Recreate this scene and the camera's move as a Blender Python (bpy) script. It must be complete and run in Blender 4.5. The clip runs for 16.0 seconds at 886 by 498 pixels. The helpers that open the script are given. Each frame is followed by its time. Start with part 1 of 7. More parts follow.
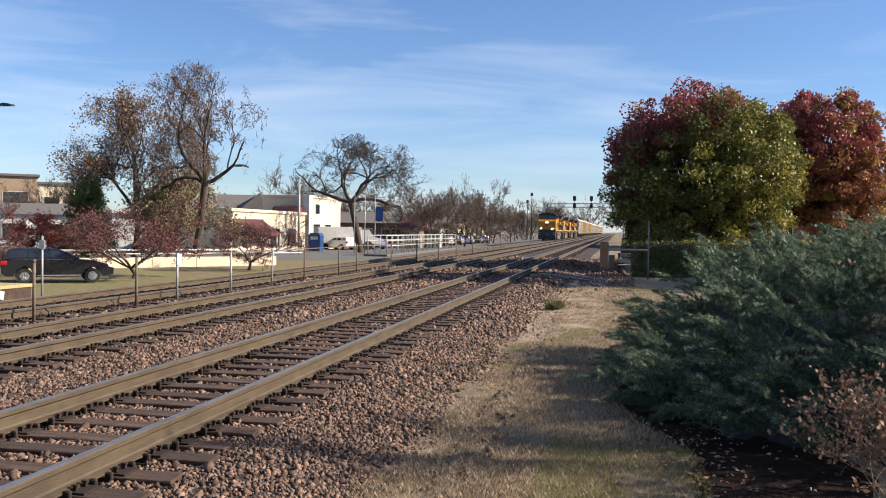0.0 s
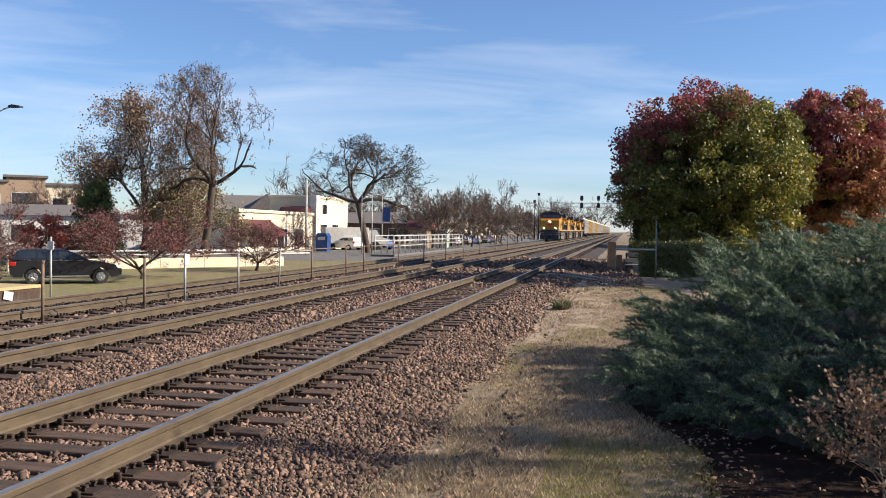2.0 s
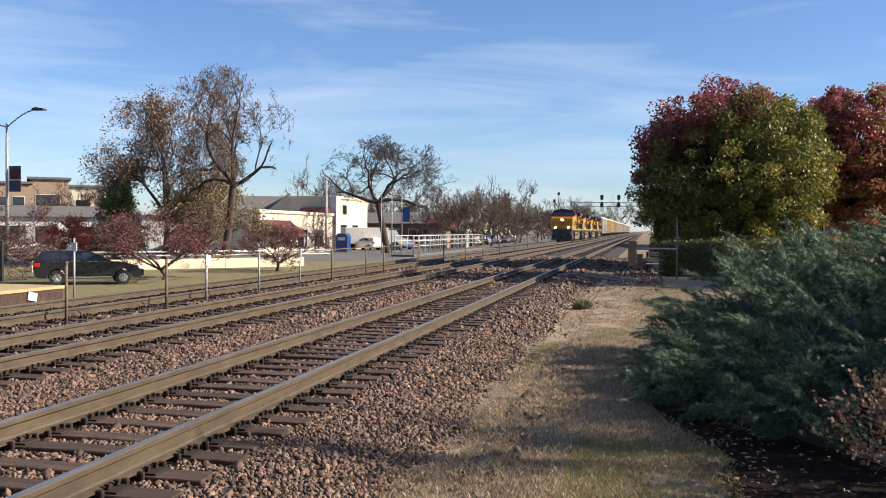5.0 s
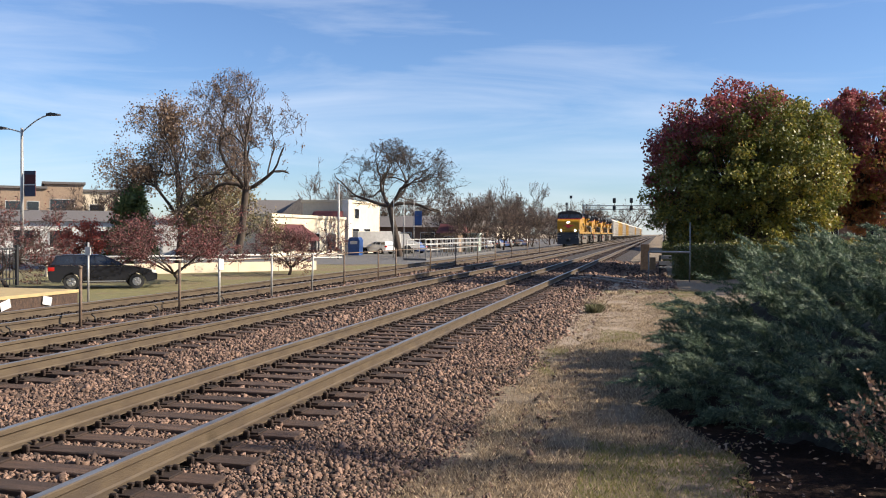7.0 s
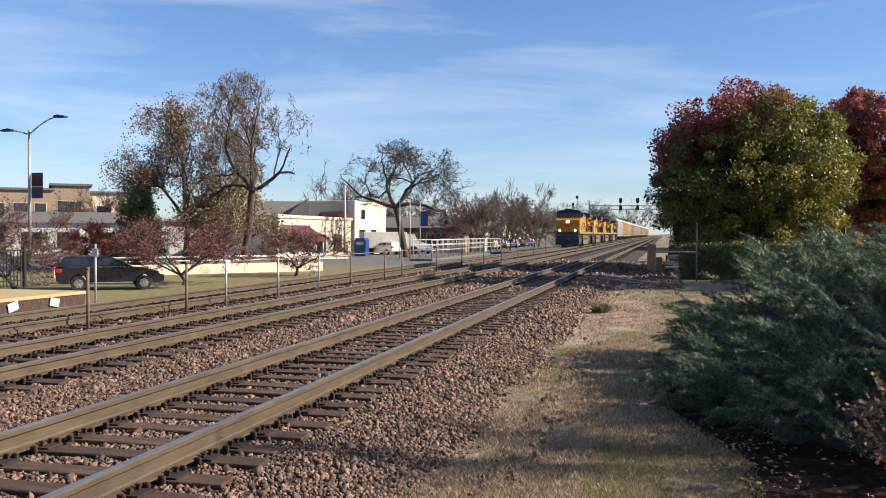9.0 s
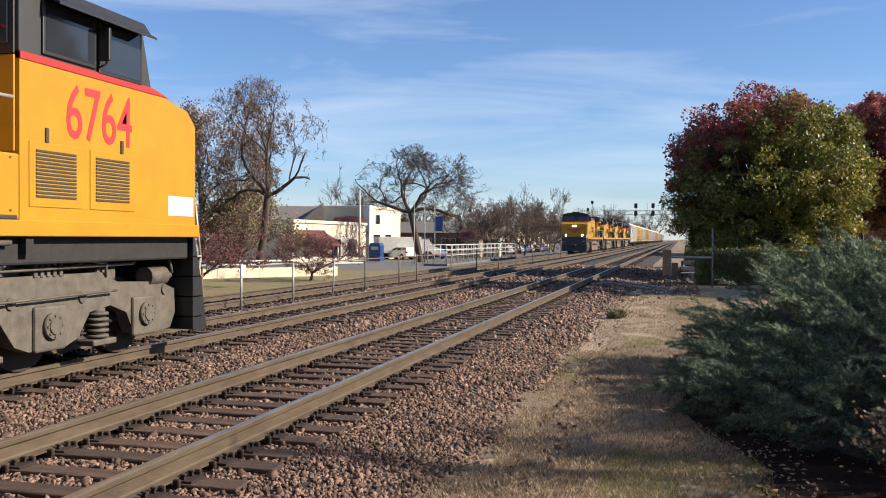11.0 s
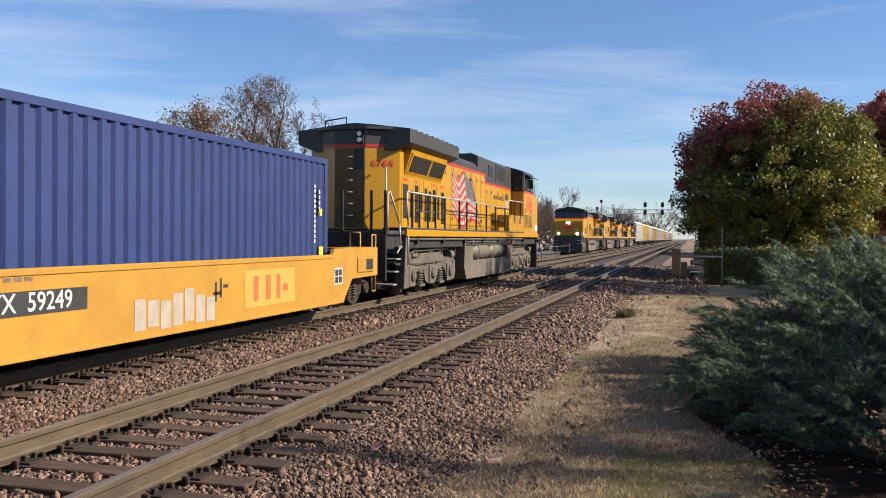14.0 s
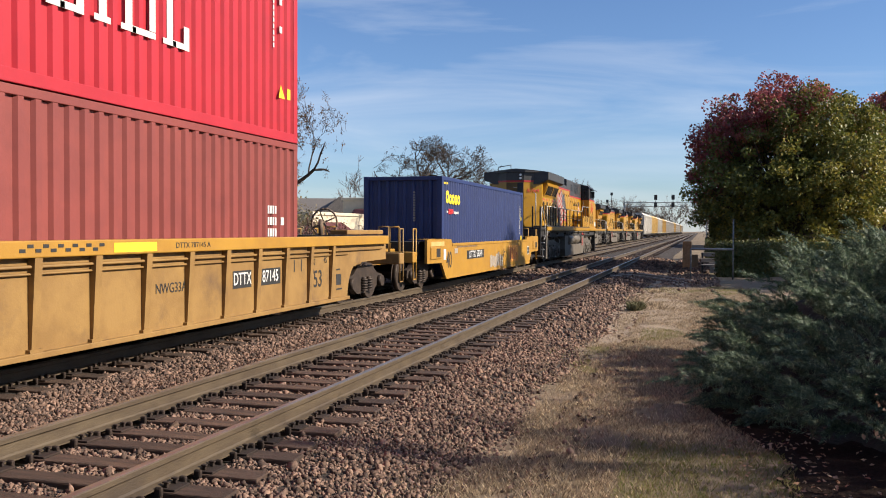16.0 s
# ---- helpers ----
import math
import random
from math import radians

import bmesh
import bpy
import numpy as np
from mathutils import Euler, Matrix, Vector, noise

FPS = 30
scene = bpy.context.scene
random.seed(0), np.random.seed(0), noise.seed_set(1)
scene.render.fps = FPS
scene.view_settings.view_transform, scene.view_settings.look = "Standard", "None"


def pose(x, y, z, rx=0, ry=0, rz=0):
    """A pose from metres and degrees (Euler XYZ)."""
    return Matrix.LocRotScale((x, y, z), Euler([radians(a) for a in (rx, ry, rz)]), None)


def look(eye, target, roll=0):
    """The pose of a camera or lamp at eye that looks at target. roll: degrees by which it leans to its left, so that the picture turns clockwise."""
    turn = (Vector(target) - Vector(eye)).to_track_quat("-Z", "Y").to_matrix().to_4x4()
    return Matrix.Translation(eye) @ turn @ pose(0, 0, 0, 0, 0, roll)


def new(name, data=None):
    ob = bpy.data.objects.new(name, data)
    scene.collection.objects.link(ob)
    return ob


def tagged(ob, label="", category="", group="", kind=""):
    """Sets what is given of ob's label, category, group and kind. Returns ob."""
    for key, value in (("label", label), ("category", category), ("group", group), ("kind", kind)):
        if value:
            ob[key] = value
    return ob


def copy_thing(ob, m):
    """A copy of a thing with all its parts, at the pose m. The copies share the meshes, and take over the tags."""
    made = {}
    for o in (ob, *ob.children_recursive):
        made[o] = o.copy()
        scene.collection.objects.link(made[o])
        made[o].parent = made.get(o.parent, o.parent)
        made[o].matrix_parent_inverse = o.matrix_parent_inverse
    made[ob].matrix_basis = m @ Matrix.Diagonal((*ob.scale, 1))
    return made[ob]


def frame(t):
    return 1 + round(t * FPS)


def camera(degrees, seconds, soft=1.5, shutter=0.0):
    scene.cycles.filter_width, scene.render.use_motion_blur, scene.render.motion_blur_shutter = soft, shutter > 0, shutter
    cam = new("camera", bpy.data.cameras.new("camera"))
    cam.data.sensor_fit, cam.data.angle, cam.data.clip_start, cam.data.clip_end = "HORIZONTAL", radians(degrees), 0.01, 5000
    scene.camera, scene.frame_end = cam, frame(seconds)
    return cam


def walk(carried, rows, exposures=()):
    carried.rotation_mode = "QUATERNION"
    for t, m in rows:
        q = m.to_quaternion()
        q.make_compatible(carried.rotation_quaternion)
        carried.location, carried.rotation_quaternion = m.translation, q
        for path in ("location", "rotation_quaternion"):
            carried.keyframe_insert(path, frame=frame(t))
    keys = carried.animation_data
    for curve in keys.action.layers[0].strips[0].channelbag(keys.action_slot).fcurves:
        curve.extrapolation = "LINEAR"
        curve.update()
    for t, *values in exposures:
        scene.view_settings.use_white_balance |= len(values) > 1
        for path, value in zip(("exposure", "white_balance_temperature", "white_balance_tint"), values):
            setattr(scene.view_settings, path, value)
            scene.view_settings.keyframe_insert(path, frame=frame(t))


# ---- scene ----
# ---- camera and its path ----
EYE = (0.0, 0.0, 1.624)
cam = camera(52.92, 16.0, soft=1.0)
# seconds, turn to the left of the tracks' direction, tilt upwards, lean to the left, in degrees
AIM = [
    (0, 11.09, -1.26, 0.84), (0.5, 11.23, -1.25, 0.79), (1, 11.36, -1.23, 0.74), (1.5, 11.41, -1.24, 0.75),
    (2, 11.55, -1.26, 0.70), (2.5, 11.78, -1.22, 0.64), (3, 11.99, -1.15, 0.54), (3.5, 12.19, -1.24, 0.50),
    (4, 12.35, -1.27, 0.51), (6.5, 13.52, -1.19, 0.37), (7, 13.60, -1.05, 0.36), (7.5, 13.57, -1.02, 0.29),
    (8, 13.62, -0.98, 0.14), (8.5, 13.78, -0.93, 0.08), (9, 14.00, -1.02, 0.19), (11.5, 15.12, -0.65, 0.22),
    (12, 15.25, -0.77, 0.15), (12.5, 15.32, -0.81, 0.18), (13, 15.38, -0.72, 0.25), (13.5, 15.45, -0.67, 0.30),
    (14, 15.50, -0.80, 0.46), (14.5, 15.72, -1.02, 0.48), (15, 16.04, -1.24, 0.52), (15.5, 16.12, -1.31, 0.51),
    (16, 16.15, -1.22, 0.22)]


def aim(turn, tilt, lean):
    a, b = radians(turn), radians(tilt)
    way = Vector((-math.sin(a) * math.cos(b), math.cos(a) * math.cos(b), math.sin(b)))
    return look(EYE, Vector(EYE) + way * 10, lean)


walk(cam, [(t, aim(a, b, c)) for t, a, b, c in AIM], [(0, 1.16), (9, 1.16), (13, 1.10), (14.5, 1.06), (16, 0.96)])

# ---- light ----
SUN_EL, SUN_AZ = radians(29.5), radians(6)          # azimuth from +x towards +y
world = bpy.data.worlds.new("sky")
scene.world = world
world.use_nodes = True
wn, wl = world.node_tree.nodes, world.node_tree.links
sky = wn.new("ShaderNodeTexSky")
sky.sky_type, sky.sun_disc = "NISHITA", False
sky.sun_elevation, sky.sun_rotation = SUN_EL, radians(84)
sky.altitude, sky.air_density, sky.dust_density, sky.ozone_density = 200, 1.0, 0.25, 4.5
# thin streaks of high cloud
wco = wn.new("ShaderNodeTexCoord")
wmap = wn.new("ShaderNodeMapping")
wmap.inputs["Rotation"].default_value = (0.10, 0.16, 0.35)
wmap.inputs["Scale"].default_value = (1.3, 2.0, 11.0)
wnoise = wn.new("ShaderNodeTexNoise")
wnoise.inputs["Scale"].default_value, wnoise.inputs["Detail"].default_value = 1.5, 9
wnoise.inputs["Roughness"].default_value, wnoise.inputs["Distortion"].default_value = 0.55, 0.6
wramp = wn.new("ShaderNodeValToRGB")
wramp.color_ramp.elements[0].position, wramp.color_ramp.elements[1].position = 0.43, 0.80
wramp.color_ramp.elements[1].color = (0.55, 0.55, 0.55, 1)
wmix = wn.new("ShaderNodeMixRGB")
wmix.inputs[2].default_value = (7.0, 7.4, 8.2, 1)
wl.new(wco.outputs["Generated"], wmap.inputs["Vector"])
wl.new(wmap.outputs["Vector"], wnoise.inputs["Vector"])
wl.new(wnoise.outputs["Fac"], wramp.inputs["Fac"])
wl.new(wramp.outputs["Color"], wmix.inputs[0])
wtint = wn.new("ShaderNodeMixRGB")
wtint.blend_type = "MULTIPLY"
wtint.inputs[0].default_value, wtint.inputs[2].default_value = 1.0, (0.92, 0.975, 1.12, 1)
wl.new(sky.outputs["Color"], wtint.inputs[1])
wl.new(wtint.outputs["Color"], wmix.inputs[1])
wl.new(wmix.outputs["Color"], wn["Background"].inputs["Color"])
wn["Background"].inputs["Strength"].default_value = 0.063

lamp = bpy.data.lights.new("sun", "SUN")
lamp.energy, lamp.angle, lamp.color = 4.7, radians(0.55), (1.0, 0.88, 0.73)
sun = new("sun", lamp)
SUN_WAY = Vector((math.cos(SUN_EL) * math.cos(SUN_AZ), math.cos(SUN_EL) * math.sin(SUN_AZ), math.sin(SUN_EL)))
sun.matrix_basis = look(SUN_WAY * 100, (0, 0, 0))


# ---- materials ----
def mat(name, base, other=None, scale=3.0, rough=0.7, metal=0.0, bump=0.0, bump_scale=60.0, stain=None, stain_scale=0.6,
        stain_at=0.55, vary=0.0, gloss=0.5, island=False, stretch=(1, 1, 1), detail=6.0, spread=0.12, emit=None):
    """A surface whose colour wanders between base and other, with stains on a larger scale, fine relief and piece-to-piece variation."""
    m = bpy.data.materials.new(name)
    m.use_nodes = True
    n, l = m.node_tree.nodes, m.node_tree.links
    b = n["Principled BSDF"]
    b.inputs["Roughness"].default_value, b.inputs["Metallic"].default_value = rough, metal
    b.inputs["Specular IOR Level"].default_value = gloss
    co = n.new("ShaderNodeTexCoord")
    mp = n.new("ShaderNodeMapping")
    mp.inputs["Scale"].default_value = stretch
    l.new(co.outputs["Object"], mp.inputs["Vector"])
    tex = n.new("ShaderNodeTexNoise")
    tex.inputs["Scale"].default_value, tex.inputs["Detail"].default_value = scale, detail
    tex.inputs["Roughness"].default_value = 0.65
    l.new(mp.outputs["Vector"], tex.inputs["Vector"])
    ramp = n.new("ShaderNodeValToRGB")
    ramp.color_ramp.elements[0].position, ramp.color_ramp.elements[1].position = 0.5 - spread, 0.5 + spread
    other = other or tuple(min(1, c * 0.78) for c in base)
    ramp.color_ramp.elements[0].color, ramp.color_ramp.elements[1].color = (*other, 1), (*base, 1)
    l.new(tex.outputs["Fac"], ramp.inputs["Fac"])
    out = ramp.outputs["Color"]
    if stain:
        big = n.new("ShaderNodeTexNoise")
        big.inputs["Scale"].default_value, big.inputs["Detail"].default_value = stain_scale, 7
        big.inputs["Roughness"].default_value = 0.7
        l.new(mp.outputs["Vector"], big.inputs["Vector"])
        r2 = n.new("ShaderNodeValToRGB")
        r2.color_ramp.elements[0].position, r2.color_ramp.elements[1].position = stain_at, stain_at + 0.16
        l.new(big.outputs["Fac"], r2.inputs["Fac"])
        mx = n.new("ShaderNodeMixRGB")
        mx.inputs[2].default_value = (*stain, 1)
        l.new(r2.outputs["Color"], mx.inputs[0])
        l.new(out, mx.inputs[1])
        out = mx.outputs["Color"]
    if vary:
        if island:
            rnd = n.new("ShaderNodeNewGeometry").outputs["Random Per Island"]
        else:
            rnd = n.new("ShaderNodeObjectInfo").outputs["Random"]
        rg = n.new("ShaderNodeMapRange")
        rg.inputs["To Min"].default_value, rg.inputs["To Max"].default_value = 1 - vary, 1 + vary
        l.new(rnd, rg.inputs["Value"])
        hsv = n.new("ShaderNodeHueSaturation")
        l.new(rg.outputs["Result"], hsv.inputs["Value"])
        l.new(out, hsv.inputs["Color"])
        out = hsv.outputs["Color"]
    l.new(out, b.inputs["Base Color"])
    if bump:
        fine = n.new("ShaderNodeTexNoise")
        fine.inputs["Scale"].default_value, fine.inputs["Detail"].default_value = bump_scale, 4
        l.new(mp.outputs["Vector"], fine.inputs["Vector"])
        bp = n.new("ShaderNodeBump")
        bp.inputs["Strength"].default_value, bp.inputs["Distance"].default_value = bump, 0.02
        l.new(fine.outputs["Fac"], bp.inputs["Height"])
        l.new(bp.outputs["Normal"], b.inputs["Normal"])
    if emit:
        b.inputs["Emission Color"].default_value, b.inputs["Emission Strength"].default_value = (*emit[0], 1), emit[1]
    return m


def leafy(name, cols, rough=0.55, through_light=0.35):
    """Leaves: one of several colours for each leaf, letting some light through."""
    m = bpy.data.materials.new(name)
    m.use_nodes = True
    n, l = m.node_tree.nodes, m.node_tree.links
    b = n["Principled BSDF"]
    b.inputs["Roughness"].default_value = rough
    rnd = n.new("ShaderNodeNewGeometry").outputs["Random Per Island"]
    ramp = n.new("ShaderNodeValToRGB")
    e = ramp.color_ramp.elements
    while len(e) < len(cols):
        e.new(0.5)
    for i, c in enumerate(cols):
        e[i].position, e[i].color = i / max(1, len(cols) - 1), (*c, 1)
    l.new(rnd, ramp.inputs["Fac"])
    l.new(ramp.outputs["Color"], b.inputs["Base Color"])
    tr = n.new("ShaderNodeBsdfTranslucent")
    l.new(ramp.outputs["Color"], tr.inputs["Color"])
    mx = n.new("ShaderNodeMixShader")
    mx.inputs[0].default_value = through_light
    l.new(b.outputs[0], mx.inputs[1])
    l.new(tr.outputs[0], mx.inputs[2])
    l.new(mx.outputs[0], n["Material Output"].inputs["Surface"])
    return m


M = dict(
    rail=mat("rusty_rail", (0.09189, 0.06737, 0.04085), (0.06128, 0.04289, 0.02655), 9, 0.62, 0.15, 0.2, 120, (0.04494, 0.03268, 0.02451), 1.3, 0.56, stretch=(1, 0.25, 1)),
    railtop=mat("polished_rail", (0.2952, 0.2788, 0.2542), (0.205, 0.1845, 0.164), 14, 0.36, 0.7, stretch=(1, 0.1, 1)),
    tie=mat("weathered_tie", (0.0805, 0.0462, 0.0301), (0.035, 0.021, 0.0147), 7, 0.85, 0, 0.6, 70, (0.105, 0.0644, 0.042), 1.6, 0.55, vary=0.3, stretch=(0.25, 2, 1)),
    plate=mat("rusty_plate", (0.0357, 0.021, 0.0147), (0.0189, 0.01176, 0.00924), 20, 0.8, 0.2, 0.3, 150, vary=0.25),
    # bed far darker than the stones: the shade in their gaps is painted in
    bed=mat("shaded_ballast_bed", (0.0385, 0.02695, 0.02079), (0.01694, 0.0117, 0.008928), 26, 0.95, 0, 1.0, 40, (0.02926, 0.0231, 0.01848), 0.5, 0.5),
    stone=mat("ballast_stone", (0.175, 0.1114, 0.081), (0.09396, 0.05702, 0.04147), 14, 0.9, 0, 0.3, 90, vary=0.75, island=True),
    grass=mat("dry_turf", (0.2587, 0.194, 0.1222), (0.1222, 0.08984, 0.05748), 9, 0.95, 0, 1.0, 60, (0.07185, 0.07185, 0.03017), 0.45, 0.55, spread=0.2),
    lawn=mat("lawn", (0.205, 0.1804, 0.0697), (0.1066, 0.0984, 0.0369), 3, 0.95, 0, 0.6, 80, (0.164, 0.1107, 0.0615), 0.22, 0.48, spread=0.2),
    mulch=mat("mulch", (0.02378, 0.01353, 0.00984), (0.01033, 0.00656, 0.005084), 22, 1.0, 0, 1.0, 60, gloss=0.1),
    asphalt=mat("asphalt", (0.123, 0.1189, 0.1148), (0.0902, 0.0861, 0.082), 30, 0.9, 0, 0.4, 120, (0.082, 0.0779, 0.0738), 0.3),
    dirt=mat("sandy_dirt", (0.3323, 0.2601, 0.1878), (0.2384, 0.1806, 0.1264), 7, 0.95, 0, 0.8, 50, (0.1878, 0.1445, 0.1011), 0.7, 0.55),
    concrete=mat("concrete", (0.2755, 0.2558, 0.223), (0.2165, 0.1968, 0.1706), 6, 0.9, 0, 0.3, 70, (0.1837, 0.164, 0.1378), 0.5, 0.58),
    cream=mat("cream_render", (0.574, 0.492, 0.3608), (0.5084, 0.4346, 0.3198), 2, 0.85, 0, 0.15, 60, (0.451, 0.3772, 0.2788), 0.4, 0.6),
    white=mat("white_paint", (0.5904, 0.574, 0.5412), (0.492, 0.4756, 0.4428), 4, 0.55, 0, 0.1, 60, (0.3936, 0.369, 0.328), 0.7, 0.62),
    brick=mat("brown_brick", (0.1968, 0.1189, 0.082), (0.1394, 0.082, 0.0615), 9, 0.9, 0, 0.3, 50),
    tanbrick=mat("tan_brick", (0.2952, 0.2132, 0.1476), (0.2296, 0.164, 0.1148), 6, 0.9, 0, 0.3, 50),
    roof=mat("grey_shingle", (0.1394, 0.123, 0.1148), (0.0902, 0.082, 0.0779), 8, 0.95, 0, 0.4, 30),
    maroon=mat("maroon_cloth", (0.09184, 0.02009, 0.02009), (0.06314, 0.01435, 0.01607), 4, 0.8),
    glass=mat("dark_glass", (0.02, 0.024, 0.03), (0.015, 0.018, 0.022), 2, 0.06, 0, gloss=0.8),
    black=mat("black_paint", (0.0154, 0.0154, 0.0168), (0.0098, 0.0098, 0.0105), 8, 0.5, 0, 0.1, 80, (0.035, 0.0294, 0.0252), 2.0, 0.6),
    galv=mat("galvanised_steel", (0.3772, 0.369, 0.3444), (0.287, 0.2788, 0.2624), 10, 0.5, 0.35, 0.1, 90),
    postrust=mat("rusty_post", (0.1804, 0.123, 0.082), (0.0984, 0.0697, 0.0533), 9, 0.8, 0.1, 0.2, 80),
    bark=mat("bark", (0.06888, 0.05117, 0.03936), (0.03608, 0.02624, 0.02099), 10, 0.95, 0, 0.8, 40, stretch=(1, 1, 0.25)),
    twig=mat("twig", (0.1148, 0.08036, 0.0656), (0.0697, 0.0492, 0.041), 12, 0.95),
    yellow=mat("armour_yellow", (0.3656, 0.1901, 0.006917), (0.326, 0.1654, 0.005927), 2.2, 0.38, 0, 0.05, 40, (0.2569, 0.1333, 0.01482), 0.8, 0.63, gloss=0.5),
    lococrey=mat("hood_grey", (0.03887, 0.03741, 0.03741), (0.03022, 0.02878, 0.02878), 3, 0.5, 0, 0.05, 40, (0.0259, 0.02302, 0.02159), 0.8, 0.58),
    red=mat("red_stripe", (0.3936, 0.02296, 0.01968), (0.328, 0.01968, 0.01837), 4, 0.45),
    truck=mat("truck_grey", (0.1045, 0.08925, 0.0697), (0.06621, 0.05576, 0.04461), 5, 0.7, 0, 0.25, 50, (0.04182, 0.03206, 0.02509), 1.4, 0.54),
    tank=mat("tank_grey", (0.122, 0.1032, 0.08015), (0.09409, 0.07806, 0.05994), 3, 0.6, 0, 0.1, 50, (0.0697, 0.05576, 0.04182), 0.9, 0.58),
    grime=mat("underframe_grime", (0.0168, 0.015, 0.0138), (0.0096, 0.009, 0.0084), 7, 0.75, 0, 0.3, 60, (0.036, 0.0288, 0.024), 2.0, 0.6),
    mesh=mat("grille_mesh", (0.0615, 0.0451, 0.0287), (0.0328, 0.02624, 0.01968), 30, 0.8, 0, 0.4, 150),
    wheel=mat("wheel_steel", (0.05904, 0.04182, 0.03198), (0.0369, 0.02706, 0.02214), 9, 0.6, 0.4, 0.2, 60),
    wellyellow=mat("well_car_yellow", (0.3595, 0.1909, 0.02471), (0.3055, 0.1573, 0.02247), 1.6, 0.5, 0, 0.1, 40, (0.2247, 0.1123, 0.02696), 0.7, 0.6),
    welltan=mat("weathered_well_yellow", (0.2551, 0.1481, 0.04321), (0.1975, 0.1091, 0.03086), 1.8, 0.65, 0, 0.15, 40, (0.1235, 0.06993, 0.02881), 0.8, 0.55),
    blue=mat("container_blue", (0.0175, 0.0330, 0.122), (0.0145, 0.0270, 0.100), 1.4, 0.5, 0, 0.06, 30, (0.02593, 0.03673, 0.09504), 0.7, 0.6),
    kred=mat("container_red", (0.3898, 0.01895, 0.02978), (0.3356, 0.01624, 0.02598), 1.2, 0.45, 0, 0.05, 30, (0.3249, 0.03249, 0.03249), 0.6, 0.62),
    kbrown=mat("container_brown", (0.2017, 0.04286, 0.0353), (0.1664, 0.0353, 0.03026), 1.6, 0.55, 0, 0.08, 30, (0.1311, 0.02774, 0.0227), 0.8, 0.58),
    sign_white=mat("lettering_white", (0.5576, 0.5506, 0.5297), (0.4879, 0.4809, 0.46), 5, 0.6),
    sign_yellow=mat("lettering_yellow", (0.85, 0.62, 0.03), (0.78, 0.56, 0.03), 5, 0.5),
    sign_red=mat("lettering_red", (0.5084, 0.0246, 0.0287), (0.4264, 0.02296, 0.0246), 5, 0.5),
    sign_black=mat("lettering_black", (0.0164, 0.0164, 0.0164), (0.0246, 0.0246, 0.0246), 5, 0.6),
    flagblue=mat("decal_navy", (0.0246, 0.0287, 0.0615), (0.01968, 0.02296, 0.0492), 5, 0.5),
    flagred=mat("decal_red", (0.3067, 0.04461, 0.03346), (0.2509, 0.03346, 0.02788), 4, 0.5),
    flagwhite=mat("decal_white", (0.3254, 0.2834, 0.2309), (0.2624, 0.2257, 0.189), 4, 0.5),
    rackwhite=mat("autorack_white", (0.4871, 0.4576, 0.4059), (0.4133, 0.3838, 0.3395), 1.5, 0.6, 0, 0.1, 30, (0.3321, 0.2435, 0.1624), 0.4, 0.6, stretch=(1, 3, 0.4)),
    rackyellow=mat("autorack_yellow", (0.5248, 0.3608, 0.1312), (0.4428, 0.2952, 0.0984), 1.5, 0.6, 0, 0.1, 30, (0.328, 0.205, 0.0984), 0.4, 0.6),
    carpaint=mat("dark_car_paint", (0.01804, 0.01968, 0.0246), (0.01476, 0.0164, 0.02132), 2, 0.18, 0.2, gloss=0.6),
    tyre=mat("tyre", (0.018, 0.018, 0.018), (0.012, 0.012, 0.012), 20, 0.85),
    rim=mat("alloy_rim", (0.5, 0.5, 0.5), (0.4, 0.4, 0.4), 8, 0.3, 0.8),
    lamp_on=mat("lit_headlamp", (0.9, 0.86, 0.75), (0.9, 0.86, 0.75), 2, 0.3, emit=((1.0, 0.88, 0.66), 14.0)),
    lens=mat("lamp_lens", (0.75, 0.75, 0.72), (0.6, 0.6, 0.58), 8, 0.15),
    redlens=mat("red_lens", (0.369, 0.0123, 0.00984), (0.287, 0.00984, 0.0082), 8, 0.2),
    wood=mat("timber", (0.2788, 0.1722, 0.0902), (0.1968, 0.1189, 0.0656), 5, 0.85, 0, 0.3, 60, stretch=(1, 1, 0.2)),
    tactile=mat("platform_top", (0.3903, 0.2927, 0.1394), (0.3206, 0.2439, 0.1255), 5, 0.9, 0, 0.2, 60),
    bluebin=mat("blue_plastic", (0.0164, 0.0738, 0.246), (0.01312, 0.0574, 0.1968), 3, 0.45),
    farwood=mat("distant_wood", (0.085, 0.066, 0.055), (0.05, 0.042, 0.036), 0.8, 1.0, 0, 0.8, 3),
    # near-black stem colour that holds the shade inside the juniper
    stem_shade=mat("painted_stem_shade", (0.028, 0.026, 0.018), (0.014, 0.014, 0.010), 9, 0.95, 0, 1.0, 25),
    # soot over yellow, darkened further for the shade on the rear end
    rear_soot_shade=mat("soot_and_shade_yellow", (0.13, 0.075, 0.018), (0.07, 0.042, 0.016), 3, 0.7, 0, 0.1, 40, (0.035, 0.025, 0.016), 1.2, 0.55),
    hose=mat("pale_conduit", (0.3116, 0.2706, 0.2296), (0.2296, 0.1968, 0.164), 8, 0.7),
)


# ---- building helpers ----
def finish(name, bm, material, parent=None, label="", smooth=False):
    me = bpy.data.meshes.new(name)
    bm.to_mesh(me)
    bm.free()
    for m in (material if isinstance(material, (list, tuple)) else [material]):
        me.materials.append(m)
    if smooth:
        for p in me.polygons:
            p.use_smooth = True
    ob = new(name, me)
    if parent:
        ob.parent = parent
    if label:
        tagged(ob, label)
    return ob


def part(name, bm, material, parent, label="", smooth=False):
    return finish(name, bm, material, parent, label, smooth)


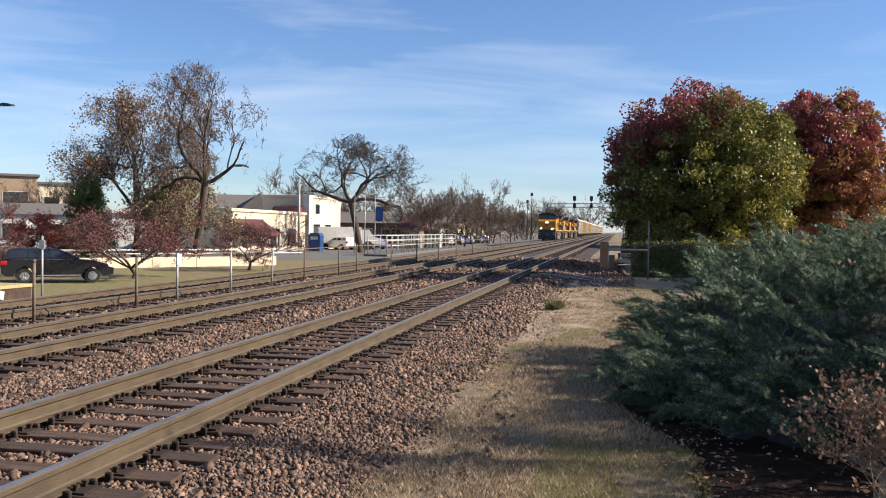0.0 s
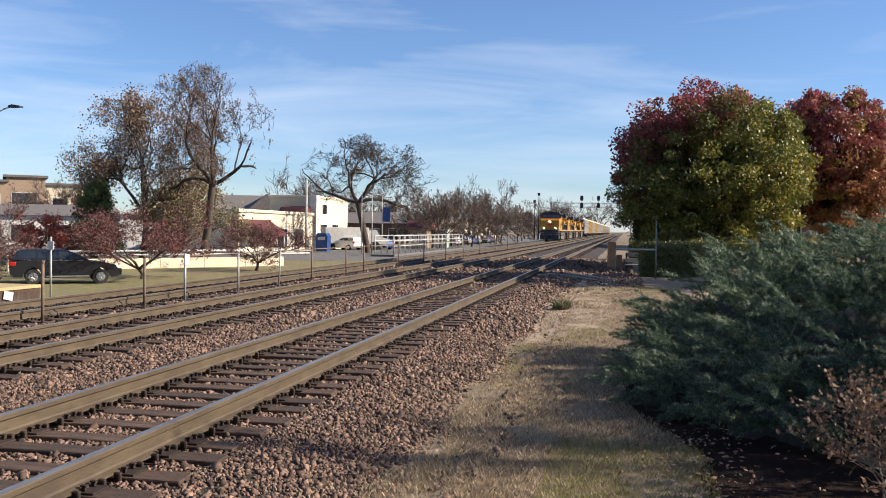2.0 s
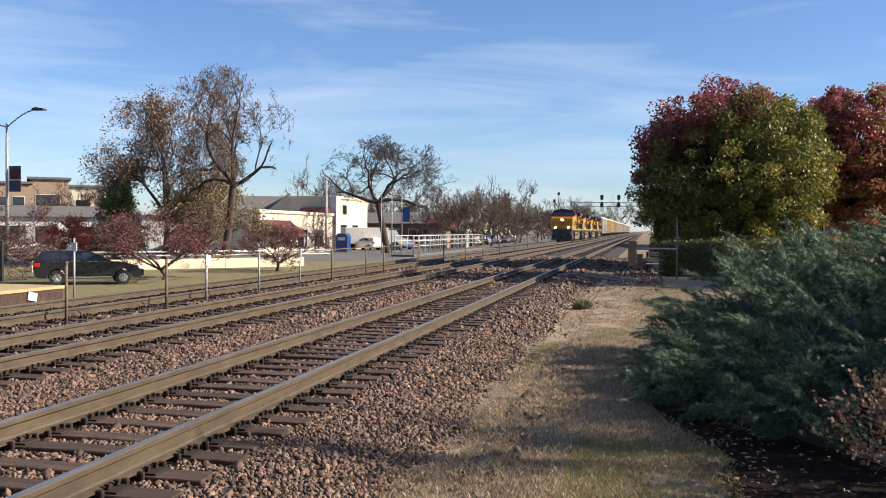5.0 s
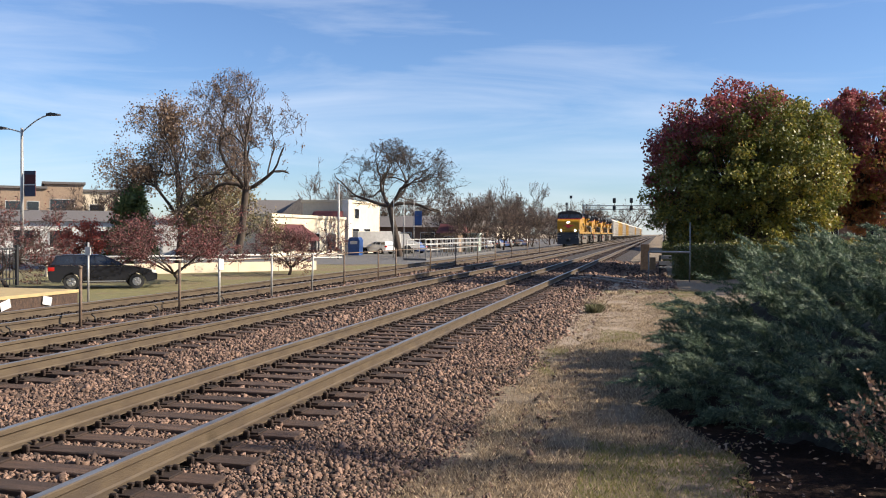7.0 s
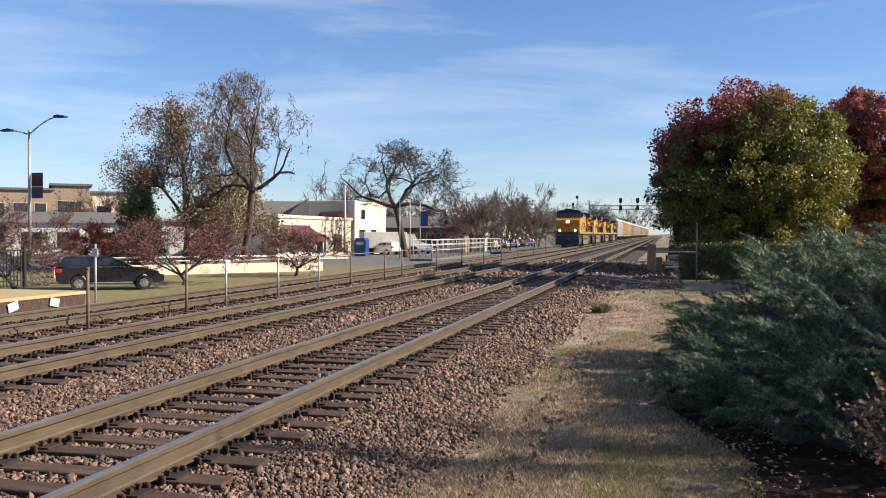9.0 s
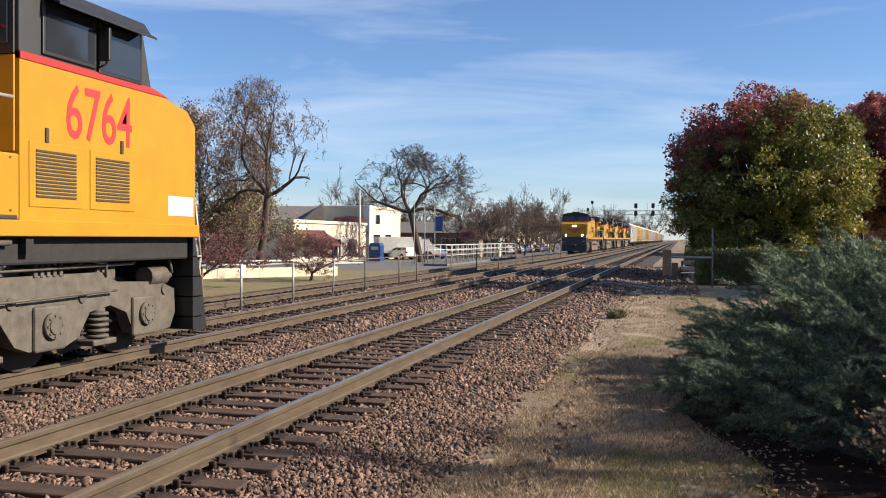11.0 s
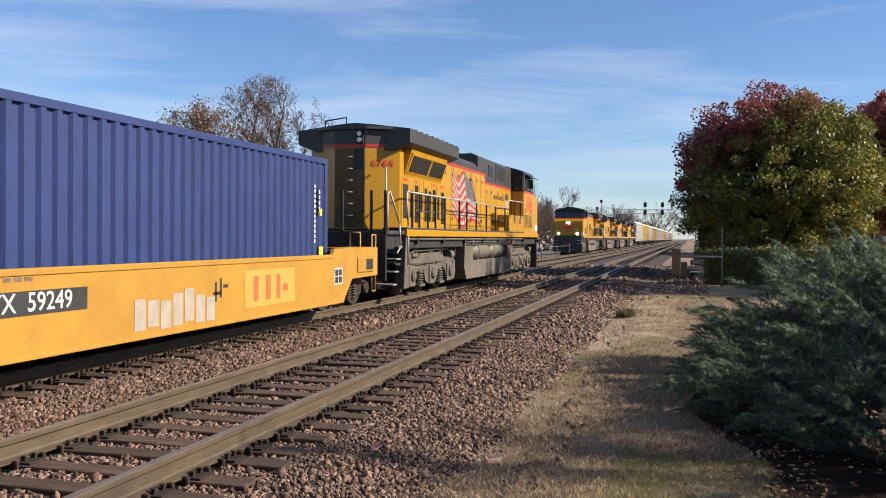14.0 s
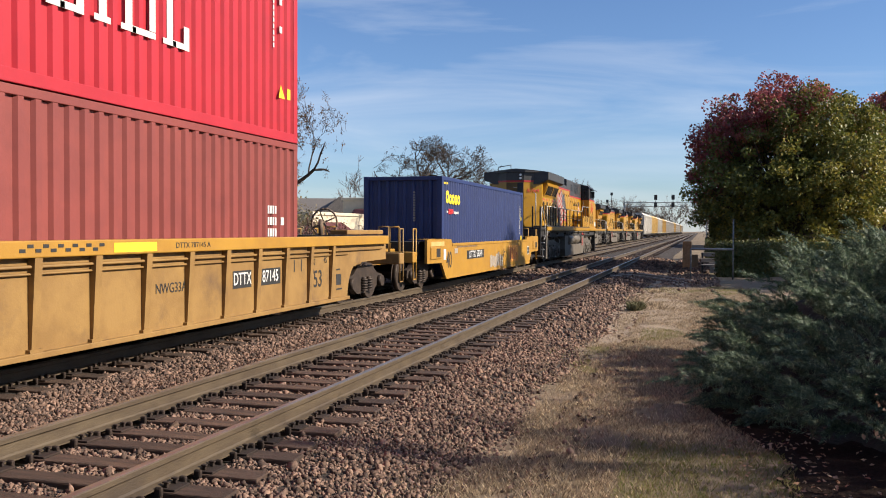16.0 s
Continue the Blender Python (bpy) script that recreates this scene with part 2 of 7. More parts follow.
def raw(name, verts, faces, material, parent=None, smooth=False, index=None):
    me = bpy.data.meshes.new(name)
    me.from_pydata([tuple(v) for v in verts], [], [tuple(int(i) for i in f) for f in faces])
    for m in (material if isinstance(material, (list, tuple)) else [material]):
        me.materials.append(m)
    if index is not None:
        me.polygons.foreach_set("material_index", index)
    if smooth:
        me.polygons.foreach_set("use_smooth", [True] * len(me.polygons))
    me.update()
    ob = new(name, me)
    if parent:
        ob.parent = parent
    return ob


def thing(name, m, label, category, group="", kind=""):
    ob = new(name)
    ob.empty_display_size = 0.3
    ob.matrix_basis = m
    return tagged(ob, label, category, group, kind)


def box(bm, x0, x1, y0, y1, z0, z1, bevel=0.0, mi=0, m=None):
    """A box between two corners, with bevelled edges if asked for."""
    r = bmesh.ops.create_cube(bm, size=1.0)
    vs = r["verts"]
    s = Matrix.Translation(((x0 + x1) / 2, (y0 + y1) / 2, (z0 + z1) / 2)) @ Matrix.Diagonal((abs(x1 - x0), abs(y1 - y0), abs(z1 - z0), 1))
    bmesh.ops.transform(bm, matrix=(m @ s) if m else s, verts=vs)
    fs = {f for v in vs for f in v.link_faces}
    for f in fs:
        f.material_index = mi
    if bevel:
        es = list({e for f in fs for e in f.edges})
        got = bmesh.ops.bevel(bm, geom=es, offset=bevel, segments=2, profile=0.5, affect="EDGES")
        for f in got["faces"]:
            f.material_index = mi
    return vs


def rod(bm, a, b, r, r2=None, n=8, mi=0, caps=True):
    """A round bar from a to b."""
    a, b = Vector(a), Vector(b)
    d = b - a
    m = Matrix.Translation((a + b) / 2) @ d.to_track_quat("Z", "Y").to_matrix().to_4x4()
    got = bmesh.ops.create_cone(bm, cap_ends=caps, segments=n, radius1=r, radius2=r if r2 is None else r2, depth=d.length, matrix=m)
    for f in {f for v in got["verts"] for f in v.link_faces}:
        f.material_index = mi
        f.smooth = len(f.verts) == 4
    return got["verts"]


def bar(bm, pts, r, n=6, mi=0):
    """A bent round bar along points."""
    for a, b in zip(pts, pts[1:]):
        rod(bm, a, b, r, n=n, mi=mi)
    for p in pts[1:-1]:
        got = bmesh.ops.create_icosphere(bm, subdivisions=1, radius=r * 1.02, matrix=Matrix.Translation(p))
        for f in {f for v in got["verts"] for f in v.link_faces}:
            f.material_index = mi


def prism(bm, outline, axis, lo, hi, mi=0):
    """A flat outline (pairs) pushed along an axis: x takes (y, z) pairs, y takes (x, z), z takes (x, y)."""
    def at(u, v, w):
        return {"x": (w, u, v), "y": (u, w, v), "z": (u, v, w)}[axis]
    a = [bm.verts.new(at(u, v, lo)) for u, v in outline]
    b = [bm.verts.new(at(u, v, hi)) for u, v in outline]
    n = len(outline)
    fs = [bm.faces.new(a), bm.faces.new(b[::-1])]
    for i in range(n):
        fs.append(bm.faces.new((a[i], b[i], b[(i + 1) % n], a[(i + 1) % n])))
    for f in fs:
        f.material_index = mi
    bmesh.ops.recalc_face_normals(bm, faces=fs)
    return fs


def writing(name, text, size, m, material, parent, stretch=1.0, label="", bold=0.0):
    """Letters of Blender's own font as a thin mesh, laid on a surface by the pose m (x along the line, y up)."""
    cu = bpy.data.curves.new(name, "FONT")
    cu.body, cu.size, cu.extrude, cu.offset, cu.resolution_u = text, size, 0.002, bold, 3
    cu.align_x, cu.align_y = "CENTER", "CENTER"
    tmp = bpy.data.objects.new(name, cu)
    scene.collection.objects.link(tmp)
    bpy.context.view_layer.update()
    me = bpy.data.meshes.new_from_object(tmp.evaluated_get(bpy.context.evaluated_depsgraph_get()))
    bpy.data.objects.remove(tmp)
    bpy.data.curves.remove(cu)
    me.materials.clear()
    me.materials.append(material)
    ob = new(name, me)
    ob.parent = parent
    ob.matrix_basis = m @ Matrix.Diagonal((stretch, 1, 1, 1))
    return tagged(ob, label) if label else ob


def facing_right(x, y, z):
    """On a side that faces +x: the line runs towards +y."""
    return Matrix.Translation((x, y, z)) @ Matrix(((0, 0, 1, 0), (1, 0, 0, 0), (0, 1, 0, 0), (0, 0, 0, 1)))


def facing_back(x, y, z):
    """On a side that faces -y: the line runs towards +x."""
    return Matrix.Translation((x, y, z)) @ pose(0, 0, 0, 90)


C1, C2, C3 = -4.435, -8.45, -11.85         # middle lines of the three tracks; rail tops are at z = 0
RAIL_H, TIE_TOP, GROUND = 0.186, -0.205, -0.32

FAR_K = 1.45                               # what lies beyond the lawn was laid out at a nearer scale; this brings it to its true one
FAR_GROUND = -1.09


def push_back(ob, resize=True):
    """Move a thing out along the line of sight from the eye, growing it in step if asked."""
    e = Vector(EYE)
    loc, rot, sca = ob.matrix_basis.decompose()
    ob.matrix_basis = Matrix.LocRotScale(e + (loc - e) * FAR_K, rot, sca * FAR_K if resize else sca)
    return ob


# ---- ground, ballast and tracks ----
def ground_z(x, y):
    """Height of the soil: a low embankment under the tracks, gently uneven elsewhere."""
    if x > -1.3:
        z = GROUND + 0.03 * noise.noise((x * 0.5, y * 0.5, 1.0))
        if y < 30:
            z += min(1.0, max(0.0, -0.1 - x)) * (0.05 * noise.noise((x * 1.7, y * 1.3, 21.0)) + 0.03 * noise.noise((x * 4.1, y * 3.7, 8.0)))
    elif x > -13.0:
        z = GROUND - 0.03
    else:
        z = max(FAR_GROUND, -0.30 + (x + 13.6) * 0.19) if x < -13.6 else -0.30
    if x > 2.5 and y > 20:
        z += min(0.5, (x - 2.5) * 0.12)
    return z


def sheet(name, xs, ys, zf, material, **tags):
    v = [(x, y, zf(x, y)) for y in ys for x in xs]
    n = len(xs)
    f = [(j * n + i, j * n + i + 1, (j + 1) * n + i + 1, (j + 1) * n + i) for j in range(len(ys) - 1) for i in range(n - 1)]
    return tagged(raw(name, v, f, material, smooth=True), kind="structure", **tags)


xs = sorted([-3000, -1200, -500, -200, -100, -60, -40, -30, -25, -21, -18.5, -17.76, -16.5, -15, -14] + [-13.4 + 0.4 * i for i in range(27)] + [-2.7 + 0.12 * i for i in range(25)] + [0.4 + 0.4 * i for i in range(14)] + [7, 9, 12, 16, 22, 30, 45, 80, 160, 400, 1200, 3000])
ys = [-600, -200, -60, -20, -8] + [0.5 * i for i in range(0, 10)] + [5 + 0.16 * i for i in range(94)] + [20.1 + 0.5 * i for i in range(20)] + [30.6 + 3 * i for i in range(24)] + [110, 150, 220, 350, 600, 1000, 1800, 3200]
sheet("ground", xs, ys, ground_z, M["grass"], label="dry autumn turf beside the railway", category="ground")


def bed_z(x, y):
    z = -0.252 + 0.022 * noise.noise((x * 0.9, y * 0.9, 5.0)) + 0.018 * noise.noise((x * 3, y * 3, 9.0))
    for lo, hi, sgn in ((-2.75, -1.45, 1), (-14.0, -13.2, -1)):
        k = (x - lo) / (hi - lo) if sgn > 0 else (hi - x) / (hi - lo)
        if k > 0:
            edge = 0.18 * noise.noise((y * 0.6, 2.0, x * 0.4)) if sgn > 0 else 0
            z -= 0.15 * min(1.3, max(0, k + edge))
    return z


ys = [0.0 + 0.16 * i for i in range(150)] + [24 + 0.6 * i for i in range(70)] + [66 + 6 * i for i in range(25)] + [240, 320, 450, 700, 1000]
sheet("ballast", [-14.2 + 0.16 * i for i in range(81)], ys, bed_z, M["bed"], label="pinkish crushed-stone ballast under the tracks, darkened for shaded gaps", category="ballast")

RAIL = [(-0.076, -0.186), (0.076, -0.186), (0.076, -0.174), (0.022, -0.158), (0.011, -0.142), (0.0095, -0.065), (0.014, -0.052), (0.0375, -0.044),
        (0.0375, -0.010), (0.031, -0.002), (0.018, 0.0), (-0.018, 0.0), (-0.031, -0.002), (-0.0375, -0.010), (-0.0375, -0.044), (-0.014, -0.052),
        (-0.0095, -0.065), (-0.011, -0.142), (-0.022, -0.158), (-0.076, -0.174)]


def rail_mesh(name, cx, parent):
    stops = [-12, 0] + [3 * i for i in range(1, 20)] + [80, 120, 200, 350, 700, 1000]
    n = len(RAIL)
    v = [(cx + u + 0.003 * noise.noise((cx, y * 0.3, 0)), y, w) for y in stops for u, w in RAIL]
    f, idx = [], []
    for j in range(len(stops) - 1):
        for i in range(n):
            f.append((j * n + i, j * n + (i + 1) % n, (j + 1) * n + (i + 1) % n, (j + 1) * n + i)[::-1])
            idx.append(1 if 9 <= i <= 11 else 0)
    return raw(name, v, f, [M["rail"], M["railtop"]], parent, index=idx)


def tie_data():
    bm = bmesh.new()
    box(bm, -1.30, 1.30, -0.112, 0.112, -0.17, 0.0, 0.012)
    for v in bm.verts:
        v.co += Vector((noise.noise(v.co * 3) * 0.02, noise.noise(v.co * 5) * 0.01, noise.noise(v.co * 4 + Vector((3, 1, 2))) * 0.008))
    me = bpy.data.meshes.new("tie")
    bm.to_mesh(me)
    bm.free()
    me.materials.append(M["tie"])
    return me


def plate_data():
    """A tie plate with its spikes and the two rail anchors that grip the rail's foot."""
    bm = bmesh.new()
    box(bm, -0.19, 0.19, -0.098, 0.098, 0.0, 0.018, 0.004)
    for x in (-0.10, 0.10):
        for y in (-0.06, 0.05):
            box(bm, x - 0.014, x + 0.014, y - 0.012, y + 0.012, 0.018, 0.055, 0.004)
            box(bm, x - 0.024, x + 0.024, y - 0.018, y + 0.018, 0.048, 0.062, 0.005)
    for y in (-0.15, 0.15):
        for x in (-0.10, 0.10):
            box(bm, x - 0.030, x + 0.030, y - 0.018, y + 0.018, -0.02, 0.046, 0.014)
        box(bm, -0.12, 0.12, y - 0.018, y + 0.018, -0.03, -0.004, 0.0)
    me = bpy.data.meshes.new("tie_plate")
    bm.to_mesh(me)
    bm.free()
    me.materials.append(M["plate"])
    return me


TIE, PLATE = tie_data(), plate_data()
TRACK_ENDS = {}


def track(cx, seed, near):
    root = thing("railway_track", pose(0, 0, 0), "railway track of rusty rails on weathered timber ties in ballast", "railway track", "parallel tracks", "structure")
    for s in (-1, 1):
        tagged(rail_mesh("rail", cx + s * 0.7555, root), "rusty brown rail with a polished top")
    rng = random.Random(seed)
    y, k, places = 2.0, 0, []
    while y < 400:
        places.append((y + rng.uniform(-0.025, 0.025), rng.uniform(-0.05, 0.05), rng.uniform(-0.9, 0.9), rng.uniform(-0.012, 0.006)))
        y += 0.497
    far_v, far_f = [], []
    cube = [(x, yy, z) for z in (-0.1, 0) for yy in (-0.112, 0.112) for x in (-1.3, 1.3)]
    for i, (y, dx, turn, dz) in enumerate(places):
        if i < 100:
            o = new("tie", TIE)
            o.parent = root
            o.matrix_basis = pose(cx + dx, y, TIE_TOP + dz, 0, 0, turn)
            if i < near:
                for s in (-1, 1):
                    p = new("tie_plate", PLATE)
                    p.parent = root
                    p.matrix_basis = pose(cx + s * 0.7555, y, TIE_TOP + dz + 0.001, 0, 0, 0 if s > 0 else 180)
        else:
            b = len(far_v)
            far_v += [(cx + dx + a, y + c, TIE_TOP + dz + d) for a, c, d in cube]
            far_f += [(b, b + 1, b + 5, b + 4), (b + 4, b + 5, b + 7, b + 6), (b + 2, b + 6, b + 7, b + 3), (b, b + 4, b + 6, b + 2), (b + 1, b + 3, b + 7, b + 5)]
    tagged(raw("far_ties", far_v, far_f, M["tie"], root), kind="stuff")
    TRACK_ENDS[cx] = places
    return root


track(C1, 11, 75)
track(C2, 12, 75)
track(C3, 13, 60)


def stones():
    """Loose crushed stone, dense near the camera, larger and sparser further off."""
    rng = np.random.RandomState(4)
    cube = np.array([(x, y, z) for z in (-1, 1) for y in (-1, 1) for x in (-1, 1)], float) * 0.5
    quads = np.array([(0, 2, 3, 1), (4, 5, 7, 6), (0, 1, 5, 4), (2, 6, 7, 3), (0, 4, 6, 2), (1, 3, 7, 5)])
    zones = [(-7.4, -1.0, 4.8, 10.0, 1150, 0.027), (-9.0, -1.0, 10.0, 16.0, 560, 0.032), (-13.2, -1.2, 16.0, 26.0, 170, 0.045), (-12.5, 0.7, 26.0, 38.0, 80, 0.06), (-12.6, 0.4, 38.0, 62.0, 34, 0.085), (-12.6, -9.0, 8.0, 16.0, 200, 0.042)]
    V, F, base = [], [], 0
    for x0, x1, y0, y1, dens, size in zones:
        n = int((x1 - x0) * (y1 - y0) * dens)
        px, py = rng.uniform(x0, x1, n), rng.uniform(y0, y1, n)
        keep = np.ones(n, bool)
        for cx, places in TRACK_ENDS.items():
            inside = np.abs(px - cx) < 1.31
            pos = np.array([p[0] for p in places])
            near = np.min(np.abs(py[:, None] - pos[None, :200]), axis=1) < 0.125
            keep &= ~(inside & near & (rng.uniform(0, 1, n) < 0.93))
            keep &= ~((np.abs(np.abs(px - cx) - 0.7555) < 0.10))
        # thin out towards the turf
        keep &= rng.uniform(0, 1, n) < np.maximum(np.clip((-1.35 - px) / 0.5 + 0.12, 0.07, 1), np.clip((py - 31) / 5, 0, 0.7))
        px, py = px[keep], py[keep]
        n = len(px)
        pz = np.array([max(bed_z(a, b), ground_z(a, b) if a > -1.42 else -9) for a, b in zip(px, py)])
        s = size * rng.lognormal(0, 0.28, n)
        dims = s[:, None] * rng.uniform(0.6, 1.5, (n, 3)) * np.array([1, 1, 0.62])
        loc = cube[None] * (1 + rng.uniform(-0.62, 0.35, (n, 8, 3))) * dims[:, None]
        q = rng.normal(size=(n, 4))
        q /= np.linalg.norm(q, axis=1)[:, None]
        w, x, y, z = q.T
        R = np.stack([np.stack([1 - 2 * (y * y + z * z), 2 * (x * y - z * w), 2 * (x * z + y * w)], 1), np.stack([2 * (x * y + z * w), 1 - 2 * (x * x + z * z), 2 * (y * z - x * w)], 1), np.stack([2 * (x * z - y * w), 2 * (y * z + x * w), 1 - 2 * (x * x + y * y)], 1)], 1)
        loc = np.einsum("nij,nkj->nki", R, loc)
        lift = s * rng.uniform(-0.1, 0.35, n)
        V.append((loc + np.stack([px, py, pz + lift], 1)[:, None]).reshape(-1, 3))
        F.append((quads[None] + base + 8 * np.arange(n)[:, None, None]).reshape(-1, 4))
        base += 8 * n
    V, F = np.concatenate(V), np.concatenate(F)
    me = bpy.data.meshes.new("ballast_stones")
    me.vertices.add(len(V))
    me.vertices.foreach_set("co", V.ravel())
    me.loops.add(len(F) * 4)
    me.loops.foreach_set("vertex_index", F.ravel())
    me.polygons.add(len(F))
    me.polygons.foreach_set("loop_start", np.arange(0, len(F) * 4, 4))
    me.update(calc_edges=True)
    me.materials.append(M["stone"])
    return tagged(new("ballast_stones", me), "loose pink and grey crushed stones", "ballast", kind="stuff")


stones()


def blades(name, spots, material, rng, height, width, label):
    """Grass blades: one bent strip each."""
    V, F = [], []
    for x, y, z in spots:
        a, h = rng.uniform(0, 6.28), height * rng.uniform(0.5, 1.4)
        lean, w = rng.uniform(0.15, 0.9) * h, width * rng.uniform(0.6, 1.3)
        dx, dy = math.cos(a), math.sin(a)
        b = len(V)
        V += [(x - dy * w, y + dx * w, z), (x + dy * w, y - dx * w, z), (x + dx * lean * 0.4, y + dy * lean * 0.4, z + h * 0.65), (x + dx * lean, y + dy * lean, z + h)]
        F += [(b, b + 1, b + 2), (b, b + 2, b + 3)]
    return tagged(raw(name, V, F, material), label, "grass", kind="stuff")


M["dryblade"] = leafy("dry_blades", [(0.60, 0.48, 0.32), (0.31, 0.23, 0.15), (0.085, 0.06, 0.04), (0.50, 0.39, 0.25)], 0.8, 0.2)
M["greenblade"] = leafy("green_blades", [(0.12, 0.14, 0.03), (0.19, 0.185, 0.05), (0.30, 0.245, 0.12), (0.08, 0.105, 0.022)], 0.7, 0.3)
rng = random.Random(7)
dry, green = [], []
while len(dry) < 95000:
    x, y = rng.uniform(-2.3, 1.4), 5.2 + rng.random() ** 1.7 * 27
    if y < 16 and x > max(0.05, 0.74 - 0.33 * max(0, y - 8)) + 0.06 * noise.noise((y * 3, 5, 1)):
        continue
    if x < -1.75 + 0.35 * noise.noise((y * 0.7, 0, 3)) and rng.random() < 0.85:
        continue
    k = noise.noise((x * 0.8, y * 0.35, 12)) + (0.45 if y < 8.3 and x > -0.6 else -0.12)
    z = max(ground_z(x, y), bed_z(x, y) if x < -1.41 else -9)
    if noise.noise((x * 1.4, y * 0.9, 31)) < -0.25 and rng.random() < 0.7:
        continue
    (green if k > 0.10 and rng.random() < 0.8 else dry).append((x, y, z - 0.005))
while len(green) < 30000:
    x, y = rng.uniform(-0.75, 0.74), rng.uniform(5.4, 8.7)
    if noise.noise((x * 1.3, y * 0.8, 40)) + 0.25 + 0.35 * x - 0.28 * max(0, y - 7.6) > rng.random() * 0.8:
        green.append((x, y, ground_z(x, y) - 0.005))
blades("dry_grass", dry, M["dryblade"], rng, 0.042, 0.0024, "short straw-coloured dry grass beside the ballast")
blades("green_grass", green, M["greenblade"], rng, 0.038, 0.0024, "short patchy green grass on the verge")
# a low weed in the path
tuft = [(-1.52 + rng.gauss(0, 0.075), 22.3 + rng.gauss(0, 0.10), -0.36) for i in range(700)]
M["weed"] = leafy("weed_leaf", [(0.07, 0.08, 0.03), (0.10, 0.10, 0.045), (0.14, 0.11, 0.06)], 0.8, 0.2)
blades("weed", tuft, M["weed"], rng, 0.20, 0.008, "low dark green weed in the gravel path")
tufts = []
for tx, ty in ((-1.2, 23.6), (-0.9, 22.4), (-1.7, 25.5), (-1.0, 26.5), (-1.35, 29)):
    tufts += [(tx + rng.gauss(0, 0.16), ty + rng.gauss(0, 0.2), -0.36) for i in range(160)]
blades("straw_tufts", tufts, M["dryblade"], rng, 0.13, 0.006, "straw-coloured tufts along the path")

# fallen leaves by the mulch
M["fallen"] = leafy("fallen_leaf", [(0.32, 0.20, 0.12), (0.22, 0.10, 0.06), (0.40, 0.30, 0.20), (0.16, 0.08, 0.05)], 0.8, 0.15)
V, F = [], []
for i in range(420):
    x, y = rng.uniform(0.1, 3.0), rng.uniform(5.4, 9.2)
    if rng.random() < 0.5:
        x, y = 0.75 + rng.gauss(0, 0.25), 7.7 + rng.gauss(0, 0.8)
    a, s, z = rng.uniform(0, 6.28), rng.uniform(0.012, 0.03), ground_z(x, y) + rng.uniform(0.025, 0.05)
    b = len(V)
    for q, k in ((0, 1), (1.57, 0.55), (3.14, 1), (4.71, 0.55)):
        V.append((x + s * k * math.cos(a + q), y + s * k * math.sin(a + q), z + rng.uniform(-0.012, 0.012)))
    F.append((b, b + 1, b + 2, b + 3))
tagged(raw("fallen_leaves", V, F, M["fallen"]), "scattered brown fallen leaves on the mulch", "leaves", kind="stuff")

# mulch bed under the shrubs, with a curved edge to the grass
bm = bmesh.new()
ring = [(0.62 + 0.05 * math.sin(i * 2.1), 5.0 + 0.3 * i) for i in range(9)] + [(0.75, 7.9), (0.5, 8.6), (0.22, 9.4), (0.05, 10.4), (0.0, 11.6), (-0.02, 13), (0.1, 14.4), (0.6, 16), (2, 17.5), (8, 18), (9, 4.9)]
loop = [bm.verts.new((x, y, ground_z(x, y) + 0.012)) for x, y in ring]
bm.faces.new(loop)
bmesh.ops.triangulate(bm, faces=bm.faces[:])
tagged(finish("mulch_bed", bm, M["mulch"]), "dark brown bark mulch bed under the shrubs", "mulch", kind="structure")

# sandy bare strip along the foot of the ballast
V, F = [], []
for j in range(46):
    y = 15.5 + 0.5 * j
    a = -1.75 + 0.25 * noise.noise((y * 0.5, 3, 0)) - 0.3 * max(0, 1 - abs(y - 24) / 8)
    b = -0.35 + 0.45 * noise.noise((y * 0.4, 8, 0)) - 1.1 * max(0, (18.5 - y) / 3)
    for i in range(5):
        x = a + (max(b, a + 0.05) - a) * i / 4
        V.append((x, y, max(ground_z(x, y), bed_z(x, y) if x < -1.41 else -9) + 0.006 + 0.004 * (0 < i < 4)))
F = [(j * 5 + i, j * 5 + i + 1, j * 5 + i + 6, j * 5 + i + 5) for j in range(45) for i in range(4)]
tagged(raw("dirt_path", V, F, M["dirt"], smooth=True), "sandy bare strip beside the ballast", "path", kind="structure")


# ---- trees and shrubs ----
def tubes(segs, sides=5):
    """Tapered tubes for branch segments (start, end, radius, radius)."""
    P0 = np.array([s[0] for s in segs], float)
    P1 = np.array([s[1] for s in segs], float)
    R0, R1 = np.array([s[2] for s in segs]), np.array([s[3] for s in segs])
    d = P1 - P0
    d /= np.linalg.norm(d, axis=1)[:, None] + 1e-9
    up = np.where(np.abs(d[:, 2:3]) > 0.9, np.array([[1.0, 0, 0]]), np.array([[0, 0, 1.0]]))
    u = np.cross(d, up)
    u /= np.linalg.norm(u, axis=1)[:, None]
    w = np.cross(d, u)
    ang = np.arange(sides) * 2 * np.pi / sides
    ring = u[:, None] * np.cos(ang)[None, :, None] + w[:, None] * np.sin(ang)[None, :, None]
    V = np.concatenate([P0[:, None] + ring * R0[:, None, None], P1[:, None] + ring * R1[:, None, None]], 1).reshape(-1, 3)
    i = np.arange(sides)
    q = np.stack([i, (i + 1) % sides, sides + (i + 1) % sides, sides + i], 1)
    F = (q[None] + 2 * sides * np.arange(len(segs))[:, None, None]).reshape(-1, 4)
    return V, F


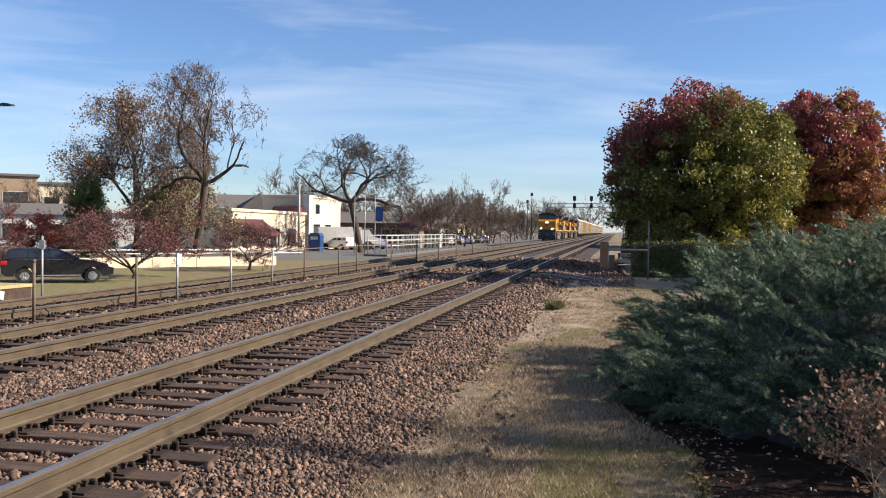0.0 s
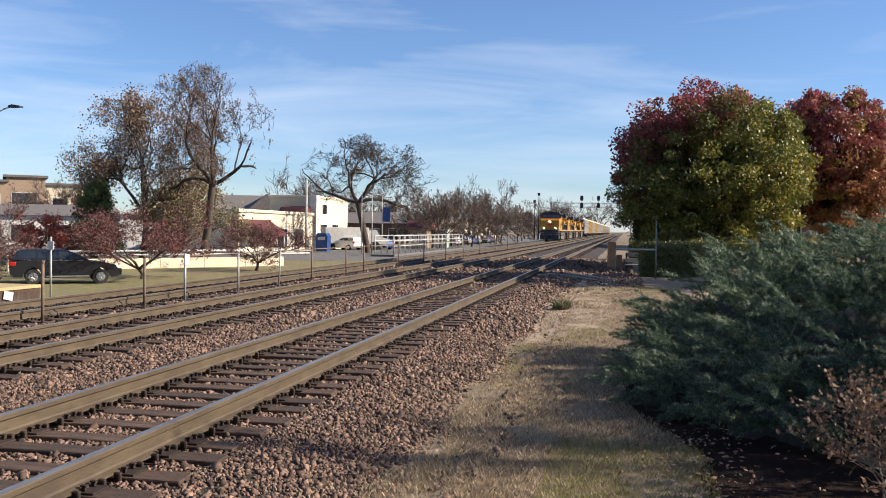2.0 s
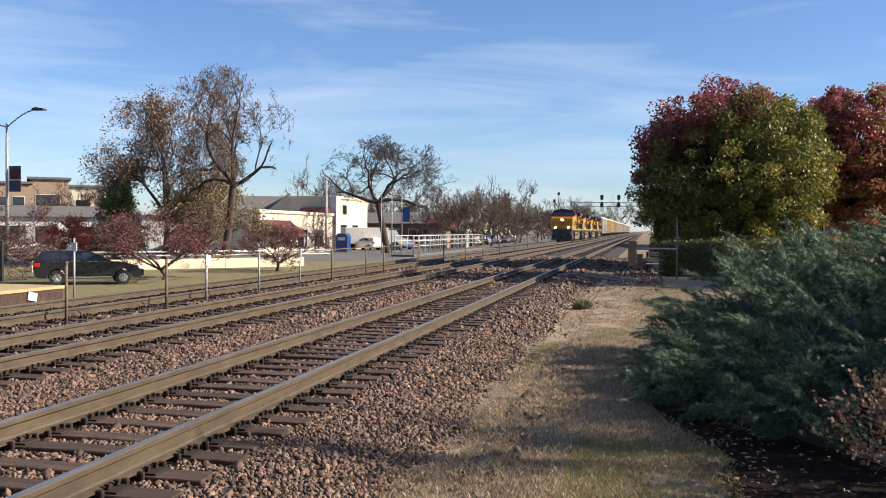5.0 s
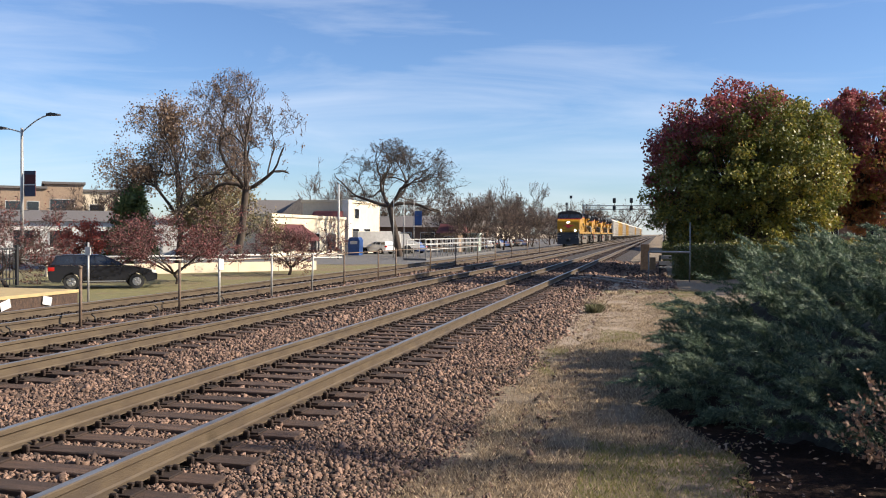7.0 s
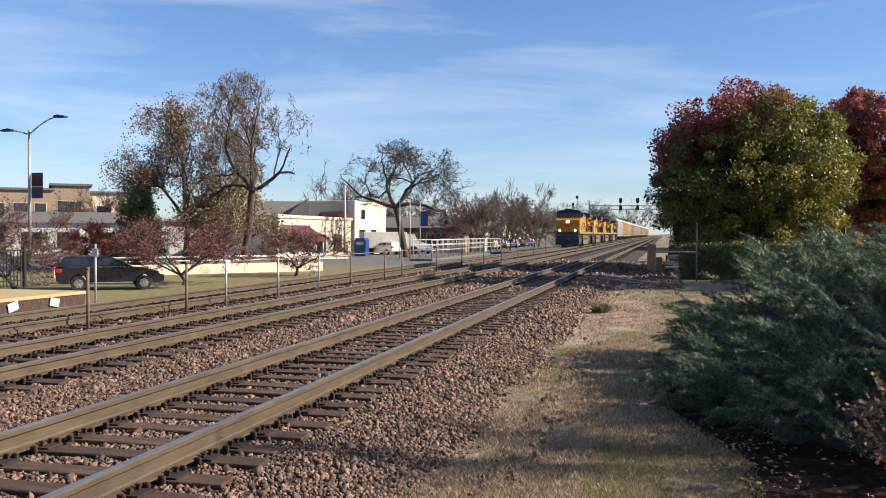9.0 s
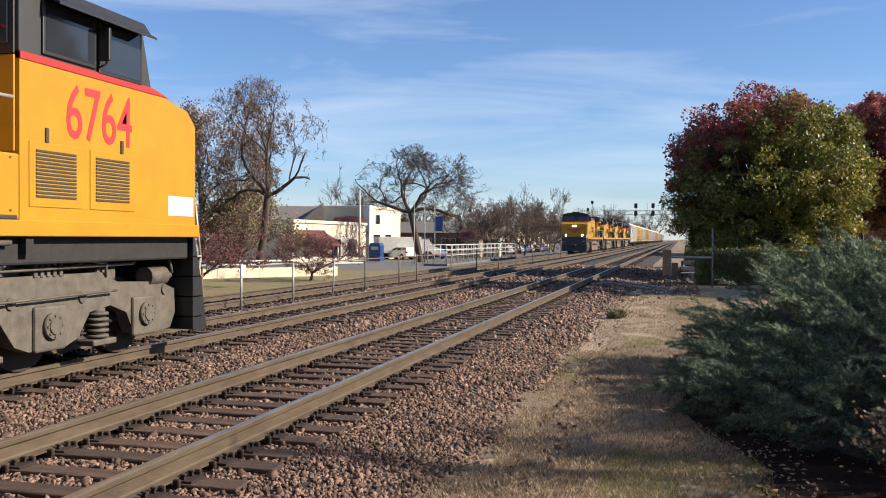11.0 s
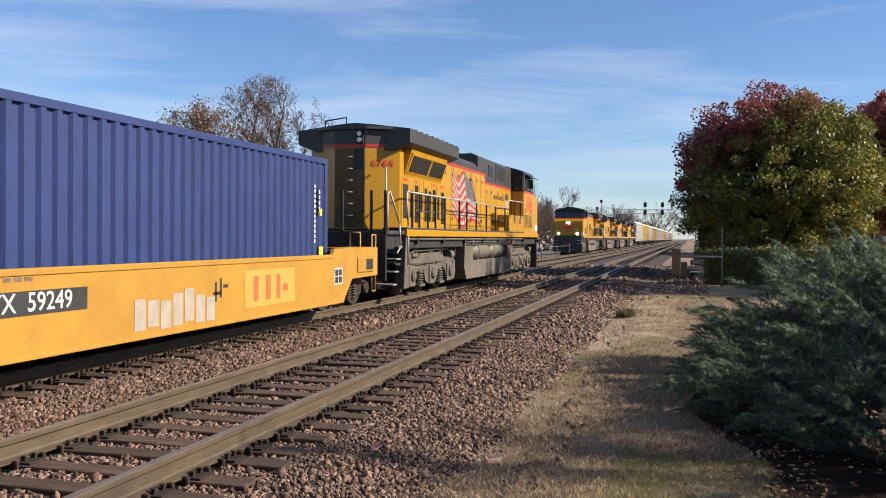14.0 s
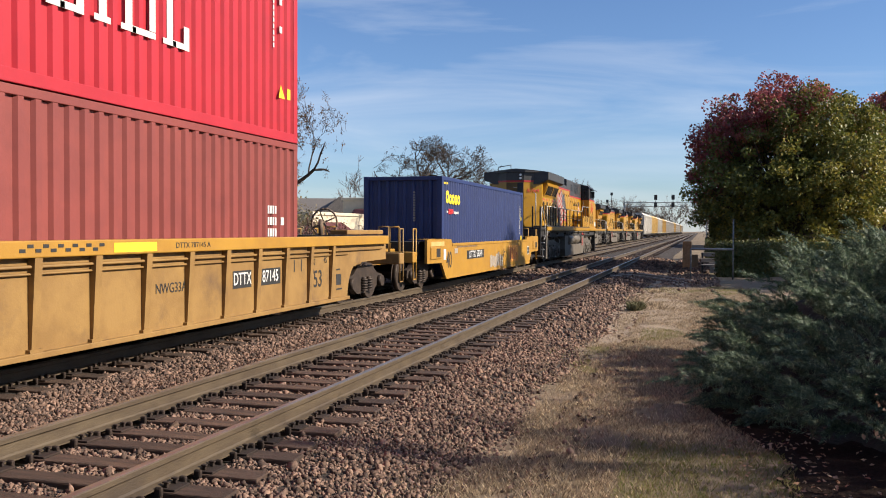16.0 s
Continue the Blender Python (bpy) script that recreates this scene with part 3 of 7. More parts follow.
def fast(name, V, F, material, parent=None, smooth=False):
    V, F = np.asarray(V, float), np.asarray(F, int)
    k = F.shape[1]
    me = bpy.data.meshes.new(name)
    me.vertices.add(len(V))
    me.vertices.foreach_set("co", V.ravel())
    me.loops.add(F.size)
    me.loops.foreach_set("vertex_index", F.ravel())
    me.polygons.add(len(F))
    me.polygons.foreach_set("loop_start", np.arange(0, F.size, k))
    if smooth:
        me.polygons.foreach_set("use_smooth", np.ones(len(F), bool))
    me.update(calc_edges=True)
    me.materials.append(material)
    ob = new(name, me)
    if parent:
        ob.parent = parent
    return ob


def grow(rng, start, way, length, radius, levels, segs, tips, wander=0.25, fork=(2, 3), angle=0.6, shrink=0.74, rise=0.08, keep=0.9):
    """A limb in a few bent steps, then its forks; segs gathers pieces by level, tips the ends."""
    p, d = Vector(start), Vector(way).normalized()
    steps = 4 if levels > 2 else 3
    r = radius
    for i in range(steps):
        d = (d + Vector((rng.gauss(0, wander), rng.gauss(0, wander), rng.gauss(0, wander) + rise)) * 0.6).normalized()
        q = p + d * (length / steps)
        r2 = radius * (1 - 0.35 * (i + 1) / steps)
        segs.append((tuple(p), tuple(q), r, r2, levels))
        if levels > 0 and i >= 1 and rng.random() < 0.55:
            side = Vector((rng.gauss(0, 1), rng.gauss(0, 1), rng.gauss(0, 0.6)))
            grow(rng, q, (d + side.normalized() * rng.uniform(0.7, 1.2)), length * shrink * rng.uniform(0.55, 0.9), r2 * 0.55, levels - 1, segs, tips, wander, fork, angle, shrink, rise, keep)
        p, r = q, r2
    if levels <= 0:
        tips.append(tuple(p))
        return
    for k in range(rng.randint(*fork)):
        if rng.random() > keep:
            continue
        side = Vector((rng.gauss(0, 1), rng.gauss(0, 1), rng.gauss(0, 0.7))).normalized()
        grow(rng, p, d + side * angle * rng.uniform(0.6, 1.5), length * shrink * rng.uniform(0.75, 1.15), r * 0.72, levels - 1, segs, tips, wander, fork, angle, shrink, rise, keep)


def leaf_cards(spots, rng, size, sag=0.0):
    """One folded leaf of two triangles at each place."""
    spots = np.asarray(spots, float)
    n = len(spots)
    a = rng.normal(size=(n, 3))
    a[:, 2] -= sag
    a /= np.linalg.norm(a, axis=1)[:, None]
    b = np.cross(a, rng.normal(size=(n, 3)))
    b /= np.linalg.norm(b, axis=1)[:, None]
    s = (size * rng.uniform(0.6, 1.4, n))[:, None]
    V = np.stack([spots - a * s * 0.5, spots + b * s * 0.36, spots + a * s * 0.5, spots - b * s * 0.36 + np.cross(a, b) * s * 0.15], 1).reshape(-1, 3)
    F = np.arange(4 * n).reshape(-1, 4)
    return V, F


def wood_parts(segs, root, thick=1, bark=None, twig=None, least=0.0):
    segs = [(a, b, max(r, least), max(q, least * 0.8), l) for a, b, r, q, l in segs]
    big = [s[:4] for s in segs if s[4] >= thick]
    fine = [s[:4] for s in segs if s[4] < thick]
    if big:
        fast("trunk", *tubes(big, 7), bark or M["bark"], root, True)
    if fine:
        tagged(fast("twig_growth", *tubes(fine, 3), twig or M["twig"], root), kind="stuff")


def stretched(segs, tips, base, width, height, lift=0.0):
    """Fit a grown skeleton to a given crown width and height above its base."""
    P = np.array([s[1] for s in segs])
    kz = height / max(0.1, np.percentile(P[:, 2], 99.7) - base[2])
    kx = width / max(0.1, (np.percentile(P[:, 0], 99.3) - np.percentile(P[:, 0], 0.7)))
    cx, cy = np.median(P[:, 0]), np.median(P[:, 1])

    def f(p):
        h = min(1.0, max(0.0, (p[2] - base[2]) / (0.35 * max(0.1, P[:, 2].max() - base[2]))))
        return (base[0] + (p[0] - base[0] - (cx - base[0]) * h) * (1 + (kx - 1) * h), base[1] + (p[1] - base[1] - (cy - base[1]) * h) * (1 + (kx - 1) * h), base[2] + (p[2] - base[2]) * kz)
    return [(f(a), f(b), r, q, l) for a, b, r, q, l in segs], [f(t) for t in tips]


def bare_tree(seed, x, y, z, width, height, trunk, label, levels=6, stem=0.25, limbs=4, lean=(0, 0), leaves=None, count=0, size=0.08, group="", name="tree", thick=1, spread=0.9, rise=0.08, wander=0.25, droop=0.10, twigmat=None, least=0.007, dome=None):
    rng, nr = random.Random(seed), np.random.RandomState(seed)
    segs, tips = [], []
    top = Vector((lean[0], lean[1], height * stem))
    mid = top * 0.5 + Vector((rng.gauss(0, 0.05), rng.gauss(0, 0.05), 0)) * height * 0.2
    segs += [((0, 0, 0), tuple(mid), trunk * 1.25, trunk, 9), (tuple(mid), tuple(top), trunk, trunk * 0.9, 9)]
    for i in range(limbs):
        a = 6.283 * (i + rng.uniform(-0.25, 0.25)) / limbs
        grow(rng, top, (math.cos(a) * spread, math.sin(a) * spread, rng.uniform(0.5, 1.1)), height * 0.28 * rng.uniform(0.8, 1.1), trunk * 0.62, levels - 1, segs, tips, wander=wander, rise=rise)
    segs, tips = stretched(segs, tips, (0, 0, 0), width, height)
    if dome:
        # prune the crown to a rounded, slightly ragged outline: middle (x, z) and half sizes
        def inside(p):
            k = ((p[0] - dome[0]) / dome[2]) ** 2 + (p[1] / dome[2]) ** 2 + ((p[2] - dome[1]) / dome[3]) ** 2
            return k < 1 + 0.35 * noise.noise((p[0] * 0.9, p[1] * 0.9, p[2] * 0.9 + seed)) or p[2] < dome[1] - dome[3] * 0.6 and abs(p[0] - dome[0] * 0.5) < dome[2] * 0.35
        segs, tips = [q for q in segs if inside(q[1])], [q for q in tips if inside(q)]
    root = thing(name, pose(x, y, z), label, "tree" if name == "tree" else "shrub", group)
    wood_parts(segs, root, thick, twig=twigmat, least=least)
    if leaves and count:
        ends = np.array(tips + [s[1] for s in segs if s[4] <= 1])
        pick = ends[nr.randint(0, len(ends), count)] + nr.normal(size=(count, 3)) * droop * np.array([1, 1, 0.8])
        tagged(fast("leaves", *leaf_cards(pick, nr, size, 0.6), leaves, root), kind="stuff")
    return root


def full_tree(seed, x, y, z, rx, rz, cz, trunk, label, leaf_of, count, size, clumps=120, group="", ry=None):
    """A leafy crown of clumps along real limbs; leaf_of picks a leaf material for a place in the crown."""
    rng, nr = random.Random(seed), np.random.RandomState(seed)
    ry = ry or rx
    root = thing("tree", pose(x, y, z), label, "tree", group)
    segs, centres = [], []
    fork = Vector((0, 0, cz - rz * 0.72))
    segs.append(((0, 0, 0), tuple(fork * 0.6), trunk * 1.3, trunk, 9))
    segs.append((tuple(fork * 0.6), tuple(fork), trunk, trunk * 0.8, 9))
    for i in range(clumps):
        th, u = rng.uniform(0, 6.283), rng.uniform(-0.92, 1.0)
        rr = rng.uniform(0.22, 1.0) ** 0.5 * rng.uniform(0.88, 1.02)
        c = (1 - u * u) ** (0.5 if u > 0 else 0.26)
        p = Vector((rx * rr * c * math.cos(th), ry * rr * c * math.sin(th), cz + rz * rr * u))
        centres.append(p)
        if i % 3 == 0:
            a = fork + (p - fork) * 0.45 + Vector((rng.gauss(0, 0.25), rng.gauss(0, 0.25), rng.gauss(0, 0.3) + 0.3))
            segs.append((tuple(fork), tuple(a), trunk * 0.42, trunk * 0.22, 5))
            segs.append((tuple(a), tuple(p), trunk * 0.22, trunk * 0.05, 4))
    wood_parts(segs, root, 1)
    per = count // clumps
    groups = {}
    for p in centres:
        r = rng.uniform(0.55, 1.15) * rx * 0.125
        n = int(per * rng.uniform(0.6, 1.4))
        o = nr.normal(size=(n, 3))
        o *= (r * nr.rand(n) ** 0.4 / np.linalg.norm(o, axis=1))[:, None] * np.array([1.0, 1.0, 0.8])
        o += np.array(p)
        pick = nr.rand(n)
        for share in (0.0, 0.55, 0.8):
            sel = (pick >= share) & (pick < {0.0: 0.55, 0.55: 0.8, 0.8: 1.1}[share])
            groups.setdefault(leaf_of(p, rng), []).append(o[sel])
    for k, v in groups.items():
        tagged(fast("leaves", *leaf_cards(np.concatenate(v), nr, size), M[k], root), kind="stuff")
    return root


M["leaf_green"] = leafy("green_autumn_leaf", [(0.075, 0.095, 0.02), (0.125, 0.135, 0.026), (0.09, 0.105, 0.022), (0.16, 0.155, 0.032)], 0.5, 0.3)
M["leaf_olive"] = leafy("olive_autumn_leaf", [(0.20, 0.19, 0.03), (0.30, 0.25, 0.04), (0.15, 0.155, 0.03), (0.34, 0.24, 0.05)], 0.5, 0.35)
M["leaf_red"] = leafy("dark_red_leaf", [(0.23, 0.05, 0.06), (0.33, 0.07, 0.075), (0.17, 0.05, 0.052), (0.25, 0.105, 0.055)], 0.5, 0.3)
M["leaf_rust"] = leafy("rusty_leaf", [(0.30, 0.115, 0.06), (0.40, 0.18, 0.07), (0.21, 0.075, 0.05), (0.33, 0.21, 0.07)], 0.5, 0.35)
M["leaf_brown"] = leafy("withered_leaf", [(0.16, 0.10, 0.065), (0.24, 0.165, 0.10), (0.11, 0.07, 0.05), (0.20, 0.12, 0.07)], 0.7, 0.25)
M["leaf_straw"] = leafy("straw_leaf", [(0.27, 0.215, 0.12), (0.20, 0.16, 0.085), (0.13, 0.12, 0.055)], 0.7, 0.25)
M["leaf_crab"] = leafy("crabapple_leaf", [(0.13, 0.038, 0.038), (0.18, 0.052, 0.048), (0.09, 0.034, 0.034), (0.15, 0.075, 0.062)], 0.7, 0.2)
M["leaf_scarlet"] = leafy("scarlet_leaf", [(0.48, 0.08, 0.045), (0.38, 0.08, 0.055), (0.28, 0.08, 0.06)], 0.6, 0.35)
M["needle"] = leafy("pine_needle", [(0.05, 0.085, 0.03), (0.08, 0.12, 0.04), (0.14, 0.17, 0.06)], 0.6, 0.15)
M["juniper"] = leafy("juniper_spray", [(0.018, 0.036, 0.024), (0.10, 0.148, 0.088), (0.042, 0.075, 0.046), (0.29, 0.355, 0.22)], 0.6, 0.3)
M["hedgeleaf"] = leafy("hedge_leaf", [(0.06, 0.075, 0.022), (0.10, 0.11, 0.03), (0.15, 0.14, 0.045)], 0.5, 0.2)
M["hedgegold"] = leafy("yellowed_hedge_leaf", [(0.16, 0.16, 0.03), (0.24, 0.21, 0.05), (0.12, 0.12, 0.03)], 0.5, 0.3)


def crown_maple(p, rng):
    k = -(p.x - 1.1) * 0.17 + (p.z - 5.2) * 0.24 + 0.06 * p.y + rng.gauss(0, 0.20)
    if k > 0.72:
        return "leaf_red"
    if k > 0.55:
        return "leaf_rust" if rng.random() < 0.4 else "leaf_green"
    return "leaf_olive" if rng.random() < 0.20 + 0.06 * p.x - 0.05 * (p.z - 5) else "leaf_green"


full_tree(21, 4.1, 47.5, -0.1, 5.1, 4.7, 4.8, 0.26, "broad maple turning from green to dark red on the verge", crown_maple, 125000, 0.14, 900)
full_tree(22, 11.2, 54.5, 0.2, 4.5, 4.6, 5.3, 0.24, "dense maple in dark red and rusty autumn leaf", lambda p, r: "leaf_olive" if r.random() < 0.12 else "leaf_rust" if p.z < 5.6 + r.gauss(0, 1.6) else "leaf_red", 95000, 0.15, 760)


def juniper_height(x, y):
    h = 0.0
    # the lump at (5.3, 7.2) is unseen, added to shade the mulch
    for cx, cy, r, top in ((1.65, 12.5, 1.5, 1.0), (2.05, 10.5, 1.65, 1.0), (2.4, 12.7, 1.6, 1.4), (3.4, 11.1, 2.4, 1.6), (4.9, 13.4, 3.2, 2.25), (2.8, 14.3, 2.2, 1.65), (6.3, 11.0, 2.8, 2.1), (5.3, 7.2, 2.0, 1.3), (2.0, 9.3, 1.25, 0.8), (3.2, 9.0, 1.5, 1.1)):
        k = 1 - ((x - cx) ** 2 + (y - cy) ** 2) / (r * r)
        if k > 0:
            h = max(h, top * k ** 0.42)
    if h > 0:
        h += 0.50 * noise.noise((x * 1.1, y * 1.1, 2.0)) * min(1, h) + 0.26 * noise.noise((x * 2.5, y * 2.5, 7.0))
    return max(0, h)


def juniper():
    rng, nr = random.Random(31), np.random.RandomState(31)
    root = thing("juniper_shrub", pose(0, 0, 0), "wide spreading blue-green juniper with feathery sprays", "shrub")
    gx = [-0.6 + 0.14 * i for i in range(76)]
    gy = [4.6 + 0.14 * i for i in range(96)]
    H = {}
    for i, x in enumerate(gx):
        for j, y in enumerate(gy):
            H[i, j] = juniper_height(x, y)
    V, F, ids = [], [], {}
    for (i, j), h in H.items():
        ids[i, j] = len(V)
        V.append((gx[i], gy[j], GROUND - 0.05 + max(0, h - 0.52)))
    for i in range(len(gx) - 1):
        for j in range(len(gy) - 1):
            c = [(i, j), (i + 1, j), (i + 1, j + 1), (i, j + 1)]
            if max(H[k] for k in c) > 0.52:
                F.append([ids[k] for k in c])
    # dark inner surface, its colour standing in for shade between the boughs
    fast("inner_growth", V, F, M["stem_shade"], root, True)
    cells = [k for k, h in H.items() if h > 0.15 and gx[k[0]] < 7.0]
    boughs = []
    while len(boughs) < 4600:
        i, j = cells[rng.randrange(len(cells))]
        x, y = gx[i] + rng.uniform(-0.07, 0.07), gy[j] + rng.uniform(-0.07, 0.07)
        if (x > 4.4 or y > 15.0 or y < 7.6) and rng.random() < 0.8:
            continue
        h, e = juniper_height(x, y), 0.15
        nrm = Vector((juniper_height(x - e, y) - juniper_height(x + e, y), juniper_height(x, y - e) - juniper_height(x, y + e), 2 * e)).normalized()
        z = GROUND + max(0.05, h * (1 - 0.85 * rng.random() ** 1.6 * (1 - nrm.z)) - 0.34)
        a = rng.uniform(0, 6.283)
        # a plume: one arching limb that sweeps outwards, with short boughs fanned along it
        d = (nrm * 0.5 + Vector((math.cos(a) * 0.45 - 0.42, math.sin(a) * 0.5 - 0.10, 0.26 + rng.gauss(0, 0.12)))).normalized()
        arch = Vector((rng.gauss(-0.06, 0.05), rng.gauss(-0.02, 0.06), rng.uniform(-0.26, -0.04)))
        reach = rng.uniform(0.45, 0.95)
        fan = d.cross(Vector((rng.gauss(0, 0.3), rng.gauss(0, 0.3), 1))).normalized()
        for k in range(9):
            u = k / 9
            p = Vector((x, y, z)) + d * (reach * u) + arch * u * u
            w = (d + arch * (1.6 * u) + fan * ((0.75 if k % 2 else -0.75) * (1 - 0.8 * u)) + Vector((rng.gauss(0, 0.12), rng.gauss(0, 0.12), rng.gauss(0, 0.1)))).normalized()
            boughs.append((*p, *w, *(arch * 0.35), reach * rng.uniform(0.30, 0.44) * (1.1 - 0.3 * u)))
    B = np.array(boughs)
    per, leaves = 28, 5
    n = len(B) * per
    t = np.tile((np.arange(per) + 0.5) / per, len(B)) + nr.uniform(-0.01, 0.01, n)
    P, D, K, L = (np.repeat(B[:, a:b], per, 0) for a, b in ((0, 3), (3, 6), (6, 9), (9, 10)))
    Q = P + D * L * t[:, None] + K * (t * t)[:, None]
    axis = D + 2 * K * t[:, None] / L * 0.6
    axis /= np.linalg.norm(axis, axis=1)[:, None]
    way = axis + nr.normal(size=(n, 3)) * 0.40
    way /= np.linalg.norm(way, axis=1)[:, None]
    side = np.cross(way, nr.normal(size=(n, 3)))
    side /= np.linalg.norm(side, axis=1)[:, None]
    size = nr.uniform(0.06, 0.12, n) * (1.2 - 0.7 * t)
    tris = []
    for k in range(leaves):
        u = k / leaves
        a = Q + way * (size * u)[:, None]
        w = (way + side * (0.8 if k % 2 else -0.8)) * (size * 0.40 * (1.15 - u))[:, None]
        tris.append(np.stack([a - way * 0.008, a + way * 0.009, a + w], 1))
    V = np.stack(tris, 1).reshape(-1, 3)
    tagged(fast("sprays", V, np.arange(len(V)).reshape(-1, 3), M["juniper"], root), kind="stuff")
    return root


juniper()


M["pale_twig"] = mat("pale_twig", (0.30, 0.23, 0.17), (0.18, 0.135, 0.10), 12, 0.9)
M["leaf_tan"] = leafy("curled_tan_leaf", [(0.19, 0.115, 0.075), (0.28, 0.18, 0.12), (0.12, 0.065, 0.045), (0.22, 0.13, 0.08)], 0.7, 0.25)


def dry_bush():
    rng, nr = random.Random(41), np.random.RandomState(41)
    root = thing("deciduous_bush", pose(2.0, 6.7, GROUND), "half-bare bush with thin pale stems and brown leaves", "shrub")
    segs, tips = [], []
    for i in range(20):
        a, s = rng.uniform(0, 6.283), rng.uniform(0.35, 1.2)
        grow(rng, (rng.gauss(0, 0.08), rng.gauss(0, 0.08), 0), (math.cos(a) * s, math.sin(a) * s, 1), 0.30, 0.007, 3, segs, tips, wander=0.3, shrink=0.78, rise=0.1)
    segs, tips = stretched(segs, tips, (0, 0, 0), 1.35, 0.98)
    wood_parts(segs, root, 0, M["pale_twig"])
    ends = np.array(tips + [s[1] for s in segs if s[4] <= 1])
    pick = ends[nr.randint(0, len(ends), 3000)] + nr.normal(size=(3000, 3)) * 0.014
    pick = pick[pick[:, 2] > 0.3]
    tagged(fast("leaves", *leaf_cards(pick, nr, 0.036, -0.6), M["leaf_tan"], root), kind="stuff")


dry_bush()

# two trees out of view, placed for their shadows on verge and ballast
bare_tree(45, 10.0, 9.4, GROUND, 3.6, 8.0, 0.12, "slender unseen half-bare tree beyond the junipers, placed for its shadow bands", levels=5, stem=0.4, limbs=5, leaves=M["leaf_rust"], count=2800, size=0.10, droop=0.16)
full_tree(46, 20.5, 37.4, -0.1, 5.2, 6.0, 10.5, 0.30, "tall unseen maple that shades the ballast", lambda p, r: "leaf_rust", 45000, 0.19, 260)

# ---- the far side of the tracks: trees ----
locust = bare_tree(54, -19.4, 38.5, -0.25, 8.2, 10.2, 0.17, "tall half-bare honey locust with a few withered leaves", levels=7, stem=0.36, limbs=5, rise=0.0, spread=1.7, wander=0.36, thick=2, leaves=M["leaf_brown"], count=3200, size=0.085, droop=0.08, dome=(0.0, 6.2, 3.2, 3.2))
locust.matrix_basis = locust.matrix_basis @ pose(0, 0, 0, 0, 0, 155)
push_back(locust)
push_back(bare_tree(52, -23.6, 40.5, -0.25, 7.8, 9.6, 0.15, "tree in thin withered brown leaf", levels=6, stem=0.22, limbs=6, leaves=M["leaf_brown"], count=17000, size=0.10, droop=0.24, spread=1.3, rise=0.02, wander=0.34, dome=(-0.2, 4.8, 3.4, 3.7)))
push_back(bare_tree(53, -22.0, 41.0, -0.25, 4.8, 4.9, 0.10, "low tree hung with straw-coloured leaves", levels=5, stem=0.15, limbs=6, leaves=M["leaf_straw"], count=15000, size=0.12, droop=0.24))
push_back(bare_tree(54, -19.4, 66.0, -0.25, 13.0, 10.2, 0.24, "bare spreading locust tree with a dark trunk", levels=7, stem=0.36, limbs=5, rise=0.0, spread=1.7, wander=0.36, least=0.011, thick=2, twigmat=M["bark"], dome=(0.0, 6.0, 5.0, 3.1)))
# crab apples on the lawn
for sd, x, y, w, h, c in ((55, -16.5, 28.3, 5.0, 2.75, 14000), (56, -15.5, 35.8, 3.9, 2.3, 7000), (57, -20.6, 24.8, 4.4, 2.9, 8000)):
    push_back(bare_tree(sd, x, y, -0.26, w, h, 0.06, "low crab apple with dense twigs and dull red leaves", levels=6, stem=0.10, limbs=6, leaves=M["leaf_crab"], count=c, size=0.055, droop=0.05, group="crab apples on the lawn", spread=1.3, name="crab_apple", least=0.0045))
push_back(bare_tree(58, -27.3, 38.5, -0.25, 3.2, 2.8, 0.06, "scarlet autumn shrub behind the parked car", levels=5, stem=0.08, limbs=6, leaves=M["leaf_scarlet"], count=6500, size=0.09, droop=0.10, name="red_shrub"))


def pine(x, y, z, h, seed):
    rng, nr = random.Random(seed), np.random.RandomState(seed)
    root = thing("pine_tree", pose(x, y, z), "dark green pine among the bare trees", "tree")
    segs, spots = [((0, 0, 0), (0.05, 0, h), 0.13, 0.02, 5)], []
    for i in range(60):
        k = rng.uniform(0.12, 0.98)
        a, L = rng.uniform(0, 6.283), (1 - k * 0.75) * h * 0.34
        q = Vector((math.cos(a) * L, math.sin(a) * L, k * h + L * 0.1))
        segs.append(((0.05 * k, 0, k * h), tuple(q), 0.03, 0.008, 2))
        for t in np.linspace(0.35, 1, 7):
            spots += [(q.x * t + rng.gauss(0, 0.14), q.y * t + rng.gauss(0, 0.14), k * h + L * 0.1 * t + rng.gauss(0, 0.12)) for m in range(24)]
    wood_parts(segs, root, 1)
    tagged(fast("needles", *leaf_cards(spots, nr, 0.15), M["needle"], root), kind="stuff")
    return root


push_back(pine(-25.2, 39.0, -0.25, 4.1, 61))

# rows of small bare trees along the street, further down
rows = [(-17.5, 84, 6.0, 5.6), (-19.0, 92, 6.5, 6.2), (-16.6, 97, 5.5, 5.4), (-18.5, 106, 6.5, 6.5), (-16.9, 118, 6.0, 6.0), (-18.8, 130, 7, 6.5), (-16.8, 142, 6, 6.2), (-18.0, 158, 7, 6.4), (-17.0, 176, 7, 6.2), (-18.5, 200, 8, 6.5)]
twiggy = [bare_tree(70 + i, *p[:2], -0.25, p[2], p[3], 0.10, "small bare street tree with a dense brown twig crown", levels=6, stem=0.18, limbs=6, leaves=M["leaf_brown"], count=1200, size=0.08, droop=0.1, group="bare street trees", spread=1.1, least=0.011) for i, p in enumerate(rows[:4])]
street = list(twiggy)
for i, p in enumerate(rows[4:]):
    street.append(copy_thing(twiggy[i % 4], pose(p[0], p[1], -0.25, 0, 0, 70 * i + 25)))
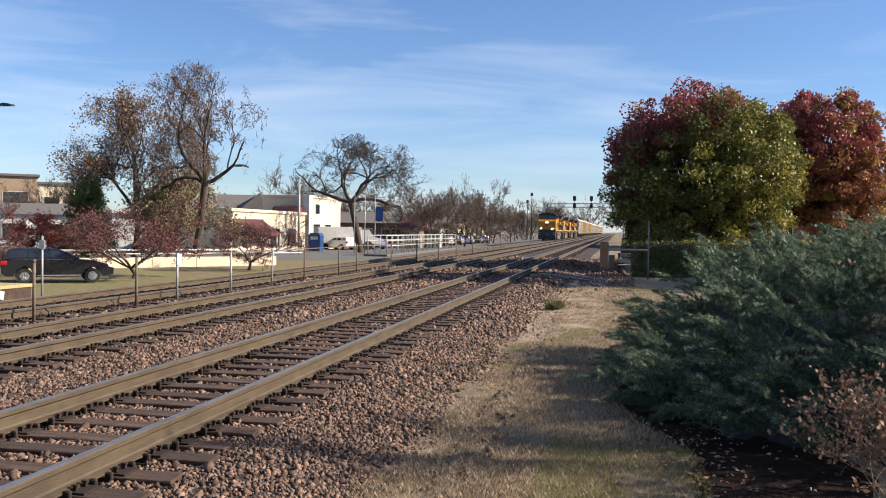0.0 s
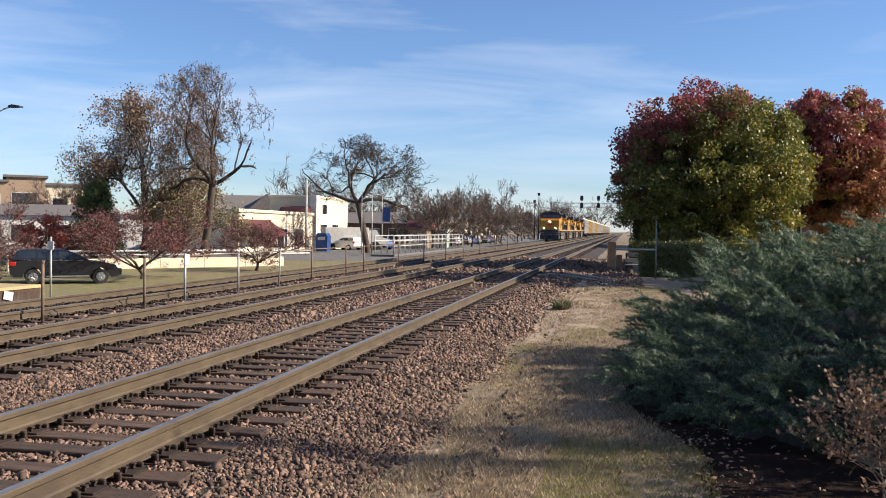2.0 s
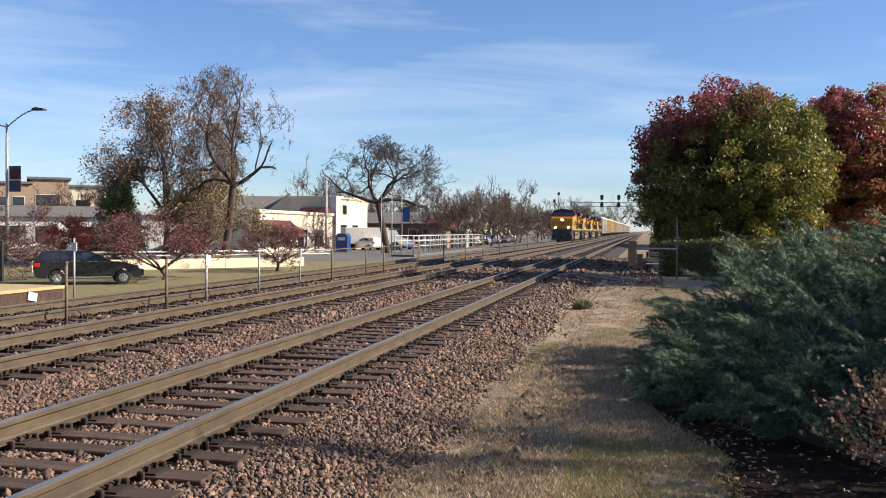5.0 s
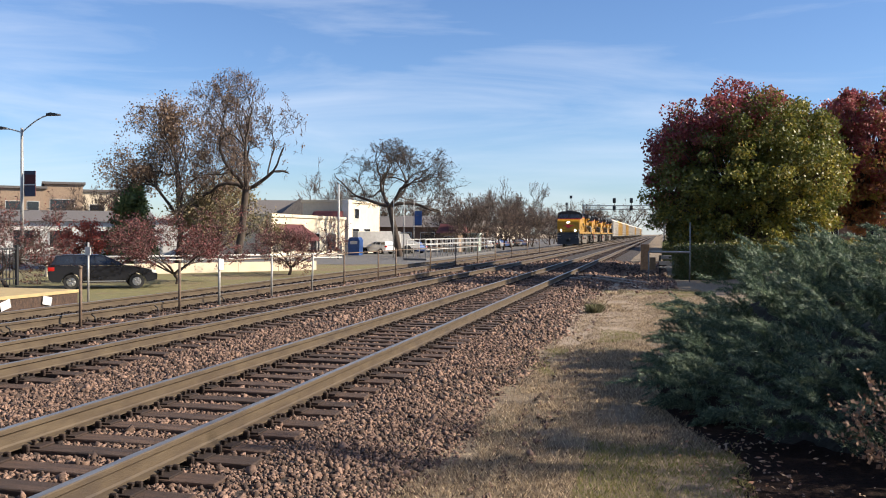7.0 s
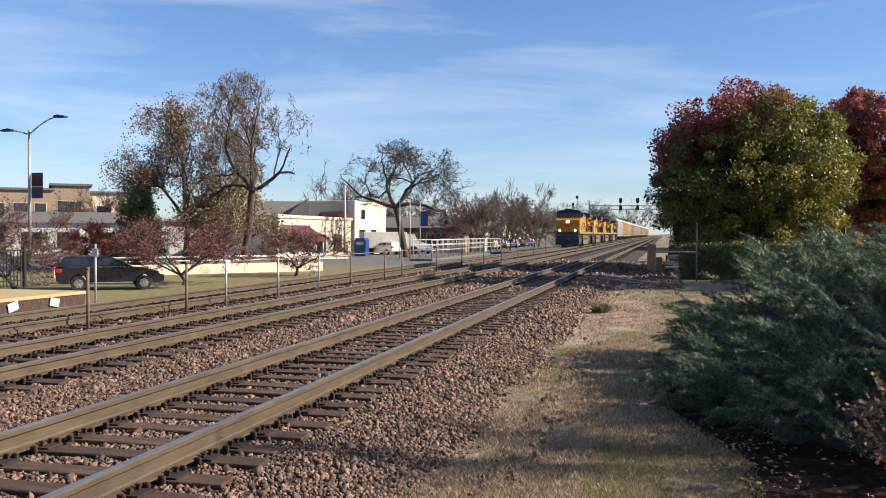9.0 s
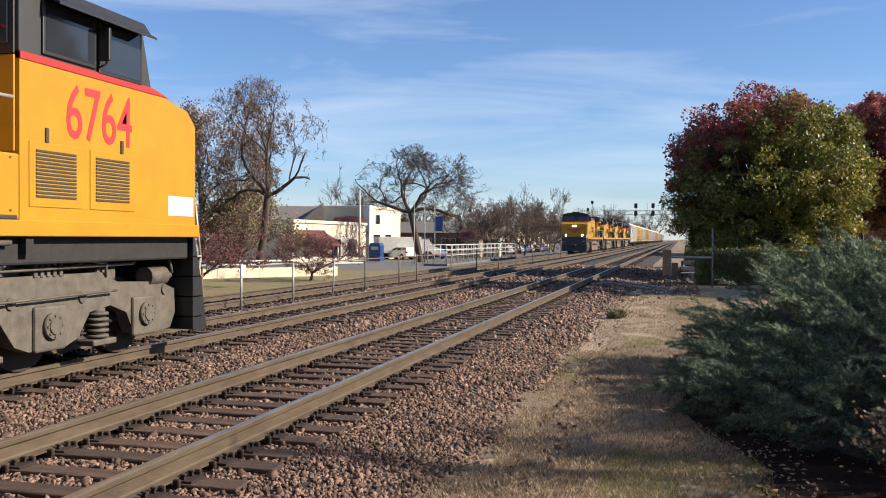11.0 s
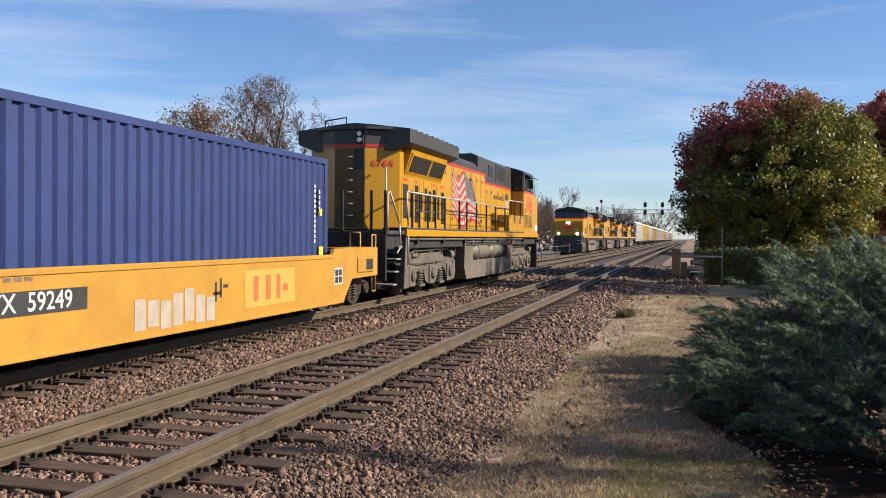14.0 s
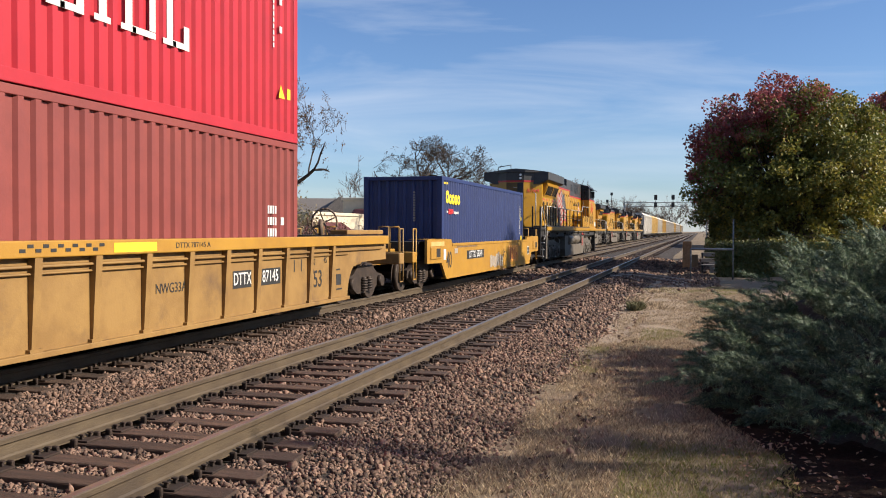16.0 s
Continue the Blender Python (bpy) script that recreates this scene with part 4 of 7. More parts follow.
for i, (x, y, k) in enumerate(((-50, 72, 1.15), (-44, 120, 1.6), (-33, 125, 1.5), (-24, 150, 1.6), (-30, 100, 1.1), (-80, 85, 1.4), (-21, 190, 1.5), (-19, 240, 1.6), (-19.5, 88, 1.0), (-18.2, 112, 1.0), (-17.2, 124, 1.05))):
    t = copy_thing(twiggy[i % 4], pose(x, y, -0.25, 0, 0, 40 * i))
    t.scale = (k, k, k)
    street.append(t)
for t in street:
    push_back(t)
for i, (x, y, k) in enumerate(((6, 150, 1.7), (14, 170, 2.0), (2.5, 230, 2.0), (9, 260, 2.2), (-30, 420, 3.0), (-14, 520, 3.0), (-24, 470, 2.6), (3, 480, 2.6), (12, 420, 2.8), (20, 130, 2.0))):
    copy_thing(twiggy[i % 4], pose(x, y, -0.35, 0, 0, 55 * i) @ Matrix.Diagonal((k, k, k, 1))).scale = (k, k, k)


def hedge(name, x0, x1, y0, y1, z0, z1, leaf, n, seed, label):
    rng, nr = random.Random(seed), np.random.RandomState(seed)
    root = thing(name, pose(0, 0, 0), label, "hedge")
    bm = bmesh.new()
    box(bm, x0 + 0.1, x1 - 0.1, y0 + 0.1, y1 - 0.1, z0, z1 - 0.1, 0.05)
    part("inner_growth", bm, M["needle"], root)
    P = nr.uniform((x0, y0, z0), (x1, y1, z1), (n, 3))
    ax = nr.randint(0, 3, n)
    P[ax == 0, 0] = np.where(nr.rand((ax == 0).sum()) < 0.7, x0, x1)
    P[ax == 1, 1] = y0
    P[ax == 2, 2] = z1
    P += nr.normal(size=P.shape) * 0.07
    tagged(fast("leaves", *leaf_cards(P, nr, 0.085), leaf, root), kind="stuff")


hedge("clipped_hedge", 0.75, 3.2, 39.2, 41.2, -0.32, 1.05, M["hedgeleaf"], 9000, 81, "dark clipped hedge behind the gate")
hedge("clipped_hedge", 3.0, 9.5, 43.0, 45.0, -0.3, 1.25, M["hedgegold"], 7000, 82, "yellow-green clipped hedge under the maples")
hedge("clipped_hedge", 0.4, 2.2, 62, 66, -0.3, 1.0, M["hedgeleaf"], 4000, 83, "dark clipped hedge further along the path")


# ---- beyond the tracks: lawn, road, platform, fence ----
def flat(name, pts, z, material, label, category):
    bm = bmesh.new()
    bm.faces.new([bm.verts.new((x, y, z)) for x, y in pts])
    return tagged(finish(name, bm, material), label, category, kind="structure")


flat("lawn", [(-17.9, 21), (-17.9, 76), (-24.5, 70.5), (-42, 64.5), (-42, 33), (-30, 21)], FAR_GROUND + 0.006, M["lawn"], "patchy lawn between the platform and the road", "lawn")
flat("road", [(-24.6, 70.6), (-17.9, 76.2), (-17.9, 500), (-40, 500), (-140, 180), (-140, 21), (-30.1, 21), (-42.1, 33), (-42.1, 64.6)], FAR_GROUND + 0.01, M["asphalt"], "grey asphalt street and car park", "road")

bm = bmesh.new()
box(bm, -22.5, -14.2, -30, 19.6, -1.2, 0.06, 0.0, 1)
box(bm, -22.5, -14.17, -30, 19.63, 0.06, 0.14, 0.01, 0)
platform = tagged(finish("platform", bm, [M["tactile"], M["tie"]]), "low tan station platform with a dark timber face", "platform", kind="structure")
for y, r in ((17.0, 14), (18.4, -12)):
    bm = bmesh.new()
    box(bm, -0.012, 0.0, -0.16, 0.16, -0.10, 0.10, 0.003)
    o = part("placard", bm, M["sign_white"], platform, "crooked white placard on the platform face")
    o.matrix_basis = pose(-14.155, y, -0.06, r, 0, 0)

fence = thing("platform_fence", pose(0, 0, 0), "black picket fence on the station platform", "fence")
for y in [8.0 + 2.1 * i for i in range(7)]:
    bm = bmesh.new()
    box(bm, -16.84, -16.76, y - 0.04, y + 0.04, 0.14, 1.22, 0.008)
    part("post", bm, M["black"], fence)
for z in (0.3, 1.1):
    bm = bmesh.new()
    box(bm, -16.82, -16.78, 8, 20.6, z, z + 0.04)
    part("rail", bm, M["black"], fence)
V, F = [], []
me = bpy.data.meshes.new("picket")
bm = bmesh.new()
box(bm, -0.009, 0.009, -0.009, 0.009, 0.16, 1.14)
bm.to_mesh(me)
bm.free()
me.materials.append(M["black"])
for i in range(95):
    o = new("picket", me)
    o.parent = fence
    o.matrix_basis = pose(-16.8, 8.06 + 0.132 * i, 0)

# fence between the middle and the far track
trackfence = thing("track_fence", pose(0, 0, 0), "thin fence of rusty and pale posts between the tracks", "fence")
stops = [11.0, 14.8, 18.4, 20.3, 23.4, 26.4, 29.4, 33.3, 35.7, 41.5, 47, 53, 59, 66, 74, 82]
for i, y in enumerate(stops):
    bm = bmesh.new()
    rod(bm, (-10.66, y, -0.3), (-10.66 + (0.05 if i == 5 else 0), y, 0.93 if i else 0.8), 0.030, n=8)
    rod(bm, (-10.66, y, 0.90), (-10.66, y, 0.95), 0.036, n=8)
    part("post", bm, M["galv"] if i in (3, 4, 5) else M["postrust"], trackfence)
for a, b in zip(stops[3:], stops[4:]):
    bm = bmesh.new()
    rod(bm, (-10.66, a, 0.88), (-10.66, b, 0.88), 0.018, n=6)
    part("top_rail", bm, M["postrust"], trackfence)
    bm = bmesh.new()
    rod(bm, (-10.66, a, 0.02), (-10.66, b, 0.02), 0.006, n=5)
    part("wire", bm, M["postrust"], trackfence)
bm = bmesh.new()
box(bm, -10.62, -10.60, 20.18, 20.42, 0.66, 0.93, 0.004)
part("white_board", bm, M["sign_white"], trackfence)
# rail bond cables and a thin pale marker
for i, y in enumerate((13.2, 15.6, 17.9, 21.0)):
    bm = bmesh.new()
    bar(bm, [(C3 + 0.86, y, -0.05), (C3 + 0.9, y + 0.05, -0.10), (C3 + 0.9, y + 0.10, -0.22)], 0.015)
    tagged(finish("rail_bond", bm, M["black"]), "short black bond cable clipped to the rail", "cable", "rail bond cables")
marker = thing("marker_post", pose(-15.1, 21.3, -0.60), "thin pale marker post by the parked car", "post")
bm = bmesh.new()
rod(bm, (0, 0, 0), (0, 0, 1.9), 0.03, n=8)
part("pole", bm, M["galv"], marker)
bm = bmesh.new()
box(bm, -0.09, 0.09, -0.03, -0.01, 1.55, 1.78, 0.004)
part("plate", bm, M["white"], marker)

# low cream wall with a pipe rail
wall = thing("low_wall", pose(0, 0, 0), "low cream wall with a white pipe rail along the street", "wall", kind="structure")
A, B = Vector((-24.0, 31.1, 0)), Vector((-15.5, 42.4, 0))
d = (B - A).normalized()
n = int((B - A).length / 2.1)
for i in range(n):
    a, b = A + d * (i * 2.1), A + d * (i * 2.1 + 2.08)
    bm = bmesh.new()
    nrm = Vector((-d.y, d.x, 0)) * 0.12
    fs = [(a - nrm), (b - nrm), (b + nrm), (a + nrm)]
    prism(bm, [(p.x, p.y) for p in fs], "z", -0.25, 0.20)
    part("wall_panel", bm, M["cream"], wall)
    bm = bmesh.new()
    rod(bm, (a.x, a.y, 0.2), (a.x, a.y, 0.52), 0.035, n=8)
    part("rail_post", bm, M["white"], wall)
bm = bmesh.new()
rod(bm, (A.x, A.y, 0.52), (B.x, B.y, 0.52), 0.045, n=8)
part("pipe_rail", bm, M["white"], wall)
bm = bmesh.new()
rod(bm, (A.x, A.y, 0.36), (B.x, B.y, 0.36), 0.03, n=8)
part("pipe_rail", bm, M["white"], wall)

# ramp railing further along the street
ramp = thing("ramp_railing", pose(0, 0, 0), "long white double pipe railing of a ramp", "railing", kind="structure")
for x, off in ((-16.4, 0.0), (-15.2, 0.4)):
    for i in range(17):
        y = 57.5 + 1.6 * i
        bm = bmesh.new()
        rod(bm, (x, y + off, -0.24), (x, y + off, 1.15), 0.032, n=8)
        part("post", bm, M["galv"], ramp)
    for z in (0.45, 0.80, 1.15):
        bm = bmesh.new()
        rod(bm, (x, 57.5 + off, z), (x, 83.1 + off, z), 0.030, n=8)
        part("rail", bm, M["galv"], ramp)
bm = bmesh.new()
box(bm, -16.6, -15.0, 57.3, 83.4, -0.24, -0.10, 0.02)
part("ramp_base", bm, M["asphalt"], ramp)


push_back(wall)
push_back(ramp)


# ---- vehicles ----
def car(m, label, paint, kind="car", group=""):
    """A passenger car, nose towards +y, about 4.75 m long, wheels at y = 0 and 2.85."""
    R = thing("parked_car", m, label, "car", group)
    tall = 0.12 if kind == "suv" else 0.0
    bm = bmesh.new()
    side = [(-0.95, 0.42), (-0.98, 0.75), (-0.92, 0.98), (-0.55, 1.02), (2.2, 1.0), (2.9, 0.95), (3.55, 0.80), (3.78, 0.62), (3.76, 0.36), (3.3, 0.25), (3.25, 0.38), (3.1, 0.60), (2.85, 0.68), (2.6, 0.60), (2.45, 0.38), (2.4, 0.24), (0.45, 0.24), (0.4, 0.38), (0.25, 0.60), (0, 0.68), (-0.25, 0.60), (-0.4, 0.38), (-0.45, 0.26), (-0.8, 0.28)]
    prism(bm, [(a, b + tall * 0.5) for a, b in side], "x", -0.90, 0.90)
    bmesh.ops.bevel(bm, geom=[e for e in bm.edges if abs(e.verts[0].co.x) > 0.89 and abs(e.verts[1].co.x) > 0.89 and e.verts[0].co.x * e.verts[1].co.x > 0 and min(e.verts[0].co.z, e.verts[1].co.z) > 0.5], offset=0.07, segments=2, affect="EDGES")
    part("body", bm, paint, R, "", True)
    for p in R.children:
        p.data.polygons.foreach_set("use_smooth", [False] * len(p.data.polygons))
    back = -0.85 if kind == "suv" else -0.35
    bm = bmesh.new()
    roof = [(back, 1.0), (back + 0.22, 1.40), (back + 0.55, 1.47), (1.2, 1.46), (1.55, 1.38), (2.35, 0.98)]
    lo, hi = [], []
    for s in (-1, 1):
        ring = [bm.verts.new((s * (0.84 - 0.22 * max(0, (z - 1.0)) / 0.47), y, z + tall)) for y, z in roof]
        (lo if s < 0 else hi).extend(ring)
    bm.faces.new(lo)
    bm.faces.new(hi[::-1])
    for i in range(len(roof)):
        j = (i + 1) % len(roof)
        bm.faces.new((lo[i], hi[i], hi[j], lo[j]))
    bmesh.ops.recalc_face_normals(bm, faces=bm.faces[:])
    part("cabin", bm, paint, R)
    for s in (-1, 1):
        for y0, y1 in ((back + 0.25, 0.10), (0.18, 0.98), (1.06, 1.85)):
            bm = bmesh.new()
            def sx(z):
                return s * (0.84 - 0.22 * (z - 1.0) / 0.47 + 0.006)
            t1 = 1.38 if y1 < 1.5 else 1.34
            q = [(y0 - (0.0 if y0 > 0 else 0.05), 1.06), (y1, 1.06), (y1 - (0.0 if y1 < 1.5 else 0.42), t1), (y0 + 0.02, 1.38)]
            bm.faces.new([bm.verts.new((sx(z), y, z + tall)) for y, z in q])
            part("side_window", bm, M["glass"], R)
        bm = bmesh.new()
        box(bm, s * 0.88, s * 1.02, 1.75, 1.85, 1.0 + tall, 1.12 + tall, 0.02)
        part("mirror", bm, paint, R)
        bm = bmesh.new()
        box(bm, s * 0.55, s * 0.88, 3.52, 3.72, 0.66 + tall / 2, 0.80 + tall / 2, 0.03)
        part("headlight", bm, M["lens"], R)
        bm = bmesh.new()
        box(bm, s * 0.62, s * 0.91, -0.985, -0.7, 0.78 + tall / 2, 0.96 + tall / 2, 0.03)
        part("tail_light", bm, M["redlens"], R)
        bm = bmesh.new()
        box(bm, s * 0.895, s * 0.912, 0.5, 2.35, 0.28 + tall / 2, 0.33 + tall / 2)
        part("sill_trim", bm, M["rim"], R)
    bm = bmesh.new()
    bm.faces.new([bm.verts.new(v) for v in ((-0.74, 2.30, 1.03 + tall), (0.74, 2.30, 1.03 + tall), (0.60, 1.62, 1.375 + tall), (-0.60, 1.62, 1.375 + tall))])
    part("windscreen", bm, M["glass"], R)
    for y in (0, 2.85):
        for s in (-1, 1):
            bm = bmesh.new()
            disc_x(bm, s * 0.80, y, 0.34, 0.34, 0.22, 22)
            wheel = part("wheel", bm, M["tyre"], R)
            bm = bmesh.new()
            disc_x(bm, s * 0.905, y, 0.34, 0.20, 0.02, 16)
            for k in range(5):
                a = k * 1.257
                rod(bm, (s * 0.915, y, 0.34), (s * 0.915, y + 0.2 * math.cos(a), 0.34 + 0.2 * math.sin(a)), 0.025, n=6)
            part("rim", bm, M["rim"], wheel)
    return R


def disc_x(bm, x, y, z, r, t, n=20, mi=0):
    """A round plate whose axis runs across the vehicle."""
    return rod(bm, (x - t / 2, y, z), (x + t / 2, y, z), r, n=n, mi=mi)


car(pose(-26.6, 36.2, FAR_GROUND + 0.006, 0, 0, -52), "dark blue-grey estate car parked on the lawn's edge", M["carpaint"], "suv")
paints = [mat("silver_car_paint", (0.45, 0.46, 0.48), (0.40, 0.41, 0.43), 2, 0.25, 0.4), mat("white_car_paint", (0.70, 0.70, 0.70), (0.62, 0.62, 0.62), 2, 0.25), mat("blue_car_paint", (0.06, 0.10, 0.22), (0.05, 0.08, 0.18), 2, 0.2, 0.2), M["carpaint"]]
heads = [car(pose(-22.7, 73.0, -0.24, 0, 0, 60), "white estate car in the car park", paints[1], "suv", "cars in the car park"), car(pose(-21.0, 77.0, -0.24, 0, 0, 58), "dark blue car in the car park", paints[2], "car", "cars in the car park"),
         car(pose(-19.5, 93, -0.24, 0, 0, 62), "silver car in the car park", paints[0], "car", "cars in the car park"), car(pose(-19.5, 97, -0.24, 0, 0, 62), "black car in the car park", paints[3], "car", "cars in the car park")]
for i in range(14):
    heads.append(copy_thing(heads[(i * 3 + i // 3 + 1) % 4], pose(-19.6 + 0.1 * (i % 3), 99 + 2.5 * i, -0.24, 0, 0, 62)))
for o in heads:
    push_back(o, False)

van = thing("box_truck", pose(-26.2, 73.5, -0.24, 0, 0, -70), "white box truck parked by the building", "truck")
bm = bmesh.new()
box(bm, -1.1, 1.1, 0, 4.4, 0.55, 1.95, 0.03)
part("cargo_box", bm, M["white"], van)
bm = bmesh.new()
prism(bm, [(4.4, 0.5), (6.0, 0.5), (6.0, 1.0), (5.4, 1.2), (5.1, 1.75), (4.4, 1.75)], "x", -1.0, 1.0)
part("cab", bm, M["white"], van)
bm = bmesh.new()
box(bm, -1.105, -1.10, 0.5, 2.0, 0.9, 1.7)
box(bm, -1.105, -1.10, 2.4, 3.8, 0.9, 1.7)
part("dark_panel", bm, M["flagblue"], van)
for y in (0.9, 5.0):
    for s in (-1, 1):
        bm = bmesh.new()
        disc_x(bm, s * 0.9, y, 0.38, 0.38, 0.25, 18)
        part("wheel", bm, M["tyre"], van)
bins = thing("recycling_bin", pose(-23.7, 68, -0.24), "blue plastic recycling container", "bin")
bm = bmesh.new()
prism(bm, [(-0.45, 0), (0.45, 0), (0.5, 1.2), (0.35, 1.45), (-0.35, 1.45), (-0.5, 1.2)], "y", -0.45, 0.45)
part("tub", bm, M["bluebin"], bins)
bm = bmesh.new()
box(bm, -0.3, 0.3, -0.47, -0.45, 0.9, 1.15)
part("slot", bm, M["sign_white"], bins)
push_back(van)
push_back(bins)


# ---- street furniture ----
def lamp_post(x, y, h, banner, label):
    R = thing("street_lamp", pose(x, y, -0.24), label, "street lamp")
    bm = bmesh.new()
    rod(bm, (0, 0, 0), (0, 0, h), 0.11, 0.07, n=12)
    rod(bm, (0, 0, 0), (0, 0, 0.5), 0.2, 0.16, n=12)
    part("pole", bm, M["galv"], R)
    for s, reach, up in ((-1, 1.3, 0.05), (1, 1.9, 0.72)):
        bm = bmesh.new()
        pts = [(s * reach * k / 6, 0, h - 0.25 + (up + 0.2) * math.sin(1.571 * k / 6)) for k in range(7)]
        bar(bm, pts, 0.04)
        part("arm", bm, M["galv"], R)
        bm = bmesh.new()
        e = pts[-1]
        prism(bm, [(e[0] - 0.25 * s, e[2] - 0.05), (e[0] + 0.45 * s, e[2] - 0.05), (e[0] + 0.42 * s, e[2] + 0.04), (e[0], e[2] + 0.11), (e[0] - 0.25 * s, e[2] + 0.06)], "y", -0.16, 0.16)
        part("lamp_head", bm, M["black"], R)
    if banner:
        bm = bmesh.new()
        box(bm, 0.14, 0.86, -0.012, 0.012, h - 3.75, h - 2.35, 0, 0)
        box(bm, 0.16, 0.84, -0.016, -0.012, h - 3.75, h - 3.2, 0, 1)
        box(bm, 0.16, 0.84, -0.016, -0.012, h - 3.14, h - 3.08, 0, 2)
        box(bm, 0.14, 0.86, -0.016, -0.012, h - 2.55, h - 2.35, 0, 1)
        part("banner", bm, [M["maroon"], M["flagblue"], M["sign_white"]], R, "maroon and navy cloth banner")
    return R


push_back(lamp_post(-33.9, 42.0, 7.45, True, "tall pale double-armed street lamp with a maroon banner"))
R = thing("banner_pole", pose(-22.9, 46.0, -0.24), "tall pale pole with a narrow banner", "pole")
bm = bmesh.new()
rod(bm, (0, 0, 0), (0, 0, 6.4), 0.08, 0.05, n=10)
part("pole", bm, M["galv"], R)
bm = bmesh.new()
box(bm, 0.12, 0.56, -0.012, 0.012, 3.05, 4.1, 0, 0)
box(bm, 0.18, 0.50, -0.016, -0.012, 3.3, 4.0, 0, 1)
part("banner", bm, [M["flagblue"], M["galv"]], R)
push_back(R)
R = thing("corner_pole", pose(-21.6, 58.4, -0.24), "tall pale pole at the building corner", "pole")
bm = bmesh.new()
rod(bm, (0, 0, 0), (0, 0, 5.2), 0.09, 0.06, n=10)
part("pole", bm, M["galv"], R)
push_back(R)
for i, (x, y) in enumerate(((-19.0, 63.0), (-18.5, 64), (-18.0, 65))):
    R = thing("flagpole", pose(x, y, -0.24), "thin pale flagpole near the ramp", "flagpole", "flagpoles near the ramp")
    bm = bmesh.new()
    rod(bm, (0, 0, 0), (0, 0, 4.4), 0.045, 0.03, n=8)
    part("pole", bm, M["galv"], R)
    if i == 2:
        bm = bmesh.new()
        box(bm, 0.06, 0.62, -0.01, 0.01, 2.4, 3.5)
        part("banner", bm, M["bluebin"], R)
    push_back(R)
R = thing("sign_board", pose(-26.9, 80, -0.24), "dark sign board on a post with unreadable bars", "sign")
bm = bmesh.new()
rod(bm, (0, 0.1, 0), (0, 0.1, 4.4), 0.09, n=8)
part("post", bm, M["black"], R)
bm = bmesh.new()
box(bm, -0.95, 0.95, -0.12, 0.08, 3.4, 4.65, 0.04)
part("board", bm, M["black"], R)
bm = bmesh.new()
for k in range(3):
    box(bm, -0.6, 0.55 - 0.15 * k, -0.13, -0.12, 3.65 + 0.28 * k, 3.80 + 0.28 * k)
part("bars", bm, M["flagwhite"], R)
push_back(R)


# ---- buildings ----
def house(name, x0, x1, y0, y1, h, wallm, label, roof="flat", roofm=None, eave=0.25, ridge=1.2):
    R = thing(name, pose(0, 0, 0), label, "building")
    bm = bmesh.new()
    box(bm, x0, x1, y0, y1, -0.3, h, 0.0)
    part("wall", bm, wallm, R)
    bm = bmesh.new()
    if roof == "flat":
        box(bm, x0 - 0.12, x1 + 0.12, y0 - 0.12, y1 + 0.12, h, h + 0.22, 0.02)
    elif roof == "gable_x":
        c = (y0 + y1) / 2
        prism(bm, [(y0 - eave, h), (c, h + ridge), (y1 + eave, h)], "x", x0 - eave, x1 + eave)
    else:
        c = (x0 + x1) / 2
        prism(bm, [(x0 - eave, h), (c, h + ridge), (x1 + eave, h)], "y", y0 - eave, y1 + eave)
    part("roof", bm, roofm or wallm, R)
    return R


def openings(R, y, spots, glass=None, frame=None):
    """Windows on a wall that faces -y: (x, z, width, height)."""
    for x, z, w, h in spots:
        bm = bmesh.new()
        box(bm, x - 0.06, x + w + 0.06, y - 0.05, y + 0.01, z - 0.06, z + h + 0.06, 0.0)
        f = part("window_frame", bm, frame or M["white"], R)
        bm = bmesh.new()
        box(bm, x, x + w, y - 0.06, y - 0.052, z, z + h)
        part("pane", bm, glass or M["glass"], f)


def side_openings(R, x, spots, frame=None):
    """Windows on a wall that faces +x: (y, z, width, height)."""
    for y, z, w, h in spots:
        bm = bmesh.new()
        box(bm, x - 0.01, x + 0.05, y - 0.06, y + w + 0.06, z - 0.06, z + h + 0.06)
        f = part("window_frame", bm, frame or M["white"], R)
        bm = bmesh.new()
        box(bm, x + 0.052, x + 0.06, y, y + w, z, z + h)
        part("pane", bm, M["glass"], f)


shop = house("shop_building", -31.0, -25.0, 54.8, 69.0, 2.62, M["cream"], "cream single-storey shop with a maroon awning", "flat", M["cream"])
bm = bmesh.new()
prism(bm, [(-25.0, 2.15), (-25.0, 1.0), (-23.7, 1.0), (-23.7, 1.25)], "y", 55.2, 60.0)
part("awning", bm, M["maroon"], shop, "dark maroon entrance awning")
for y in (55.3, 59.9):
    bm = bmesh.new()
    rod(bm, (-23.8, y, -0.24), (-23.8, y, 1.1), 0.05, n=8)
    part("awning_post", bm, M["galv"], shop)
side_openings(shop, -25.0, ((61.5, 0.2, 1.8, 1.3), (65.0, 0.2, 1.8, 1.3)))
tower = house("corner_shop", -29.1, -25.2, 70.0, 79.0, 4.1, M["cream"], "taller cream shop block with a red domed awning", "flat", M["cream"])
bm = bmesh.new()
prism(bm, [(69.9, 2.3), (67.9, 2.3), (68.1, 2.9), (68.7, 3.3), (69.9, 3.4)], "x", -27.6, -25.3)
part("awning", bm, M["maroon"], tower, "faded red domed awning")
bm = bmesh.new()
box(bm, -25.35, -24.8, 69.4, 70.2, -0.3, 4.3, 0.02)
part("pilaster", bm, M["white"], tower)
side_openings(tower, -25.2, ((71.5, 0.4, 1.6, 1.5), (74.5, 0.4, 1.6, 1.5), (72, 2.8, 1.0, 0.8)))
